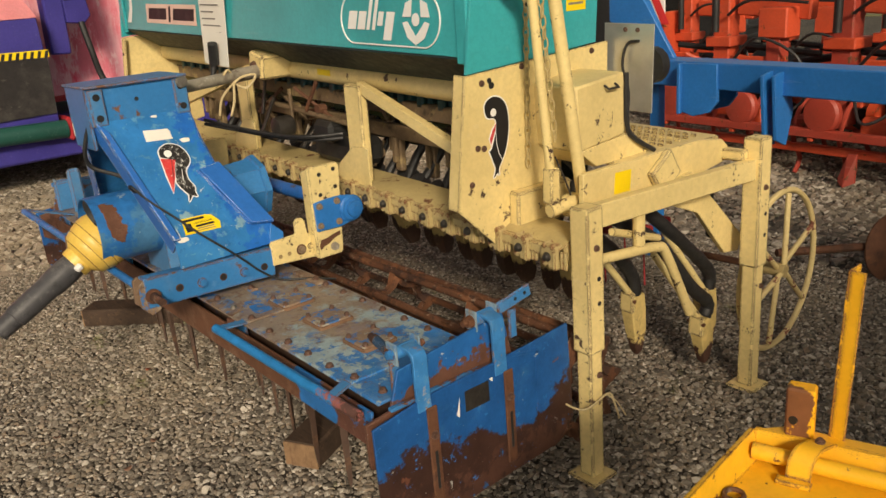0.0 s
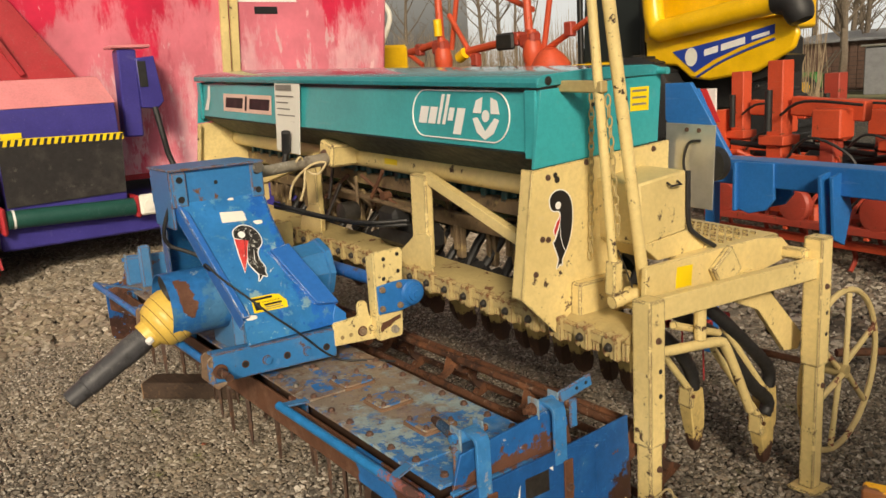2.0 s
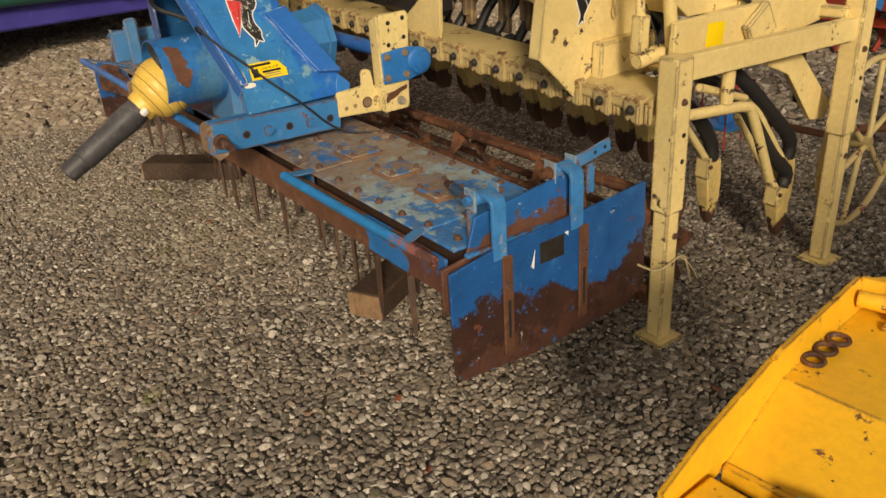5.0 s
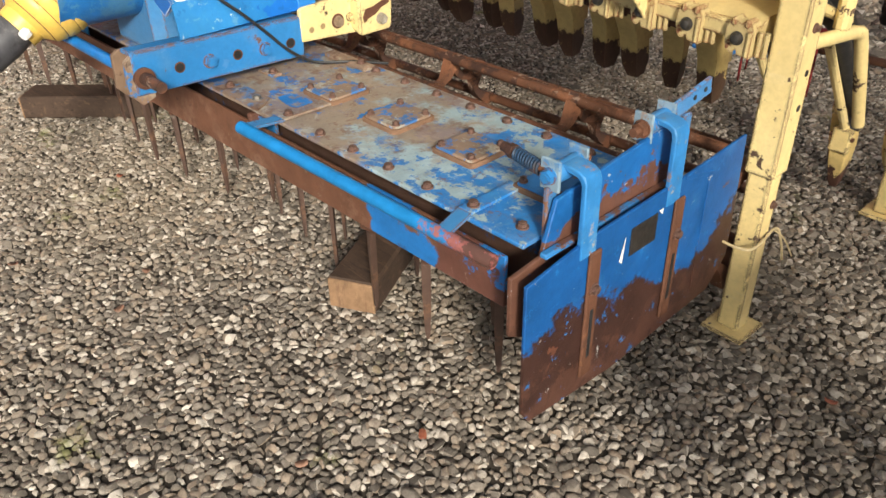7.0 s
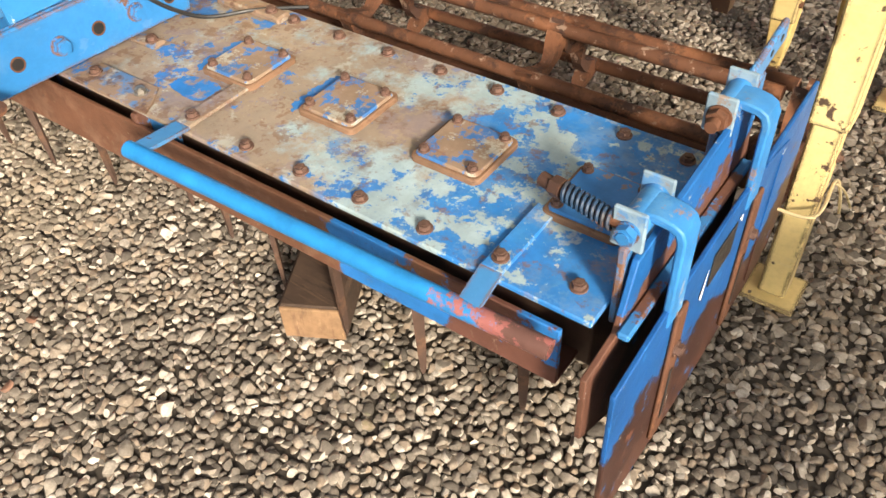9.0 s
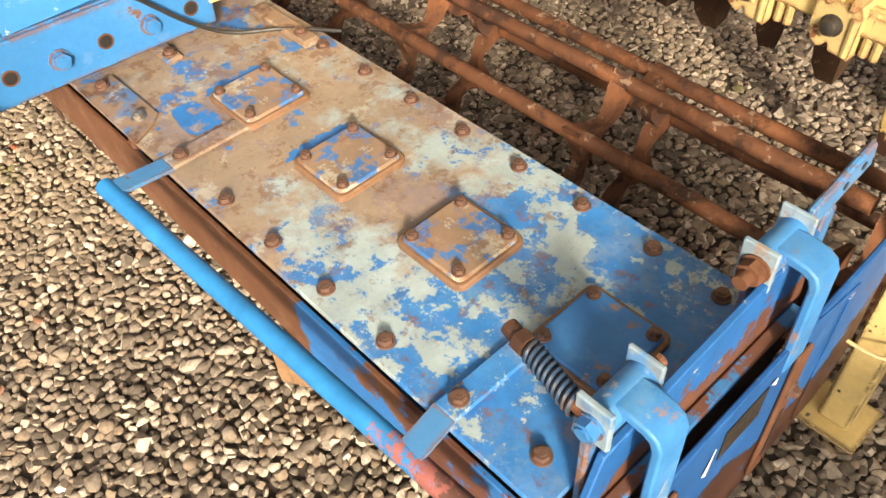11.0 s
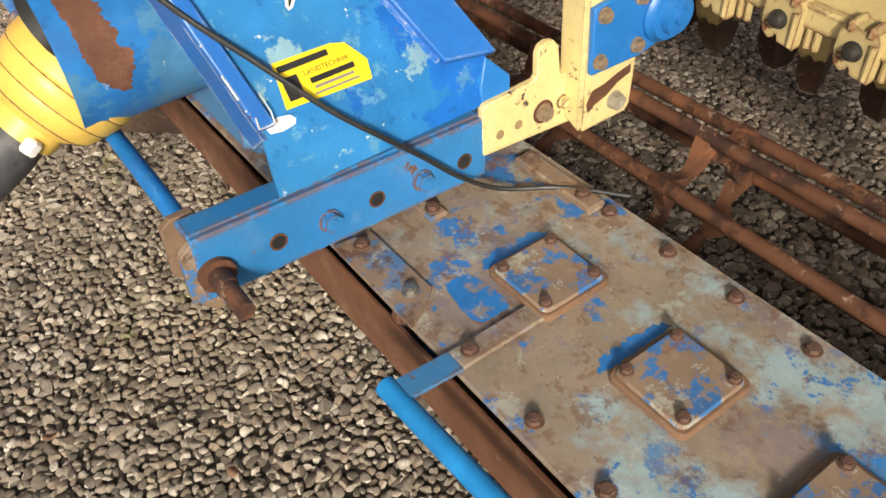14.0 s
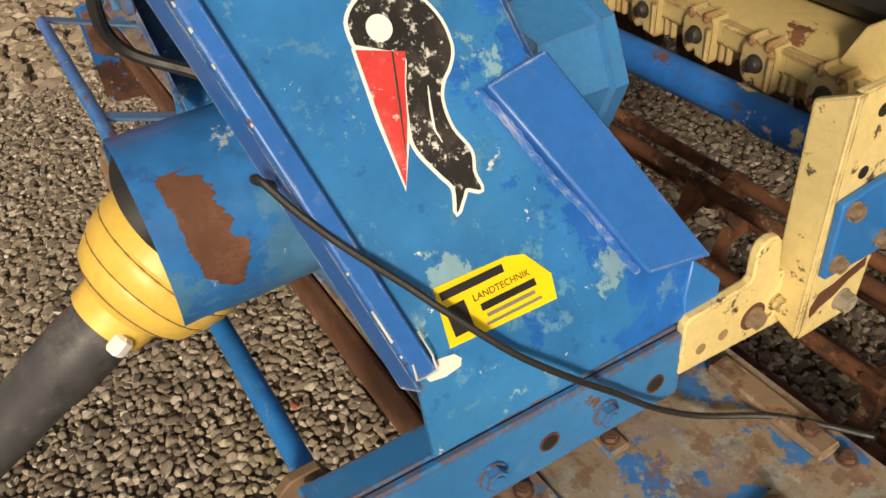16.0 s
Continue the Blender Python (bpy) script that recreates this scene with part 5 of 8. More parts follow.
side = end_sheet(HX, 1)
end_sheet(HF, -1)
bolts(side, hex_bolt(0.007, 0.005, 0.010), [(HX + 0.006, y, z) for y, z in ((2.60, 1.285), (2.77, 1.315), (2.575, 1.09), (2.60, 1.085), (2.545, 0.98), (3.10, 1.325))], FACE_X)
part("slot", Shape().cyl((HX + 0.0055, 2.632, 1.289), (HX + 0.0072, 2.632, 1.289), 0.009, 12).cyl((HX + 0.0055, 2.64, 1.274), (HX + 0.0072, 2.64, 1.274), 0.011, 12), combine_dark, side)
part("cap", Shape().cyl((HX + 0.006, 2.755, 0.850), (HX + 0.014, 2.755, 0.850), 0.022, 18), cream_dirty, side)
part("lower_box", Shape().box(HX + 0.004, HX + 0.05, 2.70, 2.95, 0.79, 0.925, 0.006), cream_paint, side)
emblem(lambda a, b, lift: (HX + 0.0062 + lift, 2.55 + a, 0.95 + b), side, 1.0, 1.0, black_sticker,
       [(0.057, 0.264), (0.066, 0.278), (0.084, 0.287), (0.104, 0.288), (0.124, 0.281), (0.141, 0.266), (0.151, 0.245), (0.156, 0.215), (0.156, 0.180), (0.149, 0.140), (0.136, 0.104), (0.118, 0.074), (0.109, 0.058), (0.110, 0.040), (0.102, 0.047), (0.087, 0.034), (0.095, 0.060), (0.089, 0.080), (0.076, 0.112), (0.072, 0.122), (0.082, 0.130), (0.098, 0.170), (0.104, 0.204), (0.096, 0.222), (0.072, 0.226), (0.060, 0.240)],
       [(0.103, 0.206), (0.099, 0.186), (0.089, 0.162), (0.078, 0.142), (0.074, 0.160), (0.088, 0.188)], (0.092, 0.241, 0.0125))
part("emblem_stroke", Shape().pipe([(HX + 0.0080, 2.55 + a, 0.95 + b) for a, b in ((0.101, 0.178), (0.103, 0.140), (0.112, 0.108), (0.122, 0.090), (0.128, 0.080))], [0.0005, 0.0014, 0.0014, 0.0014, 0.0005], 5), white_sticker, side)
part("yellow_label", Shape().box(HX + 0.012, HX + 0.0128, 2.97, 3.063, 1.462, 1.541, 0.0002), yellow_sticker, drill, "yellow warning label")
for k in range(3):
    part("print_bar", Shape().box(HX + 0.0128, HX + 0.0133, 2.98, 3.05, 1.525 - 0.022 * k, 1.532 - 0.022 * k, 0.0001), print_grey, drill)

# grimy cream, set darker still for the shade under the hopper
drop_m = layered("grimy_shaded_cream", [((0.16, 0.11, 0.065), 0, 0, "", 0, 0, 0), ((0.36, 0.27, 0.12), 9, 0.54, "", 0, 0, 0, 0.1, 0.8), ((0.04, 0.028, 0.02), 14, 0.56, "", 0, 0, 0, 0.08, 0.85)], 0.7, 0.3)
# frame below the hopper
frame_tube = part("frame_tube", Shape().cyl((HX - 0.02, 2.78, 1.215), (HF + 0.02, 2.78, 1.215), 0.045, 20), cream_paint, drill)
part("label_strip", Shape().box(-2.16, -2.06, 2.7335, 2.736, 1.21, 1.235, 0.0005), yellow_sticker, frame_tube)
for x in (-1.83, -2.79):
    part("upright", Shape().box(x - 0.055, x + 0.055, 2.68, 2.72, 0.78, 1.20, 0.006), cream_paint, drill)
    part("gusset", Shape().prism([(x - 0.16, 2.675, 0.80), (x + 0.085, 2.675, 0.80), (x + 0.085, 2.675, 0.955), (x + 0.055, 2.675, 0.965), (x - 0.02, 2.675, 0.955), (x - 0.13, 2.675, 0.87)], (0, 0.012, 0)), cream_paint, drill, "", 0.002)
for x0, x1 in ((-1.80, -1.02), (-2.76, -3.6)):
    part("brace", Shape().prism([(x0, 2.69, 1.17), (x1, 2.69, 0.94), (x1, 2.69, 0.985), (x0, 2.69, 1.215)], (0, 0.035, 0)), cream_paint, drill, "", 0.003)
for z, y, r in ((1.10, 2.82, 0.018), (0.98, 2.88, 0.02)):
    part("rail", Shape().box(HX - 0.03, HF + 0.03, y, y + 0.035, z - 0.03, z + 0.03, 0.004), drop_m, drill)
part("centre_clamp", Shape().box(-2.52, -2.40, 2.60, 2.76, 1.19, 1.30, 0.012, pose(0, 0, 0, 0, 12, 0).to_3x3()), cream_paint, drill)
bolts(drill, BIG_BOLT, [(-2.46, 2.60, 1.245)], FACE_Y)
part("seed_shaft", Shape().cyl((HX - 0.03, 2.86, 1.16), (HF + 0.03, 2.86, 1.16), 0.012, 8), dark_steel, drill)
# teal darkened to carry the hopper's shade in its colour
meter_dark = plain("shaded_teal_parts", (0.006, 0.06, 0.07), 0.5)
meter = Shape().box(-0.045, 0.045, 2.84, 2.94, 1.125, 1.175, 0.008).box(-0.02, 0.02, 2.82, 2.85, 1.11, 1.16, 0.006).mesh("seed_meter", meter_dark)
drop = Shape().box(-0.022, 0.022, 2.90, 2.93, 0.82, 1.02, 0.006).box(-0.012, 0.012, 2.88, 2.90, 0.86, 0.97, 0.004).mesh("drop_plate", drop_m)
for k in range(23):
    part("seed_meter", meter, None, drill, at=pose(-1.08 - 0.125 * k, 0, 0))
    part("drop_plate", drop, None, drill, at=pose(-1.07 - 0.125 * k, random.uniform(-0.04, 0.06), random.uniform(-0.03, 0.02), 0, random.uniform(-1.5, 1.5), random.uniform(-0.8, 0.8)))
# levers and linkage in the middle
for k in range(26):
    x, y, z = random.uniform(-1.9, -2.72), random.uniform(2.69, 2.95), random.uniform(0.86, 1.12)
    d = Vector((random.uniform(-0.12, 0.12), random.uniform(-0.06, 0.06), random.uniform(-0.12, 0.12)))
    m_ = (drop_m, dark_steel, cream_dirty, rust, drop_m)[k % 5]
    if k % 3:
        part("lever", Shape().box(x - 0.009, x + 0.009, y, y + 0.012, z - 0.09, z + 0.09, 0.003, pose(0, 0, 0, random.uniform(-40, 40), random.uniform(-55, 55), 0).to_3x3()), m_, drill)
    else:
        part("link_rod", Shape().cyl(Vector((x, y, z)) - d, Vector((x, y, z)) + d, 0.008, 8).cyl((x, y - 0.02, z), (x, y + 0.02, z), 0.022, 10), m_, drill)
part("link_rod", Shape().cyl((-1.88, 2.74, 1.02), (-2.72, 2.76, 1.04), 0.012, 8), drop_m, drill)
# black block added to darken the shaded hollow below the hopper
part("gear_housing", Shape().box(-2.28, -1.93, 2.74, 2.90, 0.83, 0.95, 0.03).box(-2.2, -2.05, 2.70, 2.80, 0.93, 1.02, 0.02), combine_dark, drill, "black block added where the drill's inside lies in shade")
part("motor", Shape().lathe((-2.40, 2.62, 0.97), (0, 1, 0), [(0, 0.02), (0.01, 0.045), (0.05, 0.05), (0.09, 0.045)], 16), dark_steel, drill)
for z, y in ((0.99, 2.52), (0.972, 2.55)):
    part("hose", Shape().pipe(smooth_line([(-2.62, 2.40, z + 0.03), (-2.3, y, z - 0.01), (-2.05, y + 0.06, z - 0.005), (-1.95, 2.70, z)], 6), 0.008, 8), black_rubber, drill)
# near-black sheet added so the inside of the drill looks shaded
part("shade_back", Shape().box(HX - 0.02, HF + 0.02, 3.10, 3.12, 0.86, 1.26, 0.004), under_shade, drill)

# step beam with coulter clamps
beam = part("coulter_beam", Shape().prism([(-0.715, 2.665, 0.775), (-0.715, 2.665, 0.80), (-0.715, 2.70, 0.818), (-0.715, 2.83, 0.818), (-0.715, 2.83, 0.755), (-0.715, 2.69, 0.755)], (-3.25, 0, 0)).box(-0.715, -3.965, 2.646, 2.668, 0.770, 0.806, 0.003), shaded_cream, drill, "", 0.003)
ear = [(-0.027, 0.800), (-0.027, 0.768), (-0.022, 0.750), (-0.010, 0.742), (-0.003, 0.746), (-0.001, 0.752), (0.003, 0.752), (0.006, 0.742), (0.034, 0.738), (0.034, 0.800), (0.028, 0.811), (0.014, 0.814), (0.004, 0.808), (-0.006, 0.813), (-0.018, 0.812)]
clamp_s = Shape().prism([(x, 2.634, z) for x, z in ear], (0, 0.036, 0))
for x0 in (-0.013, 0.018):
    clamp_s.box(x0 - 0.007, x0 + 0.007, 2.630, 2.672, 0.800, 0.819, 0.005)
for x0, r in ((0.027, 0.0055), (0.044, 0.0065), (0.058, 0.006)):
    clamp_s.cyl((x0, 2.636 if x0 < 0.03 else 2.654, 0.742), (x0, 2.634 if x0 < 0.03 else 2.652, 0.796), r, 8)
clamp = clamp_s.mesh("coulter_clamp", shaded_cream)
pivot = Shape().lathe((0, 2.636, 0.776), (0, -1, 0), [(0, 0.0155), (0.003, 0.0155), (0.004, 0.0125), (0.009, 0.0122), (0.014, 0.0095), (0.016, 0.005)], 14).mesh("clamp_bolt", dark_steel)
coulter_m = layered("coulter_paint", [((0.50, 0.38, 0.15), 0, 0, "", 0, 0, 0), ((0.33, 0.24, 0.10), 14, 0.55, "", 0, 0, 0, 0.1, 0.6), ((0.06, 0.033, 0.022), 18, 0.78, "Z", 0.14, 0.05, 0.40, 0.03, 1.0)], 0.55, 0.3)
body_s = Shape()
for z, y0, y1, w in ((0.0, -0.004, 0.042, 0.016), (0.04, -0.026, 0.052, 0.024), (0.13, -0.040, 0.036, 0.030), (0.22, -0.085, -0.010, 0.031), (0.29, -0.12, -0.05, 0.026)):
    body_s.v += [(-w, y0, z), (w, y0, z), (w * 0.7, y1, z), (-w * 0.7, y1, z)]
for i in range(4):
    body_s.f += [(4 * i + j, 4 * i + (j + 1) % 4, 4 * i + 4 + (j + 1) % 4, 4 * i + 4 + j) for j in range(4)]
body_s.f += [(3, 2, 1, 0), (16, 17, 18, 19)]
body_m = body_s.mesh("coulter_body", coulter_m)
collar_m = Shape().cyl((0, -0.09, 0.285), (0, -0.135, 0.355), 0.036, 12).cyl((0, -0.09, 0.31), (0, -0.12, 0.325), 0.041, 12).mesh("rubber_collar", black_rubber)
lug_m = Shape().box(-0.012, 0.012, 0.03, 0.075, 0.10, 0.17, 0.005).mesh("coulter_lug", cream_dirty)
for k in range(25):
    x, row = -0.775 - 0.125 * k, k % 2
    c = part("coulter_clamp", clamp, None, drill, at=pose(0.026 + 0.003 * k + x, 0, random.uniform(-0.002, 0.002)))
    part("clamp_bolt", pivot, None, c)
    if k < 2:
        continue
    y = 3.0 + 0.03 * row + random.uniform(-0.012, 0.012)
    zs = 0.445 + (x - HX) * 0.004 + random.uniform(-0.012, 0.012)
    part("coulter_arm", Shape().prism([(0.02, 2.74, 0.758), (0.02, 2.74, 0.722), (0.02, y - 0.11, zs + 0.21), (0.02, y - 0.08, zs + 0.25)], (0.014, 0, 0)), rust, c)
    b = part("coulter_body", body_m, None, c, at=pose(random.uniform(0.005, 0.025), y, zs, random.uniform(-6, 6), random.uniform(-4, 4), random.uniform(-14, 14)))
    part("rubber_collar", collar_m, None, b)
    part("coulter_lug", lug_m, None, b)
    part("seed_hose", Shape().pipe(smooth_line([(0.05, 2.93, 1.00), (0.06, 2.99, 0.93), (0.04, 2.96, 0.86), (0.02, y - 0.11, zs + 0.33)], 4), 0.019, 10), black_rubber, c)

# the coulters nearest the stand, with thick ribbed hoses
for pts, boot_y, boot_z, tip in (([(-0.80, 3.00, 0.80), (-0.76, 3.12, 0.72), (-0.745, 3.20, 0.655), (-0.74, 3.39, 0.445), (-0.735, 3.50, 0.345), (-0.735, 3.485, 0.29)], 3.475, 0.29, 0.085),
                                 ([(-0.84, 3.14, 0.82), (-0.80, 3.26, 0.72), (-0.79, 3.42, 0.585), (-0.79, 3.58, 0.44), (-0.79, 3.59, 0.36)], 3.58, 0.36, 0.10),
                                 ([(-0.90, 2.98, 0.74), (-0.88, 3.12, 0.62), (-0.88, 3.22, 0.50), (-0.88, 3.24, 0.42)], 3.24, 0.42, 0.16)):
    line = smooth_line(pts, 6)
    bx = pts[-1][0]
    hz = part("seed_hose", Shape().pipe(line, [0.0245 + (0.0025 * (i % 2) if i > len(line) - 12 else 0) for i in range(len(line))], 12), black_rubber, drill, "thick black seed hose")
    bo = Shape()
    for f, y0, y1, w in ((0.0, -0.035, 0.035, 0.026), (0.25, -0.042, 0.045, 0.028), (0.6, -0.02, 0.055, 0.024), (0.9, 0.0, 0.05, 0.016), (1.0, 0.015, 0.045, 0.010)):
        z = boot_z + (tip - boot_z) * f
        bo.v += [(bx - w, boot_y + y0, z), (bx + w, boot_y + y0, z), (bx + w * 0.8, boot_y + y1, z), (bx - w * 0.8, boot_y + y1, z)]
    for i in range(4):
        bo.f += [(4 * i + j, 4 * i + 4 + j, 4 * i + 4 + (j + 1) % 4, 4 * i + (j + 1) % 4) for j in range(4)]
    bo.f += [(0, 1, 2, 3), (19, 18, 17, 16)]
    b_ = part("coulter_boot", bo, layered("boot_paint", [((0.66, 0.50, 0.20), 0, 0, "", 0, 0, 0), ((0.34, 0.24, 0.10), 14, 0.58, "", 0, 0, 0, 0.08, 0.6), ((0.075, 0.036, 0.026), 16, 0.80, "Z", boot_z - 0.05, tip + 0.02, 0.5, 0.02, 1.0)], 0.55, 0.3), drill, "cream coulter boot with a rusty tip", 0.004)
    part("boot_ear", Shape().box(bx - 0.03, bx + 0.03, boot_y - 0.05, boot_y - 0.028, boot_z - 0.06, boot_z + 0.02, 0.005), cream_paint, b_)
    part("boot_pin", Shape().cyl((bx - 0.036, boot_y - 0.04, boot_z - 0.01), (bx + 0.036, boot_y - 0.04, boot_z - 0.01), 0.008, 8), rust, b_)
    part("boot_arm", Shape().cyl((bx, boot_y - 0.02, boot_z + 0.0), (bx - 0.02, boot_y - 0.30, boot_z + 0.34), 0.013, 10), cream_chipped, b_)

# rear foot board with guard box
part("foot_board", Shape().box(-0.74, HF, 3.0, 3.52, 0.975, 0.993, 0.004), cream_paint, drill)
tread = Shape()
for i in range(16):
    for j in range(7):
        x, y = -0.80 - 0.033 * i, 3.16 + 0.048 * j
        tread.box(x - 0.011, x + 0.011, y - 0.004, y + 0.004, 0.993, 1.003, 0.002)
tagged(part("tread_pattern", tread, cream_paint, drill, "raised non-slip tread"), kind="stuff")
part("board_side", Shape().prism([(-0.735, 2.76, 0.875), (-0.735, 2.76, 1.012), (-0.735, 3.35, 1.008), (-0.735, 3.50, 0.985), (-0.735, 3.56, 0.935), (-0.735, 3.55, 0.905), (-0.735, 3.22, 0.865)], (0.02, 0, 0)), cream_paint, drill, "", 0.003)
part("warning_label", Shape().box(-0.7148, -0.714, 2.905, 2.985, 0.915, 0.985, 0.0002, pose(0, 0, 0, -3, 0, 0).to_3x3()), yellow_sticker, drill, "yellow warning label")
gb = part("guard_box", Shape().prism([(-1.02, 2.82, 1.255), (-1.02, 3.05, 1.275), (-1.02, 3.06, 1.07), (-1.02, 2.84, 1.05)], (0.22, 0, 0)), cream_paint, drill, "", 0.008)
part("guard_foot", Shape().prism([(-1.02, 2.84, 1.052), (-1.02, 3.06, 1.07), (-1.02, 3.19, 1.0), (-1.02, 3.19, 0.985), (-1.02, 2.92, 0.99)], (0.22, 0, 0)), cream_paint, gb, "", 0.004)
part("hook", Shape().pipe([(-0.797, 2.95, 1.245), (-0.78, 2.95, 1.235), (-0.78, 3.0, 1.235), (-0.797, 3.0, 1.245)], 0.004, 6), dark_steel, gb)
part("edge_seal", Shape().pipe(smooth_line([(-0.80, 3.06, 1.27), (-0.795, 3.065, 1.10), (-0.79, 3.10, 1.05), (-0.77, 3.18, 1.0)], 5), 0.008, 8), black_rubber, gb)
plate = part("rear_plate", Shape().box(-1.01, -0.805, 3.205, 3.209, 1.115, 1.405, 0.001), zinc, drill, "galvanised rear plate")
part("plate_cable", Shape().pipe(smooth_line([(-0.86, 3.20, 1.35), (-0.90, 3.19, 1.34), (-0.915, 3.185, 1.27), (-0.89, 3.19, 1.18), (-0.87, 3.17, 1.06), (-0.80, 3.2, 1.0)], 5), 0.005, 6), black_rubber, plate)
bolts(plate, hex_bolt(0.006, 0.004, 0.008), [(-0.92, 3.205, 1.385), (-0.87, 3.205, 1.385)], FACE_Y)
part("lamp_back", Shape().cyl((-0.83, 3.21, 1.27), (-0.83, 3.25, 1.27), 0.06, 18), black_rubber, plate)
part("junction_box", Shape().box(-0.716, -0.688, 3.085, 3.205, 0.885, 0.995, 0.006, pose(0, 0, 0, 35, 0, 0).to_3x3()), cream_chipped, drill)
arm_m = paint("chipped_tube_paint", CREAM, 0.45, 0.5, under=(0.07, 0.04, 0.03), dirt=0.25, dirt_colour=(0.5, 0.38, 0.16), scale=17, edges=0)
# marker arms stand folded up at the near end, with a chain
for (x, y0, z0), (y1, z1), r in (((-0.80, 2.716, 0.94), (2.582, 2.4), 0.0145), ((-0.765, 2.815, 0.92), (2.572, 2.4), 0.0195)):
    a = part("marker_arm", Shape().cyl((x, y0, z0), (x - 0.055, y1, z1), r, 16), arm_m, drill, "cream tube arm with chipped paint")
part("arm_socket", Shape().box(-0.82, -0.78, 2.69, 2.73, 0.92, 1.03, 0.004).cyl((-0.79, 2.69, 0.90), (-0.77, 2.86, 0.915), 0.022, 14).box(-0.84, -0.76, 2.79, 2.85, 0.85, 0.92, 0.01), cream_paint, drill)
part("arm_catch", Shape().box(-0.985, -0.80, 2.645, 2.675, 1.545, 1.580, 0.004), cream_dirty, drill)
link = Shape()
lk = [(0.008 * math.cos(a), 0.0, 0.019 * math.sin(a)) for a in [2 * math.pi * i / 12 for i in range(12)]]
link_mesh = link.pipe(lk, 0.0028, 6, True).mesh("chain_link", cream_dirty)
chain = part("chain_hook", Shape().cyl((-0.965, 2.775, 1.50), (-0.945, 2.775, 1.50), 0.006, 8), dark_steel, drill)
for k in range(21):
    part("chain_link", link_mesh, None, chain, at=pose(-0.962, 2.776, 1.52 - 0.0255 * k, 0, 0, 90 * (k % 2) + 20))
for k in range(14):
    part("chain_link", link_mesh, None, chain, at=pose(-0.81, 2.685 + 0.004 * k, 1.52 - 0.0305 * k, 0, 0, 90 * (k % 2) + 20))
knot = [(-0.80 + random.uniform(-0.02, 0.02), 2.83 + random.uniform(-0.04, 0.04), 0.86 + random.uniform(-0.02, 0.02)) for k in range(26)]
part("wire_knot", Shape().pipe(smooth_line([(-0.83, 2.76, 1.05), (-0.815, 2.80, 0.95)] + knot, 3), 0.003, 5), dark_steel, drill)
# parking stand on the near side
def leg(x, y, zs, s):
    l = part("stand_leg", Shape().box(x - 0.029, x + 0.029, y - 0.029, y + 0.029, 0.01, zs + 0.02, 0.005), cream_paint, s)
    part("sleeve", Shape().box(x - 0.036, x + 0.036, y - 0.036, y + 0.036, zs, 0.925 if y < 3 else 0.98, 0.005), cream_paint, l)
    part("foot_plate", Shape().box(x - 0.058, x + 0.058, y - 0.058, y + 0.058, 0.0, 0.012, 0.003), cream_paint, l)
    bolts(l, hex_bolt(0.008, 0.006, 0.011), [(x + 0.036, y, 0.80), (x + 0.029, y + 0.01, zs - 0.08)], FACE_X)
    for z in (0.62, 0.70):
        part("bolt_hole", Shape().cyl((x + 0.0355, y + 0.01, z), (x + 0.0372, y + 0.01, z), 0.008, 10), combine_dark, l)


stand = thing("parking_stand", (-0.66, 3.1, 0.0), "cream steel parking stand with two square legs and foot plates", "stand")
leg(-0.662, 2.710, 0.455, stand)
leg(-0.618, 3.573, 0.50, stand)
part("cross_bar", Shape().prism([(-0.675, 2.735, 0.85), (-0.675, 2.735, 0.925), (-0.635, 3.55, 0.905), (-0.635, 3.55, 0.83)], (0.036, 0, 0)), cream_paint, stand, "", 0.004)
part("upper_bar", Shape().box(-0.80, -0.76, 3.28, 3.54, 0.90, 0.94, 0.005).box(-0.79, -0.63, 3.50, 3.54, 0.90, 0.94, 0.005), cream_paint, stand)
part("lower_tube", Shape().pipe(smooth_line([(-0.68, 2.75, 0.735), (-0.67, 2.95, 0.715), (-0.665, 3.06, 0.70), (-0.665, 3.11, 0.66), (-0.665, 3.25, 0.40)], 5), 0.017, 12), cream_paint, stand)
part("tube_strut", Shape().cyl((-0.69, 2.86, 0.80), (-0.72, 3.14, 0.70), 0.013, 10).cyl((-0.67, 2.97, 0.85), (-0.67, 2.97, 0.73), 0.02, 10), cream_paint, stand)
single("twine", Shape().pipe(smooth_line([(-0.74, 2.63, 0.29), (-0.63, 2.64, 0.285), (-0.625, 2.75, 0.30), (-0.61, 2.765, 0.265), (-0.60, 2.775, 0.21)], 6), 0.0035, 6).pipe(smooth_line([(-0.625, 2.75, 0.295), (-0.605, 2.77, 0.27), (-0.585, 2.79, 0.22)], 5), 0.0025, 5), twine, "loop of pale baler twine tied round the stand leg", "twine")
single("twine_knot", Shape().pipe(smooth_line([(-2.360, 2.400, 1.275), (-2.370, 2.440, 1.305), (-2.390, 2.470, 1.245), (-2.340, 2.500, 1.225), (-2.310, 2.530, 1.275), (-2.360, 2.480, 1.265), (-2.420, 2.420, 1.195), (-2.440, 2.400, 1.115)], 5), 0.0055, 6).pipe(smooth_line([(-2.380, 2.460, 1.255), (-2.360, 2.440, 1.175), (-2.370, 2.420, 1.115)], 4), 0.0055, 6), twine, "bow of pale twine tied round the top link", "twine")

wheel_m = paint("rusty_cream_paint", (0.66, 0.52, 0.24), 0.5, 0.52, under=(0.24, 0.08, 0.05), dirt=0.4, dirt_colour=(0.4, 0.28, 0.14), scale=10)
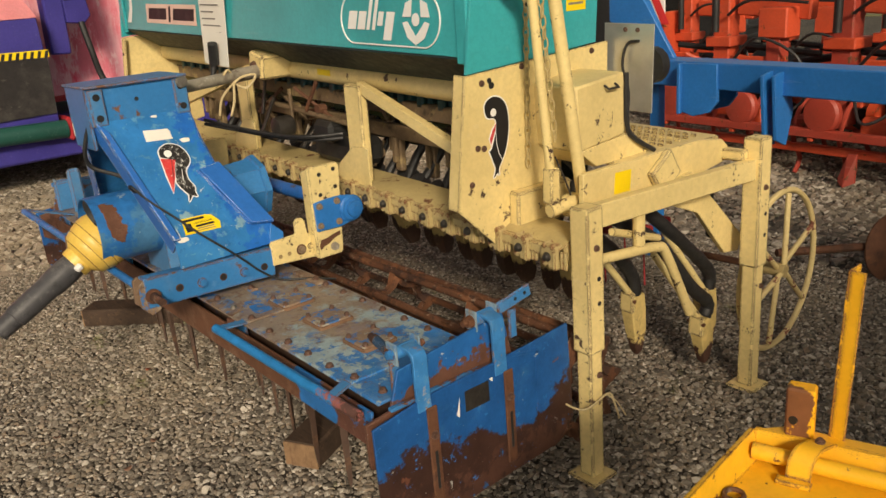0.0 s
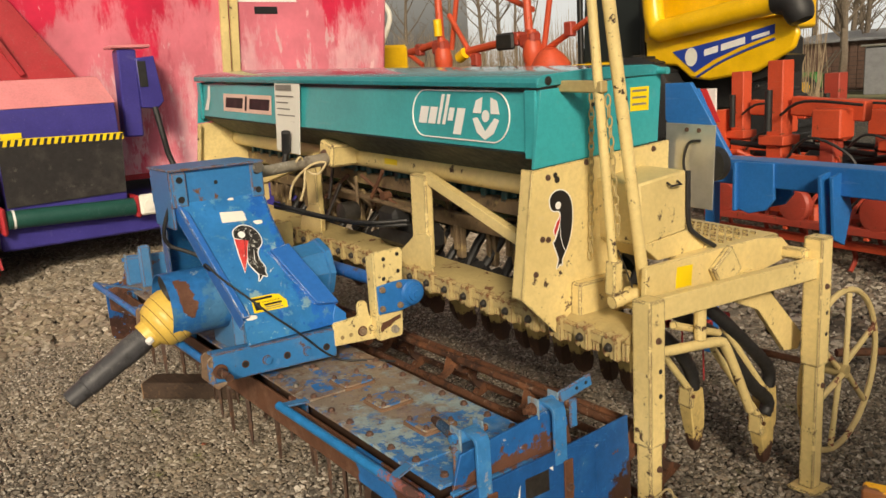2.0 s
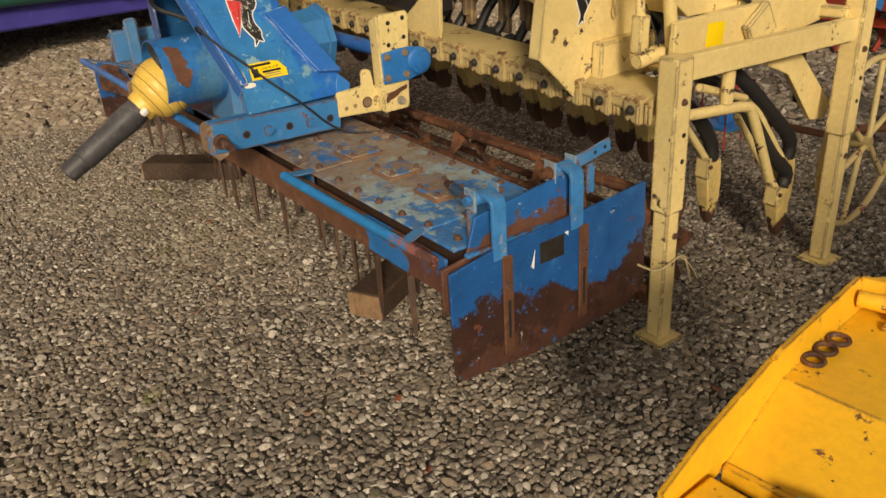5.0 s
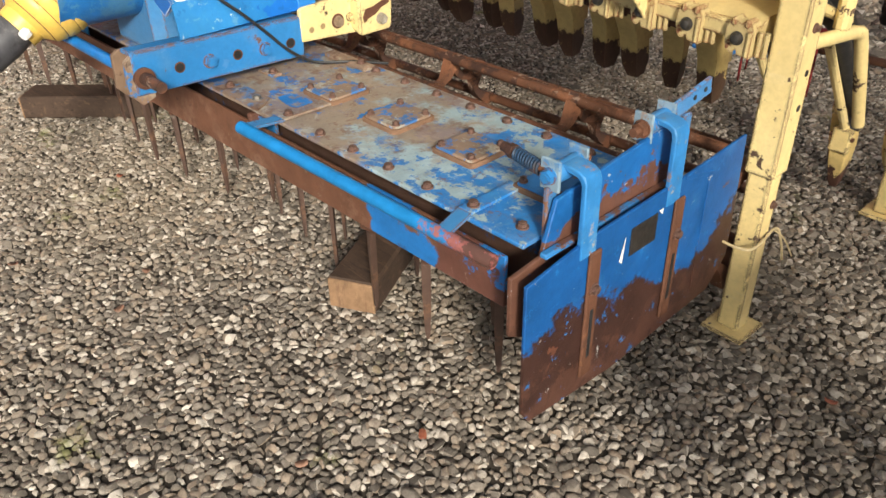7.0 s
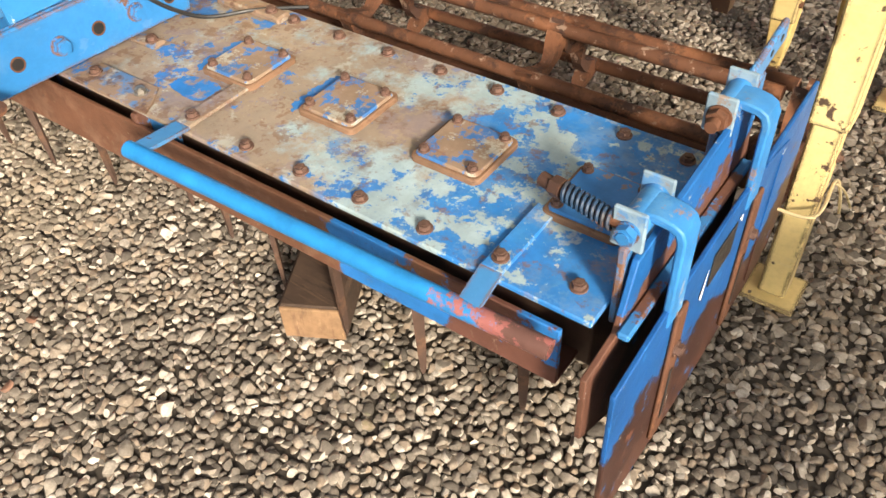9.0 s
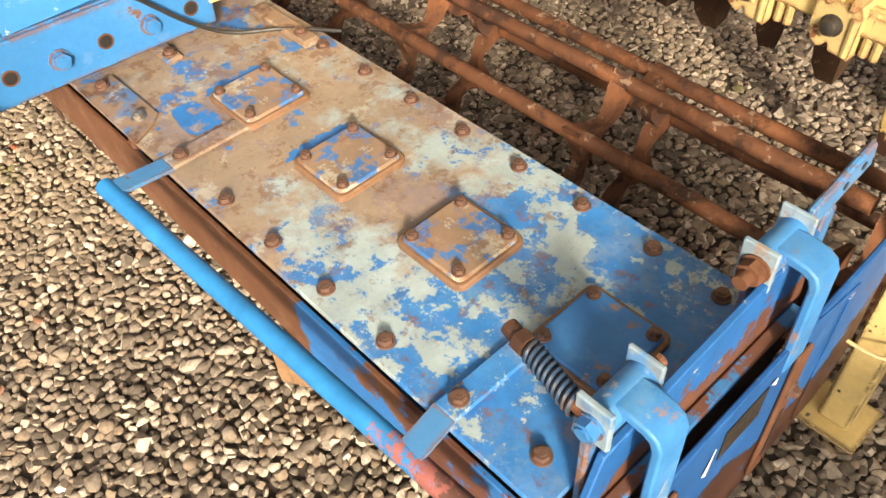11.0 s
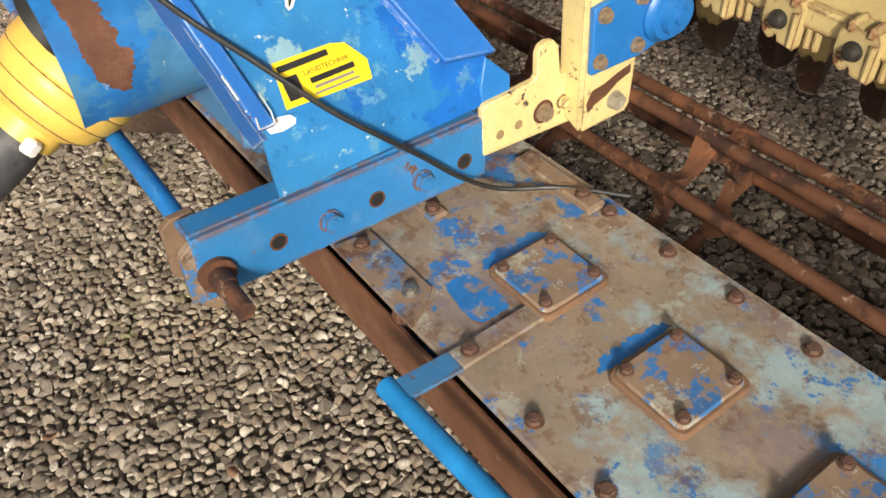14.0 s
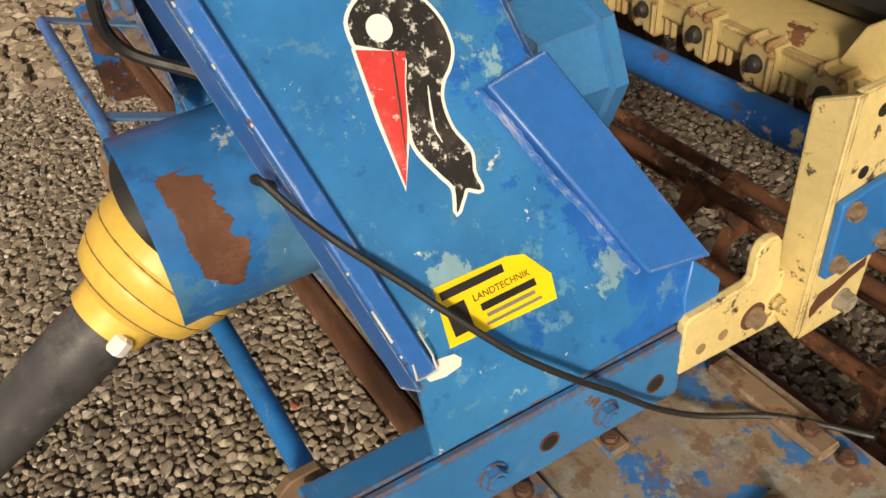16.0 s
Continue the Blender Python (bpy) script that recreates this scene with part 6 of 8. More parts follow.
# land wheel at the near rear end
wheel = thing("land_wheel", (-0.71, 3.94, 0.01), "cream spoked steel land wheel with rusty patches", "wheel")
WC = Vector((-0.71, 3.94, 0.350))
turn_w = pose(0, 0, 0, 0, 0, 4).to_3x3()
rim = [WC + turn_w @ Vector((0, 0.332 * math.cos(a), 0.332 * math.sin(a))) for a in [2 * math.pi * i / 48 for i in range(48)]]
part("rim", Shape().pipe(rim, 0.0125, 8, True), wheel_m, wheel)
for k in range(6):
    a = radians(20 + 60 * k)
    part("spoke", Shape().cyl(WC + turn_w @ Vector((0.02 * (k % 2), 0.02 * math.cos(a), 0.02 * math.sin(a))), WC + turn_w @ Vector((0, 0.318 * math.cos(a), 0.318 * math.sin(a))), 0.0115, 10), wheel_m, wheel)
part("hub", Shape().cyl(WC - turn_w @ Vector((0.06, 0, 0)), WC + turn_w @ Vector((0.03, 0, 0)), 0.028, 16), cream_dirty, wheel)
part("axle", Shape().cyl(WC - turn_w @ Vector((0.40, 0, 0)), WC, 0.015, 12), rust, wheel)
# swinging drive arm from the foot board to the wheel
part("drive_arm", Shape().prism([(-0.72, 3.19, 0.90), (-0.72, 3.30, 0.91), (-0.72, 3.655, 0.585), (-0.72, 3.63, 0.53), (-0.72, 3.54, 0.545), (-0.72, 3.349, 0.749), (-0.72, 3.227, 0.80)], (0.02, 0, 0)), cream_paint, drill, "", 0.002)
part("bellows_hose", Shape().pipe(smooth_line([(-0.75, 3.30, 0.90), (-0.74, 3.45, 0.80), (-0.73, 3.50, 0.62)], 10), [0.022 + 0.004 * (k % 2) for k in range(21)], 10), black_rubber, drill)
clip_red = plain("dusty_red_plastic", (0.32, 0.03, 0.035), 0.6, 0, 0.4, 30, 0.1)
for x, y, z in ((-0.82, 3.20, 0.70), (-0.90, 3.42, 0.66), (-1.0, 3.2, 0.66), (-0.95, 3.62, 0.50), (-1.1, 3.45, 0.6)):
    part("red_clip", Shape().cyl((x - 0.02, y, z), (x + 0.03, y, z + 0.005), 0.018, 12, hole=0.010), clip_red, drill)
    part("clip_rod", Shape().cyl((x, y, z), (x, y + 0.02, z - 0.22), 0.0035, 6), clip_red, drill)


# ---- yellow implement tray beside the camera's way ----
tray = thing("yellow_implement", (0.5, 2.0, 0.0), "yellow steel implement tray with raised rim and upright post", "implement")


def sheet(pts, thick):
    """A flat sheet of the given corners, thickened downwards."""
    return Shape().prism(pts, (0, 0, -thick))


part("floor_sheet", sheet([(0.175, 2.228, 0.680), (0.206, 1.930, 0.680), (0.52, 1.957, 0.680), (0.52, 2.333, 0.680)], 0.010), yellow_paint, tray)
part("sloped_sheet", sheet([(0.206, 1.930, 0.680), (0.226, 1.762, 0.606), (0.52, 1.80, 0.606), (0.52, 1.957, 0.680)], 0.010), yellow_paint, tray)
lip_top = [(0.160, 2.236, 0.732), (0.2065, 1.908, 0.734), (0.222, 1.714, 0.682), (0.232, 1.612, 0.642)]
lip_foot = [(0.178, 2.226, 0.678), (0.209, 1.928, 0.678), (0.228, 1.758, 0.602), (0.238, 1.625, 0.560)]
lip = Shape()
for (a, b) in zip(lip_top, lip_foot):
    out = Vector((-0.010, 0, 0))
    lip.v += [tuple(Vector(a)), tuple(Vector(b)), tuple(Vector(b) + out), tuple(Vector(a) + out + Vector((0, 0, -0.002)))]
for i in range(3):
    lip.f += [(4 * i + j, 4 * i + (j + 1) % 4, 4 * i + 4 + (j + 1) % 4, 4 * i + 4 + j) for j in range(4)]
lip.f += [(3, 2, 1, 0), (12, 13, 14, 15)]
part("tray_rim", lip, yellow_paint, tray, "flared yellow rim with chipped edge")
part("tray_rim", Shape().prism([(0.160, 2.236, 0.732), (0.174, 2.226, 0.676), (0.52, 2.330, 0.676), (0.52, 2.345, 0.732)], (-0.003, 0.010, 0.0)).prism([(0.160, 2.236, 0.732), (0.52, 2.345, 0.732), (0.52, 2.39, 0.730), (0.20, 2.29, 0.730)], (0, 0, -0.008)), yellow_paint, tray, "", 0.002)
part("edge_weld", Shape().pipe([(0.2045, 1.916, 0.737), (0.207, 1.902, 0.738), (0.209, 1.892, 0.735)], 0.006, 6), yellow_paint, tray)
part("cross_tube", Shape().cyl((0.176, 2.205, 0.706), (0.52, 2.305, 0.706), 0.016, 16), yellow_paint, tray)
clamp_line = [(0.268, 2.196, 0.688), (0.268, 2.204, 0.722), (0.270, 2.222, 0.740), (0.274, 2.246, 0.742), (0.278, 2.27, 0.738)]
strap_s = Shape()
for i, p in enumerate(smooth_line(clamp_line, 5)):
    strap_s.v += [(p.x - 0.020, p.y - 0.006, p.z), (p.x + 0.020, p.y + 0.006, p.z), (p.x + 0.020, p.y + 0.008, p.z - 0.006), (p.x - 0.020, p.y - 0.004, p.z - 0.006)]
    if i:
        a, b = 4 * (i - 1), 4 * i
        strap_s.f += [(a + j, b + j, b + (j + 1) % 4, a + (j + 1) % 4) for j in range(4)]
strap_s.f += [(0, 1, 2, 3), tuple(len(strap_s.v) - 1 - j for j in range(4))]
clamp_part = part("tube_clamp", strap_s.box(0.235, 0.295, 2.178, 2.198, 0.681, 0.690, 0.002, pose(0, 0, 0, 0, 0, 16).to_3x3()), yellow_paint, tray, "bent yellow strap over the tube")
bolts(clamp_part, hex_bolt(0.006, 0.004, 0.009), [(0.276, 2.256, 0.7425)])
spot = Shape().lathe((0, 0, 0), (0, 0, 1), [(0, 0.006), (0.001, 0.004)], 8).mesh("rust_blister", rust)
tilt_floor = math.degrees(math.atan2(0.074, 0.16))
for x, y, rr_ in ((0.236, 1.90, 1.0), (0.222, 1.912, 0.5), (0.30, 1.812, 1.0), (0.335, 1.81, 0.7), (0.325, 1.795, 1.2), (0.292, 1.80, 0.9), (0.36, 1.83, 0.5), (0.27, 1.85, 0.4), (0.33, 2.10, 0.6), (0.345, 2.095, 0.4), (0.42, 2.2, 0.7), (0.23, 2.16, 0.4)):
    z, rx = (0.6805, 0) if y > 1.94 else (0.680 - (1.935 + 0.08 * (x - 0.2) - y) * 0.455, tilt_floor)
    part("rust_blister", spot, None, tray, at=pose(x, y, z + 0.0008, rx, 0, 0) @ Matrix.Diagonal((rr_, rr_ * 0.7, 1, 1)))
for k, (x, y) in enumerate(((0.200 + 0.016, 2.002), (0.196 + 0.016, 2.043), (0.194 + 0.018, 2.084))):
    part("ring", Shape().pipe([(x + 0.0165 * math.cos(a), y + 0.0165 * math.sin(a), 0.6855 + 0.001 * k) for a in [2 * math.pi * i / 20 for i in range(20)]], 0.0048, 7, True), rust_bright, tray, "rusty ring")
stub_m = layered("rusty_yellow_paint", [((0.86, 0.43, 0.025), 0, 0, "", 0, 0, 0), ((0.2, 0.08, 0.035), 14, 0.66, "Y", 2.285, 2.265, 0.3, 0.03, 1.0), ((0.09, 0.04, 0.025), 26, 0.6, "", 0, 0, 0, 0.05, 0.8)], 0.5, 0.3)
part("post", Shape().box(0.270, 0.275, 2.303, 2.345, 0.55, 1.062, 0.0015, pose(0, 0, 0, 0, 2, 0).to_3x3()).box(0.274, 0.300, 2.303, 2.308, 0.55, 1.062, 0.0015, pose(0, 0, 0, 0, 2, 0).to_3x3()), yellow_paint, tray, "upright angle-iron post")
stub = part("stub", Shape().box(0.200, 0.250, 2.262, 2.300, 0.66, 0.828, 0.004, pose(0, 0, 0, 0, 0, 20).to_3x3()), stub_m, tray, "short rusty stub")
part("bolt_hole", Shape().cyl((0.222, 2.2565, 0.765), (0.222, 2.2615, 0.765), 0.008, 12), combine_dark, stub)
# front box with its dark slot and a hose coupling
part("slot", Shape().prism([(0.228, 1.757, 0.578), (0.236, 1.69, 0.578), (0.52, 1.73, 0.578), (0.52, 1.796, 0.578)], (0, 0, -0.004)), combine_dark, tray)
part("front_box", Shape().prism([(0.236, 1.715, 0.622), (0.240, 1.600, 0.618), (0.52, 1.62, 0.618), (0.52, 1.735, 0.622)], (0, 0, -0.12)), yellow_paint, tray, "", 0.006)
part("fold_strip", Shape().prism([(0.228, 1.766, 0.612), (0.232, 1.752, 0.612), (0.52, 1.788, 0.612), (0.52, 1.80, 0.612)], (0, 0, -0.03)), yellow_paint, tray)
coupling_m = layered("faded_green_coupling", [((0.24, 0.30, 0.17), 0, 0, "", 0, 0, 0), ((0.40, 0.40, 0.22), 14, 0.52, "", 0, 0, 0, 0.1, 0.8), ((0.10, 0.06, 0.035), 24, 0.58, "", 0, 0, 0, 0.05, 0.9)], 0.6, 0.3)
part("hose_coupling", Shape().lathe((0.352, 1.742, 0.628), (1, 0.10, 0.02), [(0, 0.012), (0.004, 0.018), (0.030, 0.021), (0.036, 0.016), (0.044, 0.023), (0.09, 0.024), (0.098, 0.018), (0.13, 0.018)], 20), coupling_m, tray, "pale green hose coupling with rust")
part("under_frame", Shape().box(0.26, 0.50, 1.985, 2.045, 0.60, 0.668, 0.006).box(0.25, 0.50, 2.20, 2.26, 0.60, 0.668, 0.006), yellow_paint, tray)
for x, y in ((0.29, 2.015), (0.47, 2.015), (0.28, 2.23), (0.47, 2.23)):
    part("tray_leg", Shape().box(x - 0.025, x + 0.025, y - 0.025, y + 0.025, 0.0, 0.61, 0.004), rust, tray)

# ---- blue plough frame behind the drill ----
plough = thing("plough_frame", (-1.2, 4.6, 0.0), "bright blue plough frame beam with bracket plates on a support leg", "plough")
part("main_beam", Shape().prism([(-1.86, 4.55, 0.975), (-1.86, 4.55, 1.105), (-1.86, 4.70, 1.105), (-1.86, 4.70, 0.975)], (2.6, -0.40, 0.0)), beam_blue, plough, "", 0.006)
part("head_plate", Shape().prism([(-2.13, 4.62, 1.50), (-1.96, 4.62, 1.50), (-1.70, 4.62, 1.10), (-1.70, 4.62, 0.96), (-1.98, 4.62, 0.96), (-2.05, 4.62, 1.2), (-2.13, 4.62, 1.3)], (0, 0.03, 0)), beam_blue, plough, "", 0.004)
part("head_plate", Shape().prism([(-2.19, 4.80, 1.46), (-2.05, 4.80, 1.46), (-1.85, 4.80, 1.10), (-1.85, 4.80, 0.96), (-2.1, 4.80, 0.96)], (0, 0.03, 0)), beam_blue, plough, "", 0.004)
for y, sh in ((4.46, 0.0), (4.66, -0.02)):
    part("bracket_plate", Shape().prism([(-1.545 + sh, y, 1.10), (-1.35 + sh, y, 1.10), (-1.345 + sh, y, 0.92), (-1.39 + sh, y, 0.865), (-1.48 + sh, y, 0.84), (-1.545 + sh, y, 0.86)], (0, 0.022, 0)), beam_blue, plough, "", 0.003)
part("bracket_spine", Shape().box(-1.565, -1.545, 4.44, 4.70, 0.85, 1.10, 0.004), beam_blue, plough)
for x0 in (-1.06, -1.005):
    part("bracket_plate", Shape().prism([(x0, 4.46, 1.09), (x0, 4.34, 1.07), (x0, 4.38, 0.78), (x0, 4.47, 0.74), (x0, 4.52, 0.9)], (0.018, 0, 0)), beam_blue, plough, "", 0.003)
part("support_leg", Shape().box(-1.86, -1.80, 4.62, 4.68, 0.02, 1.0, 0.005).box(-1.93, -1.73, 4.55, 4.75, 0.0, 0.02, 0.004), beam_blue, plough)
part("support_leg", Shape().box(0.45, 0.51, 4.30, 4.36, 0.0, 1.0, 0.005), beam_blue, plough)
part("disc", Shape().lathe((-0.70, 5.0, 0.16), (0.9, -0.3, 0.1), [(0, 0.17), (0.008, 0.17), (0.03, 0.08), (0.035, 0.02)], 28), rust, plough, "rusty disc")
part("disc_arm", Shape().cyl((-0.70, 5.0, 0.17), (-1.02, 4.50, 0.20), 0.02, 10), rust, plough)

# ---- orange cultivators behind ----
def cultivator(x, y, turn):
    """A row-crop cultivator: a heavy cross bar on uprights, with spring tines and hoses."""
    c = thing("cultivator", (0, 0, 0), "orange-red cultivator with tall uprights, tines and hydraulic hoses", "cultivator", "parked cultivators")
    part("cross_bar", Shape().box(-1.9, 1.9, -0.06, 0.06, 0.55, 0.67, 0.008), orange_paint, c)
    part("cross_bar", Shape().box(-1.9, 1.9, 0.65, 0.75, 0.45, 0.55, 0.008), orange_dark, c)
    for k, px in enumerate((-1.55, -0.52, 0.50, 1.52)):
        p = part("upright", Shape().box(px - 0.075, px + 0.075, -0.09, 0.05, 0.35, 1.58 - 0.05 * (k % 2), 0.008), orange_dark if k % 2 else orange_paint, c)
        part("collar", Shape().box(px - 0.12, px + 0.12, -0.13, 0.09, 0.9, 0.98, 0.008), orange_paint, p)
        part("side_arm", Shape().box(px + 0.12, px + 0.75, -0.05, 0.05, 1.12, 1.27, 0.01, pose(0, 0, 0, 0, 4, 0).to_3x3()), orange_paint, p)
        part("box_head", Shape().box(px + 0.42, px + 0.66, -0.20, -0.02, 0.98, 1.2, 0.01), orange_paint, p)
        part("down_post", Shape().box(px + 0.48, px + 0.60, -0.18, -0.06, 0.5, 1.0, 0.008), orange_dark, p)
        part("hose", Shape().pipe(smooth_line([(px + 0.1, -0.14, 1.15), (px + 0.35, -0.2, 1.26), (px + 0.8, -0.16, 1.23)], 5), 0.012, 6), black_rubber, p)
        part("hose", Shape().pipe(smooth_line([(px + 0.2, -0.2, 0.8), (px + 0.45, -0.26, 0.99), (px + 0.75, -0.2, 0.86), (px + 0.85, -0.18, 0.6)], 5), 0.012, 6), black_rubber, p)
        part("cylinder", Shape().cyl((px + 0.0, -0.16, 1.02), (px, -0.16, 1.35), 0.03, 12), combine_dark, p)
        part("clutter", Shape().box(px + 0.12, px + 0.5, -0.05, 0.3, 0.66, 0.78, 0.03, pose(0, 0, 0, 20, 10, 14).to_3x3()).cyl((px + 0.1, 0.2, 0.7), (px + 0.9, 0.25, 0.82), 0.03, 8), combine_dark, p)
    for k in range(7):
        cx_, w_ = -1.7 + 0.55 * k, random.uniform(0.2, 0.4)
        part("tool_box", Shape().box(cx_ - w_ / 2, cx_ + w_ / 2, -0.28, -0.1, 0.32, 0.46, 0.02, pose(0, 0, 0, random.uniform(-12, 12), random.uniform(-8, 8), 0).to_3x3()), orange_paint if k % 2 else orange_dark, c)
        part("stay", Shape().cyl((cx_ - 0.3, -0.2, 0.78), (cx_ + 0.25, 0.1, 0.36 + 0.1 * (k % 3)), 0.028, 8), orange_paint, c)
        part("link_bar", Shape().box(cx_ - 0.26, cx_ + 0.22, -0.16, -0.12, 0.74 + 0.05 * (k % 2), 0.79 + 0.05 * (k % 2), 0.006), orange_paint, c)
        part("spring", Shape().pipe([(cx_ + 0.3 * j / 60 - 0.1, -0.2 + 0.03 * math.cos(j * 0.7), 0.68 + 0.03 * math.sin(j * 0.7)) for j in range(61)], 0.008, 5), combine_dark, c)
    for k in range(11):
        tx = -1.8 + 0.36 * k
        t = part("tine", Shape().pipe(smooth_line([(tx, -0.05, 0.6), (tx, -0.22, 0.5), (tx, -0.30, 0.3), (tx, -0.2, 0.12), (tx, -0.26, 0.01)], 5), 0.018, 6), orange_dark, c)
        part("tine", Shape().pipe(smooth_line([(tx + 0.15, 0.7, 0.5), (tx + 0.15, 0.45, 0.42), (tx + 0.15, 0.4, 0.2), (tx + 0.15, 0.5, 0.01)], 5), 0.018, 6), orange_dark, c)
        part("tine_clamp", Shape().box(tx - 0.04, tx + 0.04, -0.12, 0.08, 0.5, 0.72, 0.01).cyl((tx + 0.1, -0.1, 0.48), (tx + 0.16, -0.1, 0.48), 0.07, 14), orange_paint, c)
    for yb, zb in ((-0.42, 0.36), (-0.30, 0.22), (0.30, 0.30)):
        part("low_bar", Shape().box(-1.95, 1.95, yb - 0.03, yb + 0.03, zb - 0.03, zb + 0.03, 0.006), orange_dark if zb > 0.3 else orange_paint, c)
    for k in range(6):
        gx_ = -1.75 + 0.66 * k
        w = part("gauge_wheel", Shape().lathe((gx_, -0.46, 0.50), (0, 1, 0), [(0, 0.06), (0.01, 0.12), (0.03, 0.135), (0.07, 0.135), (0.09, 0.12), (0.10, 0.06)], 20), orange_dark, c)
        part("wheel_fork", Shape().box(gx_ - 0.09, gx_ - 0.05, -0.44, -0.40, 0.30, 0.66, 0.006).box(gx_ - 0.09, gx_ + 0.25, -0.44, -0.40, 0.62, 0.68, 0.006), orange_paint, c)
        part("hose", Shape().pipe(smooth_line([(gx_ + 0.15, -0.3, 0.62), (gx_ + 0.28, -0.42, 0.46), (gx_ + 0.42, -0.36, 0.52), (gx_ + 0.5, -0.2, 0.7)], 5), 0.011, 6), black_rubber, c)
        part("share", Shape().prism([(gx_ + 0.2, -0.40, 0.24), (gx_ + 0.26, -0.40, 0.24), (gx_ + 0.28, -0.44, 0.05), (gx_ + 0.22, -0.48, 0.02), (gx_ + 0.16, -0.44, 0.05)], (0, 0.02, 0)), orange_dark, c)
        part("clutter", Shape().box(gx_ - 0.2, gx_ + 0.25, 0.1, 0.5, 0.36, 0.52, 0.04, pose(0, 0, 0, 12, -8, 20 * k).to_3x3()).cyl((gx_ - 0.3, 0.0, 0.9), (gx_ + 0.3, 0.1, 0.84), 0.025, 8), combine_dark, c)
    c.matrix_basis = pose(x, y, 0, 0, 0, turn)
    return c


cult = cultivator(-1.33, 6.85, -6)
copy_thing(cult, pose(-2.6, 8.3, -0.1, 0, 0, -3))
copy_thing(cult, pose(2.6, 6.4, 0, 0, 0, -6))
warn = Shape()
for k in range(2):
    warn.prism([(-4.42 + 0.19 * k, 8.0, 0.99), (-4.33 + 0.19 * k, 8.0, 0.99), (-4.50 + 0.19 * k, 8.0, 1.33), (-4.59 + 0.19 * k, 8.0, 1.33)], (0, -0.006, 0))
wb = thing("warning_board", (-4.0, 8.0, 0.9), "red and white striped warning board on the machine behind", "warning board")
part("board", Shape().box(-4.60, -4.20, 8.0, 8.02, 0.99, 1.33, 0.004), white_sticker, wb)
part("stripe", warn, red_sticker, wb)
part("bracket", Shape().box(-4.35, -4.25, 8.02, 8.4, 0.6, 1.1, 0.01).box(-4.5, -3.4, 8.02, 8.1, 0.55, 0.65, 0.01).box(-4.35, -4.25, 8.02, 8.1, 0.0, 0.6, 0.01), orange_paint, wb)

# ---- red feed mixer wagon with side discharge ----
MX = -8.0
mixer = thing("feed_mixer", (-8.6, 3.6, 0.0), "large red feed mixer wagon with violet discharge hood and steps", "feed mixer")
part("tub", Shape().prism([(MX, -1.2, 0.75), (MX, 6.35, 0.75), (MX + 0.1, 6.55, 3.3), (MX + 0.1, -1.4, 3.3)], (-2.4, 0, 0)), mixer_red, mixer, "red tub with sun-bleached patches", 0.05)
part("tub_seam", Shape().box(MX - 0.02, MX + 0.03, -1.2, 6.35, 0.74, 0.80, 0.01), step_red, mixer)
part("chassis", Shape().box(MX - 2.0, MX + 0.5, -1.0, 5.8, 0.33, 0.62, 0.03).box(MX + 0.45, MX + 0.75, 1.75, 4.6, 0.30, 0.52, 0.02), violet, mixer)
for y, yy in ((4.30, 4.24), (4.42, 4.34)):
    part("yellow_strip", Shape().prism([(MX + 0.012, yy, 0.9), (MX + 0.10, y + 0.02, 2.9), (MX + 0.10, y + 0.11, 2.9), (MX + 0.012, yy + 0.09, 0.9)], (0.03, 0, 0)), cream_paint, mixer)
part("name_bars", Shape().box(MX + 0.072, MX + 0.076, 4.45, 5.25, 2.57, 2.64, 0.001), white_sticker, mixer)
part("name_bars", Shape().box(MX + 0.07, MX + 0.074, 4.72, 5.0, 2.44, 2.52, 0.001), black_sticker, mixer)
hx = -7.2
hood = part("hood", Shape().prism([(hx, 1.84, 1.575), (hx + 0.02, 1.84, 1.25), (hx - 0.02, 1.84, 0.55), (hx - 0.75, 1.84, 0.45), (hx - 0.75, 1.84, 1.57)], (0, 1.05, 0)), violet, mixer, "violet-blue discharge hood", 0.01)
part("hood_top", Shape().prism([(hx + 0.01, 1.80, 1.572), (hx - 0.16, 1.98, 1.82), (hx - 0.7, 1.98, 1.84), (hx - 0.7, 1.80, 1.572)], (0, 0.01, 0)).prism([(hx + 0.01, 1.805, 1.572), (hx + 0.01, 2.895, 1.572), (hx - 0.16, 2.80, 1.82), (hx - 0.16, 1.98, 1.82)], (-0.02, 0, -0.008)).prism([(hx - 0.16, 2.80, 1.82), (hx - 0.16, 1.98, 1.82), (hx - 0.7, 1.98, 1.84), (hx - 0.7, 2.80, 1.84)], (0, 0, -0.01)), pink_red, hood)
part("hood_side", Shape().prism([(hx - 0.02, 1.79, 1.60), (hx + 0.03, 1.78, 1.25), (hx, 1.78, 0.60), (hx - 0.7, 1.78, 0.6), (hx - 0.7, 1.78, 1.80), (hx - 0.3, 1.78, 1.80)], (0, -0.02, 0)), pink_red, hood)
part("rubber_apron", Shape().prism([(hx + 0.03, 1.84, 1.24), (hx + 0.03, 2.90, 1.215), (hx + 0.0, 2.88, 0.72), (hx + 0.0, 1.84, 0.70)], (0.012, 0, 0)), belt_black, hood, "black rubber apron")
part("edge_tape", Shape().box(hx + 0.031, hx + 0.036, 1.83, 2.92, 1.235, 1.30, 0.001, pose(0, 0, 0, -1.2, 0, 0).to_3x3()), yellow_sticker, hood, "yellow and black hazard tape")
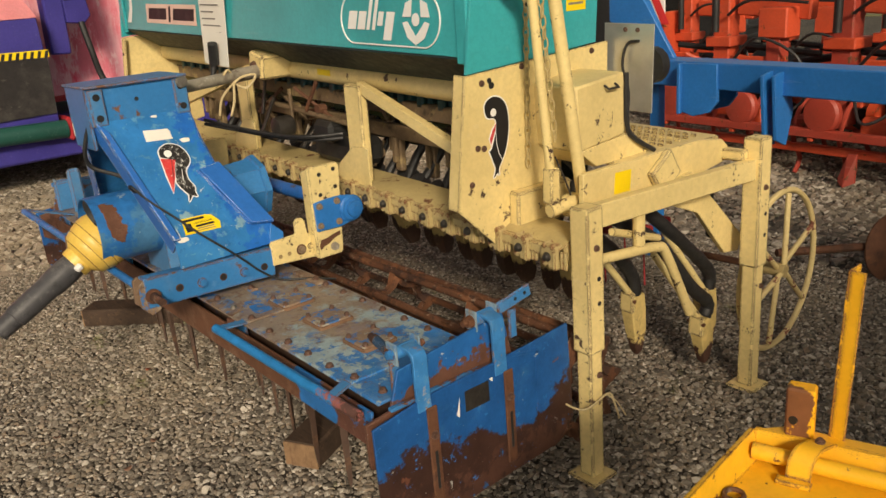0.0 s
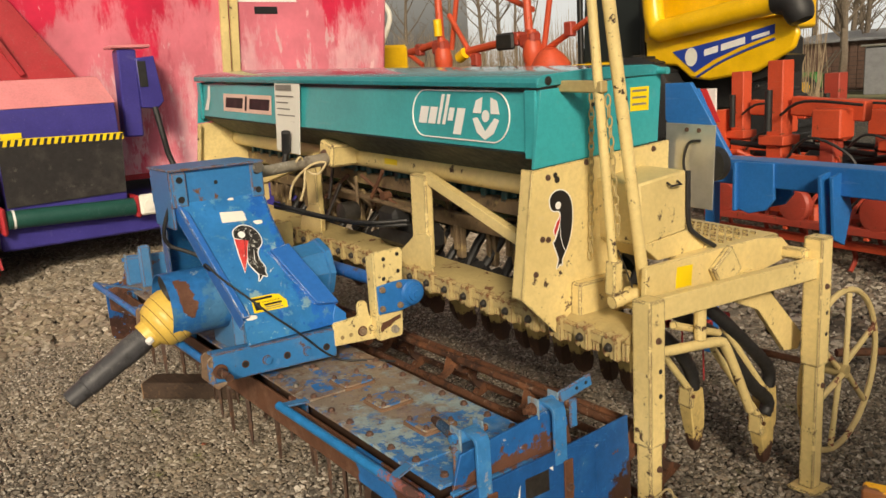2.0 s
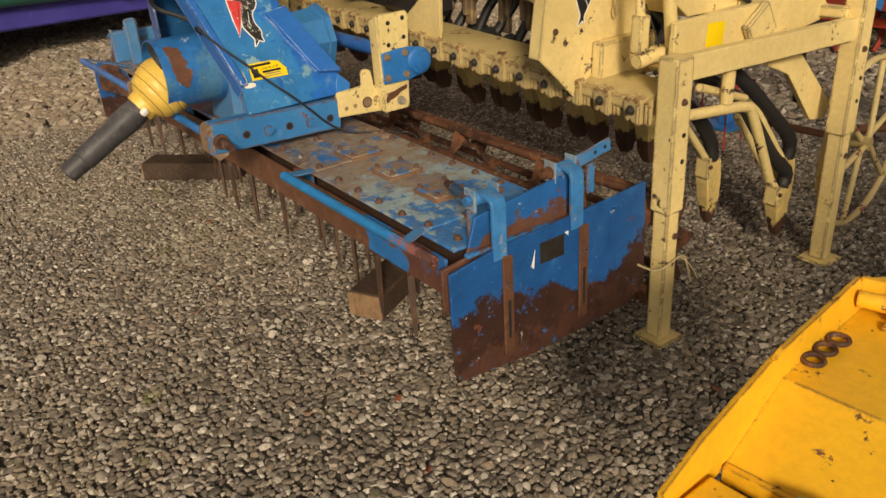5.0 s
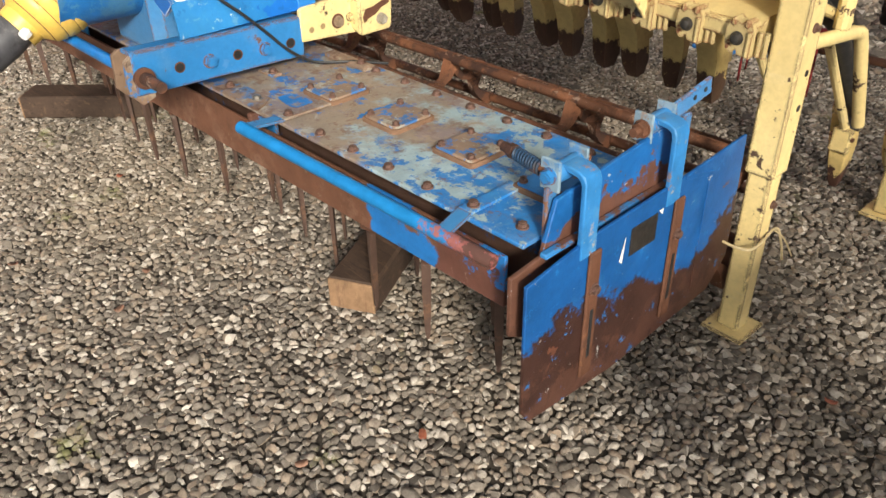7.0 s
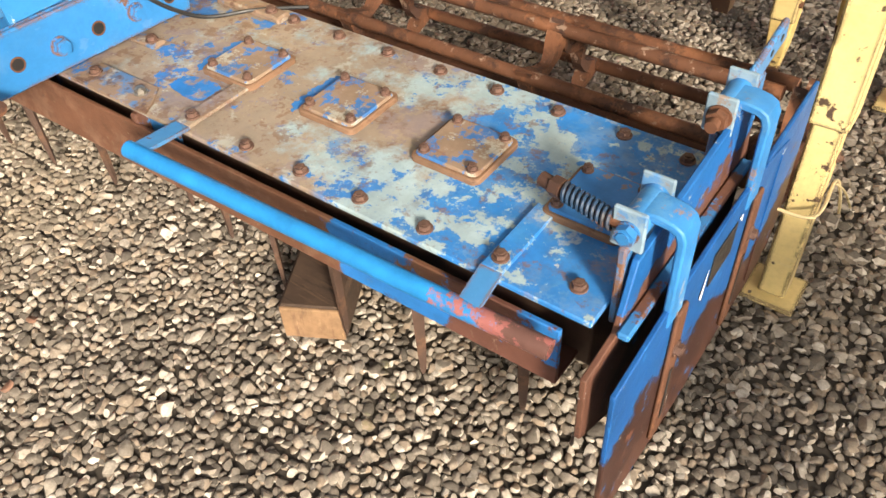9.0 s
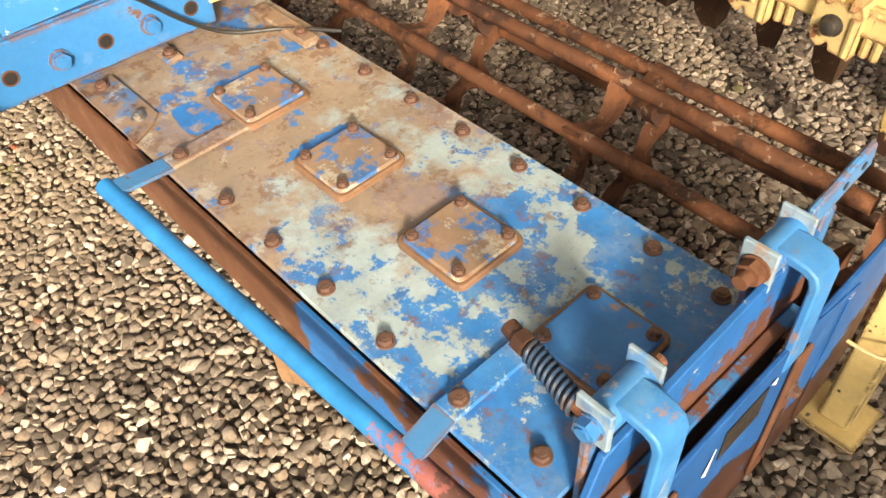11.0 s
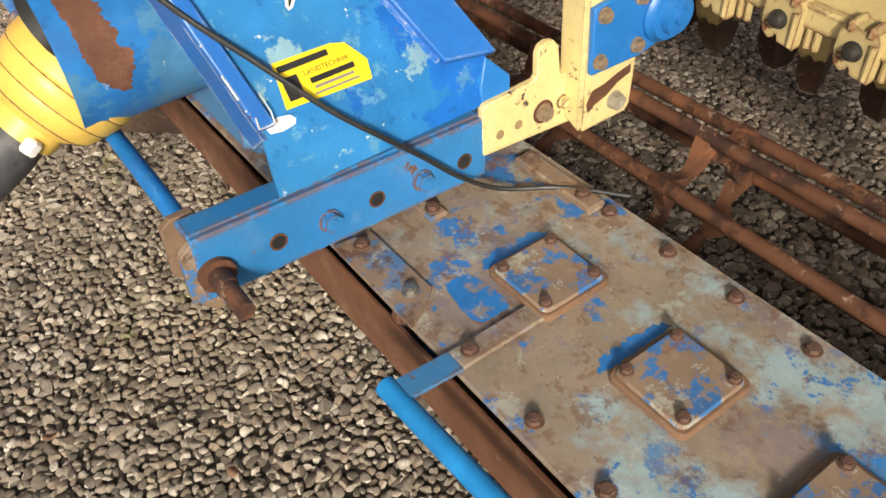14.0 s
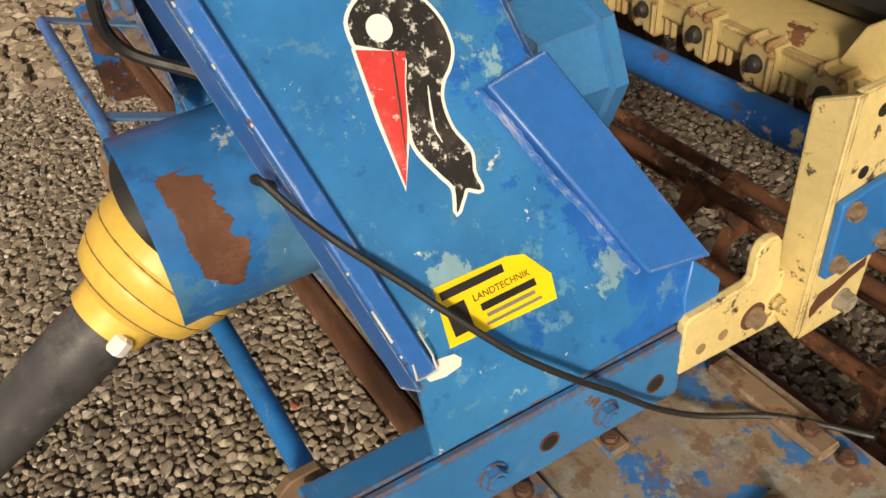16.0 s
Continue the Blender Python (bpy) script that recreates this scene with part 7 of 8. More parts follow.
for k in range(18):
    y = 1.85 + 0.06 * k
    part("tape_stripe", Shape().prism([(hx + 0.037, y, 1.236 - 0.0012 * k), (hx + 0.037, y + 0.028, 1.236 - 0.0012 * k), (hx + 0.037, y + 0.05, 1.302 - 0.0012 * k), (hx + 0.037, y + 0.022, 1.302 - 0.0012 * k)], (0.001, 0, 0)), black_sticker, hood)
part("label", Shape().box(hx + 0.03, hx + 0.033, 1.88, 2.05, 1.31, 1.36, 0.0005), yellow_sticker, hood)
rollr = part("belt_roller", Shape().cyl((hx + 0.05, 1.82, 0.60), (hx + 0.05, 2.92, 0.57), 0.085, 24), roller_green, mixer, "dark green conveyor roller")
part("roller_ring", Shape().cyl((hx + 0.05, 1.86, 0.60), (hx + 0.05, 1.88, 0.60), 0.088, 24), white_sticker, rollr)
part("roller_frame", Shape().box(hx - 0.2, hx + 0.10, 1.76, 1.81, 0.46, 0.72, 0.02), step_red, mixer)
part("roller_frame", Shape().box(hx - 0.2, hx + 0.12, 2.92, 2.97, 0.46, 0.68, 0.02), step_red, mixer)
part("bearing", Shape().box(hx + 0.06, hx + 0.14, 2.96, 3.14, 0.48, 0.68, 0.02).cyl((hx + 0.14, 3.05, 0.58), (hx + 0.16, 3.05, 0.58), 0.05, 16), white_sheet, mixer, "dirty white bearing housing")
part("red_shaft", Shape().cyl((hx + 0.05, 3.1, 0.58), (hx + 0.05, 3.6, 0.57), 0.07, 16), step_red, mixer)
cyl = part("ram_cover", Shape().box(-7.65, -7.45, 3.03, 3.21, 1.22, 2.07, 0.015, pose(0, 0, 0, -2, 0, 0).to_3x3()), violet, mixer)
part("ram_cap", Shape().box(-7.7, -7.42, 2.98, 3.36, 2.08, 2.11, 0.008), pink_red, cyl)
part("valve_box", Shape().prism([(-7.42, 3.20, 1.98), (-7.42, 3.38, 2.0), (-7.42, 3.43, 1.55), (-7.42, 3.36, 1.48), (-7.42, 3.20, 1.50)], (-0.18, 0, 0)), violet, cyl, "", 0.01)
part("valve_plate", Shape().box(-7.42, -7.412, 3.21, 3.29, 1.70, 1.95, 0.002), combine_dark, cyl)
part("hose", Shape().pipe(smooth_line([(-7.4, 3.32, 1.5), (-7.38, 3.36, 1.2), (-7.4, 3.40, 1.0), (-7.36, 3.48, 0.75)], 6), 0.03, 8), black_rubber, cyl)
part("chute_side", Shape().prism([(-7.85, 1.0, 2.9), (-7.85, 2.0, 2.9), (-7.6, 2.7, 1.80), (-7.6, 1.75, 1.80)], (-0.03, 0, 0)), step_red, mixer, "", 0.006)
part("chute_edge", Shape().box(-7.6, -7.56, 1.0, 1.06, 1.9, 3.1, 0.004, pose(0, 0, 0, 28, 0, 0).to_3x3()).box(-7.6, -7.56, 1.9, 1.95, 1.8, 3.0, 0.004, pose(0, 0, 0, 28, 0, 0).to_3x3()), step_red, mixer)
part("level_strip", Shape().box(-7.558, -7.554, 1.55, 1.62, 1.9, 3.0, 0.001, pose(0, 0, 0, 28, 0, 0).to_3x3()), yellow_sticker, mixer)
# steps with pale treads
for k in range(4):
    z = 0.36 + 0.29 * k
    x = -6.95 - 0.10 * k
    st = part("step", Shape().box(x - 0.30, x, 0.75, 1.67 - 0.035 * k, z - 0.22, z, 0.012), step_red, mixer)
    part("tread", Shape().box(x - 0.30, x + 0.01, 0.74, 1.68 - 0.035 * k, z, z + 0.03, 0.004), zinc, st)
part("stringer", Shape().prism([(-6.94, 1.70, 0.2), (-7.35, 1.60, 1.35), (-7.45, 1.60, 1.35), (-7.1, 1.70, 0.2)], (0, -0.02, 0)), step_red, mixer)
part("jack_drum", Shape().lathe((-7.1, 1.36, 0.03), (0, 0, 1), [(0, 0.15), (0.03, 0.16), (0.14, 0.13), (0.17, 0.10)], 20), belt_black, mixer)
single("board_pad", Shape().box(-7.35, -6.85, 1.1, 1.62, 0, 0.03, 0.004), wood_m, "small plank under the mixer steps", "plank")
for y in (0.2, 5.2):
    w = part("wheel", Shape().lathe((-8.3, y, 0.5), (1, 0, 0), [(0, 0.3), (0.0, 0.48), (0.05, 0.52), (0.25, 0.52), (0.3, 0.48), (0.3, 0.3)], 28), black_rubber, mixer)
    part("rim", Shape().lathe((-8.02, y, 0.5), (1, 0, 0), [(0, 0.3), (0.02, 0.28), (0.02, 0.1)], 24), white_sheet, w)

# ---- green drill behind the mixer ----
gm = thing("green_machine", (-10.5, 8.2, 0), "green implement with yellow gear housing", "implement")
part("frame", Shape().box(-10.9, -10.3, 7.3, 7.7, 0, 3.2, 0.03), green_paint, gm)
part("housing", Shape().box(-10.5, -9.9, 7.5, 8.1, 1.2, 2.15, 0.05), combine_yellow, gm)
part("hose", Shape().pipe(smooth_line([(-10.1, 7.75, 2.2), (-10.0, 7.85, 2.6), (-10.1, 7.7, 2.9)], 6), 0.04, 8), white_sheet, gm)

# ---- red tedder ----
td = thing("tedder", (-9.0, 9.2, 0), "red hay tedder with folded tube arms and hubs", "tedder")
tubes = (((-12.2, 9.0, 1.96), (-10.4, 9.0, 2.17)), ((-10.26, 9.0, 2.1), (-10.30, 9.0, 3.3)), ((-10.05, 9.05, 2.05), (-9.75, 9.05, 3.2)), ((-10.0, 9.0, 2.6), (-9.3, 9.0, 1.72)), ((-9.55, 9.0, 1.99), (-8.1, 9.0, 2.12)), ((-11.28, 9.0, 2.06), (-10.85, 9.0, 1.84)), ((-8.06, 9.0, 1.8), (-8.15, 9.0, 3.3)), ((-7.86, 9.05, 1.8), (-7.55, 9.05, 3.2)), ((-7.75, 9.0, 1.9), (-6.9, 9.0, 2.25)), ((-9.9, 9.2, 3.2), (-8.2, 9.2, 2.5)), ((-8.1, 9.0, 1.9), (-8.2, 9.1, 0.4)), ((-10.2, 9.0, 2.0), (-10.3, 9.1, 0.4)), ((-10.2, 9.1, 0.6), (-8.2, 9.1, 0.6)))
for k, (p, q) in enumerate(tubes):
    part("tube_arm", Shape().cyl(p, q, 0.062 if k in (0, 4, 6, 1) else 0.042, 10), orange_paint, td)
for x, z in ((-10.18, 2.03), (-7.98, 2.0)):
    part("hub", Shape().lathe((x, 8.98, z - 0.34), (0.05, -0.1, 1), [(0, 0.07), (0.04, 0.13), (0.2, 0.155), (0.36, 0.13), (0.42, 0.08), (0.55, 0.07)], 14), orange_paint, td)
    part("gear_housing", Shape().box(x - 0.2, x + 0.12, 8.86, 9.05, z - 0.05, z + 0.18, 0.04), orange_dark, td)
    part("support_wheel", Shape().lathe((x - 0.1, 9.1, 0.28), (0, 1, 0), [(0, 0.2), (0.02, 0.27), (0.16, 0.27), (0.18, 0.2)], 18), black_rubber, td)
part("bell_guard", Shape().lathe((-7.6, 8.95, 1.62), (0.1, -0.2, 1), [(0, 0.27), (0.06, 0.29), (0.2, 0.2), (0.3, 0.1)], 18), orange_paint, td)
part("yellow_joint", Shape().cyl((-9.72, 8.95, 1.9), (-9.55, 8.95, 1.97), 0.09, 12), combine_yellow, td, "yellow shaft joint")
part("yellow_sleeve", Shape().cyl((-10.25, 8.94, 2.28), (-10.26, 8.94, 2.55), 0.07, 12), combine_yellow, td, "yellow sleeve")
part("rear_lamp", Shape().box(-8.75, -8.35, 8.9, 8.98, 1.95, 2.2, 0.03), combine_dark, td, "dark rear lamp")
for p in ((-8.35, 9.0, 2.1), (-7.25, 9.0, 2.15), (-10.9, 9.0, 2.1), (-9.35, 9.0, 1.85)):
    part("spring_clamp", Shape().box(p[0] - 0.08, p[0] + 0.08, p[1] - 0.06, p[1] + 0.06, p[2] - 0.1, p[2] + 0.1, 0.02), orange_dark, td)

# ---- yellow combine ----
cb = thing("combine", (-8.5, 14.5, 0), "yellow combine harvester with dark cab and curved side panel", "combine")
CY = 13.0
part("side_panel", Shape().prism([(-9.3, CY, 2.1), (-6.42, CY, 2.28), (-6.27, CY, 1.95), (-6.35, CY, 1.72), (-7.0, CY, 1.38), (-7.9, CY, 1.27), (-8.3, CY, 1.32), (-8.6, CY, 1.55), (-9.3, CY, 1.6)], (0, 0.12, 0)), combine_yellow, cb, "curved yellow side panel", 0.05)
part("grain_tank", Shape().prism([(-9.6, CY + 0.3, 2.0), (-7.5, CY + 0.3, 2.1), (-7.5, CY + 0.3, 2.9), (-7.4, CY + 0.3, 3.6), (-9.6, CY + 0.3, 3.6)], (0, 2.4, 0)), combine_yellow, cb, "", 0.06)
part("unload_tube", Shape().pipe(smooth_line([(-9.1, CY - 0.05, 2.9), (-8.95, CY - 0.1, 2.25), (-8.6, CY - 0.12, 2.22), (-6.6, CY - 0.12, 2.46)], 6), 0.19, 16), combine_yellow, cb)
part("tube_mouth", Shape().pipe(smooth_line([(-6.6, CY - 0.12, 2.46), (-6.3, CY - 0.12, 2.42), (-6.15, CY - 0.12, 2.12)], 5), [0.2, 0.21, 0.22, 0.23, 0.24, 0.24, 0.24, 0.23, 0.22, 0.2, 0.17], 14), black_rubber, cb, "black rubber spout")
sw = [(-8.68, 1.80), (-8.2, 1.87), (-7.3, 2.0), (-6.67, 2.12), (-6.67, 1.97), (-7.3, 1.80), (-7.8, 1.62), (-8.2, 1.42)]
badge = part("blue_badge", Shape().prism([(x, CY - 0.004, z) for x, z in sw], (0, -0.006, 0)), swoosh_blue, cb, "blue badge with white lettering blocks")
part("badge_leaf", Shape().prism([(-8.27 + 0.13 * math.cos(a), CY - 0.012, 1.69 + 0.16 * math.sin(a)) for a in [2 * math.pi * i / 16 for i in range(16)]], (0, -0.003, 0)), white_sheet, badge)
for x0, x1 in ((-8.0, -7.72), (-7.66, -7.2), (-7.08, -6.76)):
    f = lambda x: 1.845 + (x + 7.5) * 0.20
    h = 0.055 if x0 < -7.1 else 0.03
    part("badge_block", Shape().prism([(x0, CY - 0.012, f(x0) - h), (x1, CY - 0.012, f(x1) - h), (x1, CY - 0.012, f(x1) + h), (x0, CY - 0.012, f(x0) + h)], (0, -0.003, 0)), white_sticker, badge)
part("badge_line", Shape().pipe(smooth_line([(-8.15, CY - 0.008, 1.34), (-7.7, CY - 0.008, 1.56), (-7.2, CY - 0.008, 1.74), (-6.67, CY - 0.008, 1.89)], 5), 0.022, 6), swoosh_blue, badge)
part("lower_body", Shape().box(-9.6, -7.6, CY + 0.5, CY + 2.5, 0.7, 2.0, 0.08), combine_dark, cb)
part("rear_hood", Shape().prism([(-7.3, CY + 0.2, 1.2), (-6.7, CY + 0.2, 1.35), (-6.6, CY + 0.2, 1.62), (-7.3, CY + 0.2, 1.7)], (0, 0.6, 0)), combine_dark, cb)
part("cab", Shape().prism([(-11.3, CY + 0.4, 1.7), (-9.75, CY + 0.4, 1.7), (-9.65, CY + 0.4, 3.4), (-11.2, CY + 0.4, 3.4)], (0, 1.8, 0)), glass_dark, cb, "dark cab window", 0.04)
for x in (-9.68, -11.35):
    part("cab_post", Shape().box(x - 0.06, x + 0.06, CY + 0.35, CY + 0.45, 1.6, 3.5, 0.02), combine_dark, cb)
part("cab_floor", Shape().box(-11.4, -9.6, CY + 0.1, CY + 2.2, 1.45, 1.7, 0.04), combine_yellow, cb)
for x, r, y in ((-9.35, 0.88, CY - 0.35), (-6.9, 0.58, CY + 0.1)):
    w = part("tyre", Shape().lathe((x, y, r), (0, 1, 0), [(0, r * 0.55), (0.0, r * 0.9), (0.06, r), (0.5, r), (0.56, r * 0.9), (0.56, r * 0.55)], 32), black_rubber, cb)
    lug = Shape().box(-0.03, 0.03, 0.05, 0.5, r - 0.03, r + 0.03, 0.01).mesh("tread_lug", black_rubber)
    for k in range(22):
        part("tread_lug", lug, None, w, at=Matrix.Translation((x, y, r)) @ Matrix.Rotation(2 * math.pi * k / 22, 4, "Y"))
    part("wheel_rim", Shape().lathe((x, y + 0.03, r), (0, -1, 0), [(0, r * 0.55), (0.02, r * 0.5), (-0.05, r * 0.3), (-0.05, 0.1)], 24), combine_yellow, w)

# ---- far yard: shed, fence, small tractor, trees and dry hedge ----
sh = thing("shed", (-15, 36, 0), "low brown boarded shed with a grey metal annex", "shed")
part("wall", Shape().box(-20.5, -11.5, 36.0, 40.0, 0, 2.1, 0.03), shed_brown, sh)
part("roof", Shape().prism([(-20.8, 35.7, 2.05), (-20.8, 40.3, 2.5), (-20.8, 40.3, 2.6), (-20.8, 35.7, 2.15)], (9.5, 0, 0)), shed_grey, sh)
for k in range(24):
    part("board", Shape().box(-20.4 + 0.37 * k, -20.08 + 0.37 * k, 35.96, 36.0, 0.05, 2.02, 0.01), shed_brown, sh)
ax = thing("grey_bin", (-13, 31, 0), "grey sheet-metal bin beside the shed", "bin")
part("body", Shape().box(-14.3, -11.9, 31.0, 33.0, 0.0, 1.75, 0.05), shed_grey, ax)
part("lid", Shape().box(-14.4, -11.8, 30.9, 33.1, 1.75, 1.83, 0.02), zinc, ax)
house = thing("far_house", (-17, 60, 0), "pale grey far house with flat gable", "house")
part("wall", Shape().box(-26, -14, 60, 68, 0, 4.5, 0.1), shed_grey, house)
part("roof", Shape().prism([(-26.5, 59.5, 4.4), (-26.5, 64, 6.6), (-26.5, 68.5, 4.4)], (13, 0, 0)), shed_brown, house)
mini = thing("garden_tractor", (-15.8, 30.2, 0), "small green two-wheel tractor with handlebars", "tractor")
part("engine", Shape().box(-16.2, -15.5, 30.0, 30.5, 0.35, 0.95, 0.08), green_paint, mini)
part("wheel", Shape().lathe((-15.9, 29.9, 0.4), (0, 1, 0), [(0, 0.2), (0.02, 0.4), (0.15, 0.4), (0.17, 0.2)], 20), black_rubber, mini)
part("rim", Shape().cyl((-15.9, 29.88, 0.4), (-15.9, 29.9, 0.4), 0.2, 16), combine_yellow, mini)
part("handlebar", Shape().cyl((-15.6, 30.2, 0.8), (-14.9, 30.2, 1.7), 0.03, 8).cyl((-15.6, 30.5, 0.8), (-14.9, 30.5, 1.7), 0.03, 8), grey_steel, mini)


def tree(x, y, h, seed):
    """A bare winter tree: tapered trunk, limbs and many thin twigs."""
    rng = random.Random(seed)
    t = thing("tree", (x, y, 0), "bare winter tree with slim trunk and fine twigs", "tree", "bare trees behind the yard")
    lean = Vector((rng.uniform(-0.06, 0.06), rng.uniform(-0.06, 0.06), 1))
    r0 = h * 0.016
    trunk = Shape().pipe([Vector((x, y, 0)) + lean * (h * k / 8) + Vector((rng.uniform(-0.05, 0.05), rng.uniform(-0.05, 0.05), 0)) for k in range(9)], [r0 * (1 - 0.1 * k) for k in range(9)], 8)
    crown = Shape()
    for k in range(16):
        p = Vector((x, y, 0)) + lean * (h * rng.uniform(0.18, 0.95))
        a, l = rng.uniform(0, 6.28), h * rng.uniform(0.12, 0.28)
        q = p + Vector((math.cos(a) * l * 0.7, math.sin(a) * l * 0.7, l * 0.8))
        crown.pipe([p, (p + q) / 2 + Vector((0, 0, -0.06 * l)), q], [r0 * 0.3, r0 * 0.2, r0 * 0.06], 5)
        for j in range(7):
            s = p.lerp(q, rng.uniform(0.35, 1))
            e = s + Vector((rng.uniform(-1, 1), rng.uniform(-1, 1), rng.uniform(0.1, 1))) * l * 0.45
            crown.pipe([s, e], [r0 * 0.09, r0 * 0.03], 3)
    part("trunk", trunk, bark, t)
    part("crown", crown, bark, t)


rng = random.Random(5)
for k in range(26):
    tree(rng.uniform(-34, -6), rng.uniform(38, 56), rng.uniform(8, 14), 100 + k)
for k in range(10):
    tree(rng.uniform(-40, -20), rng.uniform(22, 36), rng.uniform(7, 11), 200 + k)
for k, (x, y) in enumerate(((-16.4, 33.5), (-13.0, 33.8), (-10.5, 33.2), (-11.8, 28.0))):
    tree(x, y, 11, 300 + k)
fp = thing("wire_fence", (-15, 34, 0), "wire mesh fence on thin posts", "fence")
for k in range(12):
    part("fence_post", Shape().cyl((-24 + 1.8 * k, 34.5, 0), (-24 + 1.8 * k, 34.5, 1.7), 0.03, 6), dark_steel, fp)
wires = Shape()
for k in range(9):
    wires.cyl((-24, 34.5, 0.15 + 0.18 * k), (-4, 34.5, 0.15 + 0.18 * k), 0.008, 4)
part("wire", wires, dark_steel, fp)
stems = Shape()
rng = random.Random(9)
for k in range(5200):
    x = rng.uniform(-46, -14)
    y = 20 + (x + 46) * 0.18 + rng.uniform(-2.5, 2.5)
    h = rng.uniform(1.8, 4.2)
    dx, dy = rng.uniform(-0.35, 0.35), rng.uniform(-0.25, 0.25)
    w = rng.uniform(0.012, 0.03)
    stems.add([(x - w, y, 0), (x + w, y, 0), (x, y + w, 0), (x + dx, y + dy, h)], [(0, 1, 3), (1, 2, 3), (2, 0, 3)])
single("dry_hedge", stems, dry_stems, "tall dry winter hedge stems", "hedge", kind="stuff")


# ---- bright hazy sky low behind the far trees ----
bd = bpy.data.materials.new("hazy_sky")
bd.use_nodes = True
bdn = bd.node_tree.nodes
bdn.remove(bdn["Principled BSDF"])
em = bdn.new("ShaderNodeEmission")
em.inputs["Color"].default_value, em.inputs["Strength"].default_value = (0.86, 0.93, 1.0, 1), 0.85
bd.node_tree.links.new(em.outputs[0], bdn["Material Output"].inputs["Surface"])
single("backdrop", Shape().add([(-190, 150, -1), (60, 190, -1), (60, 190, 45), (-190, 150, 45)], [(0, 1, 2, 3)]), bd, "pale hazy winter sky low behind the trees", "sky", kind="structure")


# ---- unseen plain wall added on the sunny side to shade the gravel ----
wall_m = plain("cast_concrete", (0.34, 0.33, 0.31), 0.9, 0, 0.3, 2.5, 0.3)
single("shade_wall", Shape().box(3.2, 3.4, 0.7, 5.2, -0.02, 2.5, 0.01), wall_m, "unseen plain grey wall added to shade the gravel", "wall", kind="structure")


# ---- gravel yard ----
gm_, gn, gl, gb_ = shader("gravel_bed", 0.9)
v = gn.new("ShaderNodeTexVoronoi")
tc = gn.new("ShaderNodeTexCoord")
gl.new(tc.outputs["Object"], v.inputs["Vector"])
v.inputs["Scale"].default_value = 26
hue = gn.new("ShaderNodeSeparateColor")
gl.new(v.outputs["Color"], hue.inputs[0])
stone = ramp(gn, gl, hue.outputs[0], 0.0, 1.0, (0.03, 0.027, 0.023), (0.32, 0.286, 0.241))
gap = ramp(gn, gl, v.outputs["Distance"], 0.2, 0.5, (1, 1, 1), (0.2, 0.2, 0.2))
gx = gn.new("ShaderNodeMix")
gx.data_type, gx.blend_type = "RGBA", "MULTIPLY"
gx.inputs[0].default_value = 1.0
gl.new(stone, gx.inputs[6])
gl.new(gap, gx.inputs[7])
sand = ramp(gn, gl, noise_node(gn, gl, 0.35, 6, 0.6), 0.45, 0.7)
gl.new(mix(gn, gl, calc(gn, gl, "MULTIPLY", sand, 0.25), gx.outputs[2], (0.2, 0.17, 0.115)), gb_.inputs["Base Color"])
bump(gn, gl, gb_, v.outputs["Distance"], 0.9, -0.02)
gs = Shape().add([(-400, -400, -0.012), (400, -400, -0.012), (400, 400, -0.012), (-400, 400, -0.012)], [(0, 1, 2, 3)])
single("ground", gs, gm_, "grey gravel yard surface reaching the horizon", "ground", kind="structure")
lawn = plain("winter_grass", (0.2, 0.19, 0.095), 0.9, 0, 0.4, 0.6, 0.3)
single("lawn", Shape().box(-60, 20, 21, 33.5, -0.02, 0.03, 0.01), lawn, "pale winter grass strip before the trees", "grass", kind="structure")

sm, sn, sl, sb = shader("gravel_stones", 0.92)
sb.inputs["Specular IOR Level"].default_value = 0.25
geo = sn.new("ShaderNodeNewGeometry")
rr = sn.new("ShaderNodeValToRGB")
el = rr.color_ramp.elements
el[0].position, el[0].color = 0.0, (0.092, 0.080, 0.067, 1)
el[1].position, el[1].color = 1.0, (0.55, 0.50, 0.43, 1)
for p, c in ((0.22, (0.148, 0.128, 0.106, 1)), (0.5, (0.208, 0.180, 0.148, 1)), (0.66, (0.262, 0.205, 0.152, 1)), (0.80, (0.335, 0.294, 0.244, 1)), (0.92, (0.42, 0.38, 0.325, 1))):
    e = el.new(p)
    e.color = c
sl.new(geo.outputs["Random Per Island"], rr.inputs[0])
grain = ramp(sn, sl, noise_node(sn, sl, 90, 6, 0.75), 0.35, 0.65, (0.7, 0.7, 0.7), (1.2, 1.2, 1.2))
mx = sn.new("ShaderNodeMix")
mx.data_type, mx.blend_type = "RGBA", "MULTIPLY"
mx.inputs[0].default_value = 1.0
sl.new(rr.outputs[0], mx.inputs[6])
sl.new(grain, mx.inputs[7])
# pale warm tint in noise patches, stronger towards -X
pale_mask = ramp(sn, sl, calc(sn, sl, "ADD", noise_node(sn, sl, 0.9, 6, 0.65), calc(sn, sl, "MULTIPLY", along(sn, sl, "X", -3.6, -5.4), 0.22)), 0.48, 0.82)
tinted_stone = mix(sn, sl, calc(sn, sl, "MULTIPLY", pale_mask, 0.42), mx.outputs[2], (0.38, 0.31, 0.21))
moss = ramp(sn, sl, noise_node(sn, sl, 2.6, 9, 0.72, shift=4), 0.615, 0.68)
sl.new(mix(sn, sl, calc(sn, sl, "MULTIPLY", moss, 0.65), tinted_stone, (0.13, 0.14, 0.035)), sb.inputs["Base Color"])
bump(sn, sl, sb, noise_node(sn, sl, 160, 5, 0.7), 0.4, 0.0015)


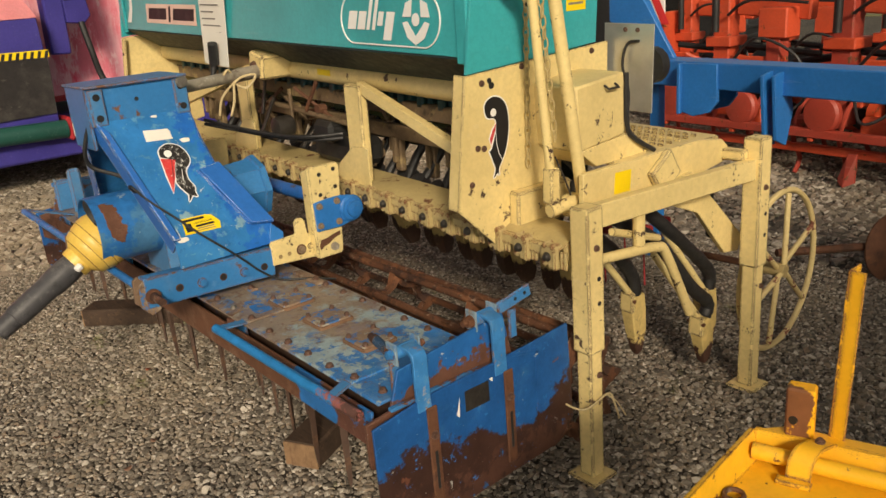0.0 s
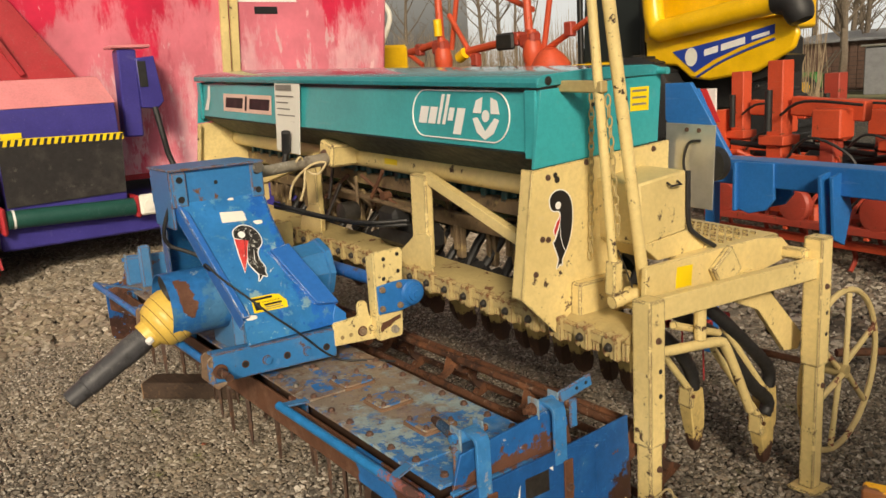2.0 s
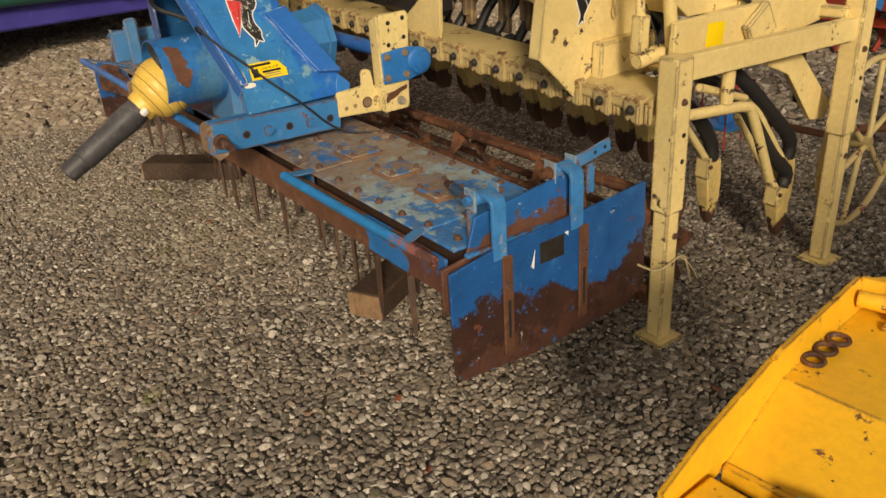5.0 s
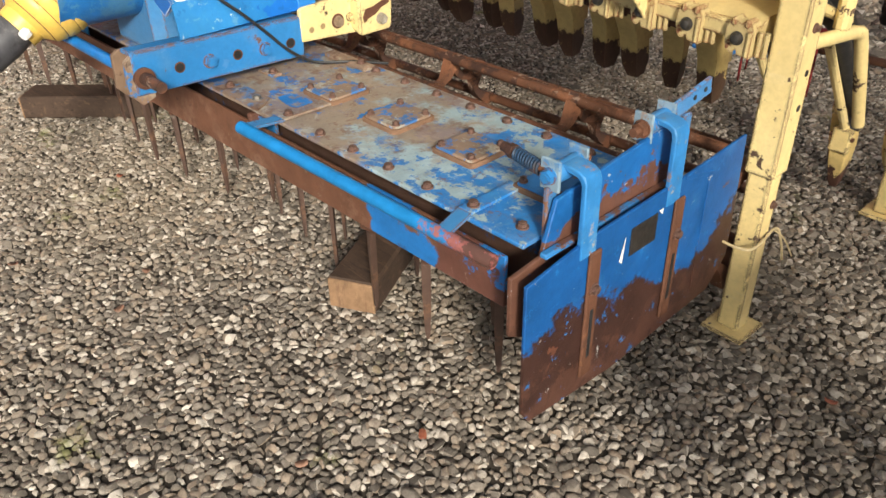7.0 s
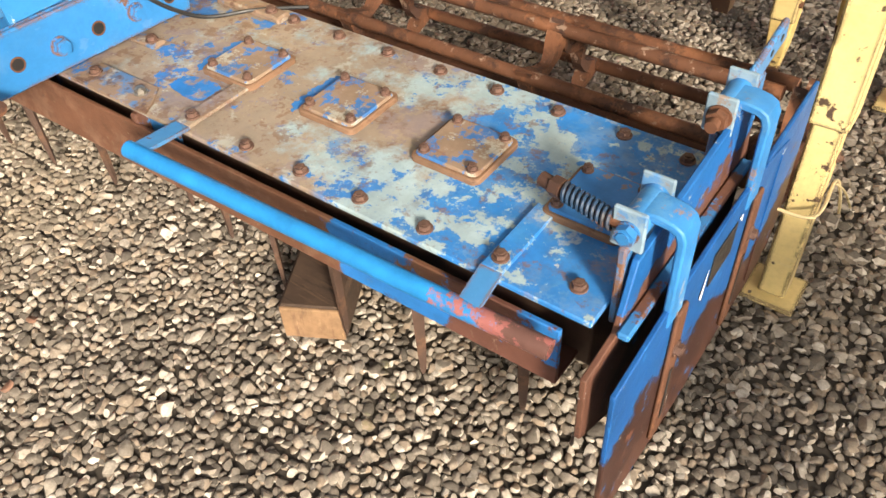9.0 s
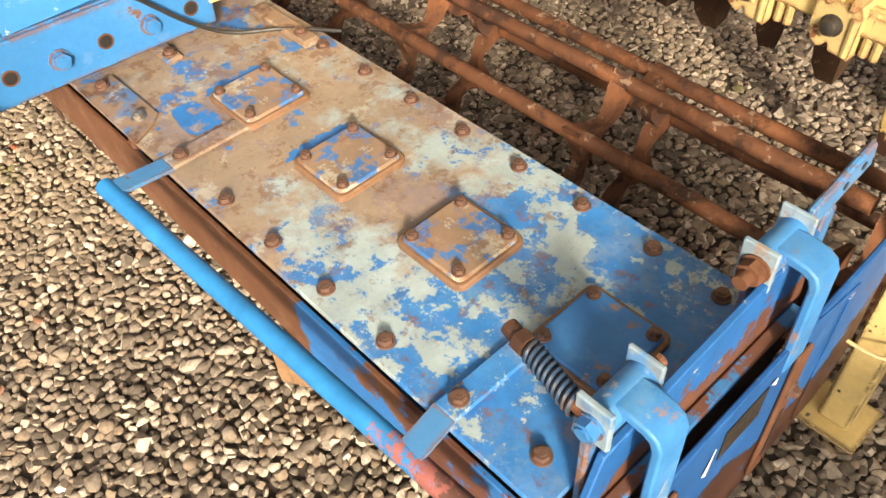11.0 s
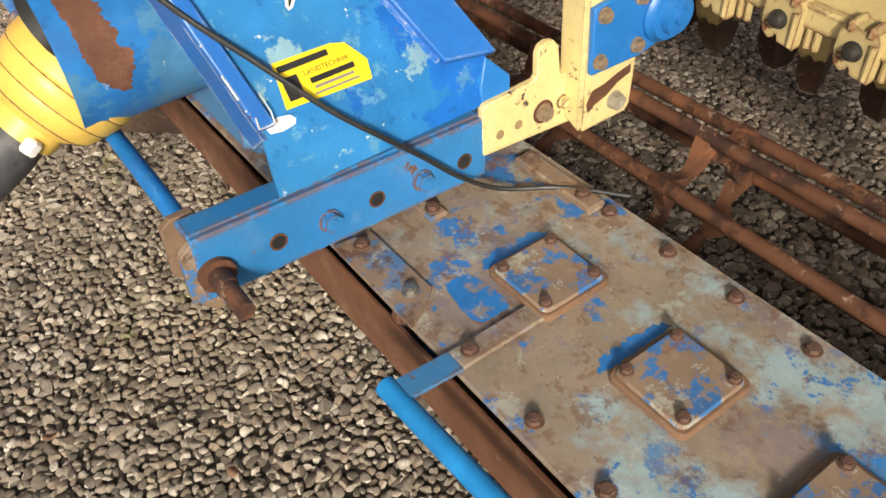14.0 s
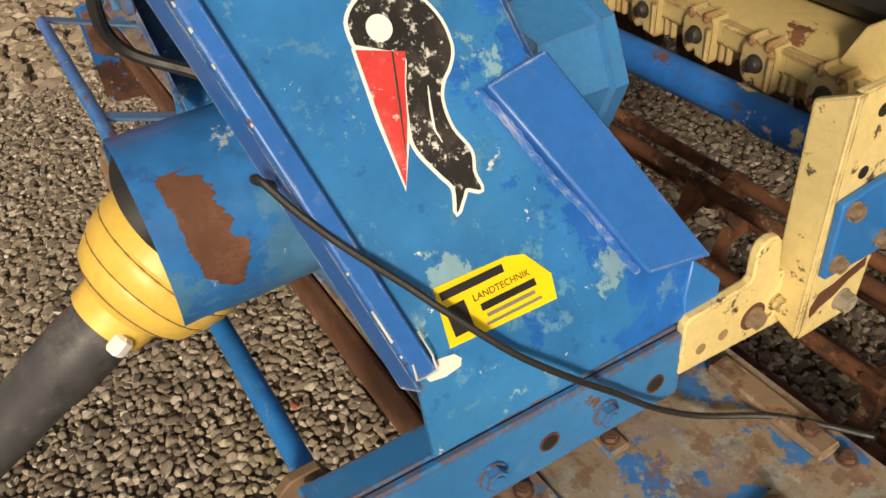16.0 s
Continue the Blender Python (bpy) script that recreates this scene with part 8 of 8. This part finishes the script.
def ball(fine):
    bm = bmesh.new()
    bmesh.ops.create_icosphere(bm, subdivisions=2 if fine else 1, radius=1.0)
    bm.verts.ensure_lookup_table()
    v = np.array([p.co[:] for p in bm.verts])
    f = np.array([[p.index for p in q.verts] for q in bm.faces])
    bm.free()
    return v, f


def gravel(name, x0, x1, y0, y1, step, fine, seed, keep=None):
    """Loose stones of uneven size on a jittered grid, each one squashed, cut and turned at random."""
    g = np.random.default_rng(seed)
    bv, bf = ball(fine)
    xs, ys = np.meshgrid(np.arange(x0, x1, step), np.arange(y0, y1, step))
    c = np.stack([xs.ravel(), ys.ravel()], 1) + g.uniform(-0.5, 0.5, (xs.size, 2)) * step * 0.72
    if keep is not None:
        c = c[keep(c[:, 0], c[:, 1])]
    n = len(c)
    size = step * g.lognormal(-0.40, 0.22, n)
    sc = size[:, None] * np.stack([g.uniform(0.9, 1.3, n), g.uniform(0.75, 1.05, n), g.uniform(0.55, 0.8, n)], 1)
    dirs = g.normal(size=(n, 10, 3))
    dirs /= np.linalg.norm(dirs, axis=2, keepdims=True)
    p = np.repeat(bv[None], n, 0)
    for k in range(10 if fine else 5):
        d = np.einsum("nvj,nj->nv", p, dirs[:, k])
        over = np.maximum(d - g.uniform(0.5 if fine else 0.62, 0.8 if fine else 0.88, (n, 1)), 0)
        p = p - over[..., None] * dirs[:, k][:, None, :] * 0.92
    p = p * sc[:, None, :]
    a, b = g.uniform(0, 6.28, n), g.normal(0, 0.26, n)
    ca, sa, cb_, sb_ = np.cos(a), np.sin(a), np.cos(b), np.sin(b)
    x, y, z = p[..., 0], p[..., 1], p[..., 2]
    y, z = y * cb_[:, None] - z * sb_[:, None], y * sb_[:, None] + z * cb_[:, None]
    x, y = x * ca[:, None] - y * sa[:, None], x * sa[:, None] + y * ca[:, None]
    p = np.stack([x + c[:, 0, None], y + c[:, 1, None], z + (size * g.uniform(-0.28, 0.12, n) - 0.004)[:, None]], 2)
    k = bv.shape[0]
    faces = (bf[None] + (np.arange(n) * k)[:, None, None]).reshape(-1, 3)
    me = bpy.data.meshes.new(name)
    me.vertices.add(n * k)
    me.vertices.foreach_set("co", p.reshape(-1))
    me.loops.add(faces.size)
    me.loops.foreach_set("vertex_index", faces.reshape(-1))
    me.polygons.add(len(faces))
    me.polygons.foreach_set("loop_start", np.arange(0, faces.size, 3))
    me.polygons.foreach_set("use_smooth", np.ones(len(faces), bool))
    me.update(calc_edges=True)
    me.set_sharp_from_angle(angle=radians(28))
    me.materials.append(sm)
    tagged(new(name, me), "loose grey and beige gravel stones", "gravel", kind="stuff")


# dark sheet stands in for the shade in the gaps between stones
gap_shade_m = plain("gap_shade", (0.045, 0.036, 0.027), 0.95, 0, 0.4, 30, 0.3)
single("soil", Shape().add([(-4.9, 0.2, -0.008), (1.1, 0.2, -0.008), (1.1, 5.1, -0.008), (-4.9, 5.1, -0.008)], [(0, 1, 2, 3)]), gap_shade_m, "dark sheet under the gravel, standing in for shade between stones", "soil", kind="structure")
NEAR = (-2.95, 0.35, 0.95, 2.75)
gravel("gravel", NEAR[0], NEAR[1], NEAR[2], NEAR[3], 0.0188, True, 1)
gravel("gravel", -4.8, 1.0, 0.3, 5.0, 0.0225, False, 2, lambda x, y: ~((x > NEAR[0]) & (x < NEAR[1]) & (y > NEAR[2]) & (y < NEAR[3])))
gravel("gravel", -9.5, 2.0, 0.3, 9.0, 0.052, False, 3, lambda x, y: ~((x > -4.8) & (x < 1.0) & (y < 5.0)))

# a few dead leaves and a bark scrap on the stones
leaf_red = plain("dead_red_leaf", (0.34, 0.11, 0.06), 0.7, 0, 0.4, 40, 0.2)
leaf_tan = plain("dead_tan_leaf", (0.24, 0.13, 0.085), 0.7, 0, 0.4, 40, 0.2)
for k, (x, y, a) in enumerate(((-1.98, 1.72, 20), (-0.93, 1.86, 140), (-1.05, 1.62, 60), (-2.62, 1.93, 15), (-1.86, 1.58, 100), (-0.35, 2.6, 200), (-2.3, 1.45, 250), (-0.62, 1.75, 300))):
    rim = [(0.018 * math.cos(t) * (1.0 - 0.25 * math.cos(2 * t)), 0.009 * math.sin(t), 0.006 * math.cos(t) ** 2) for t in [2 * math.pi * i / 14 for i in range(14)]]
    lf = Shape().add(rim + [(0, 0, -0.003)], [(i, (i + 1) % 14, 14) for i in range(14)])
    ob = single("dead_leaf", lf, leaf_red if k % 2 else leaf_tan, "small curled dead leaf lying on the gravel", "leaf", "dead leaves on the gravel")
    sol = ob.modifiers.new("thick", "SOLIDIFY")
    sol.thickness = 0.001
    ob.matrix_basis = pose(x, y, 0.017, 8, -6, a)
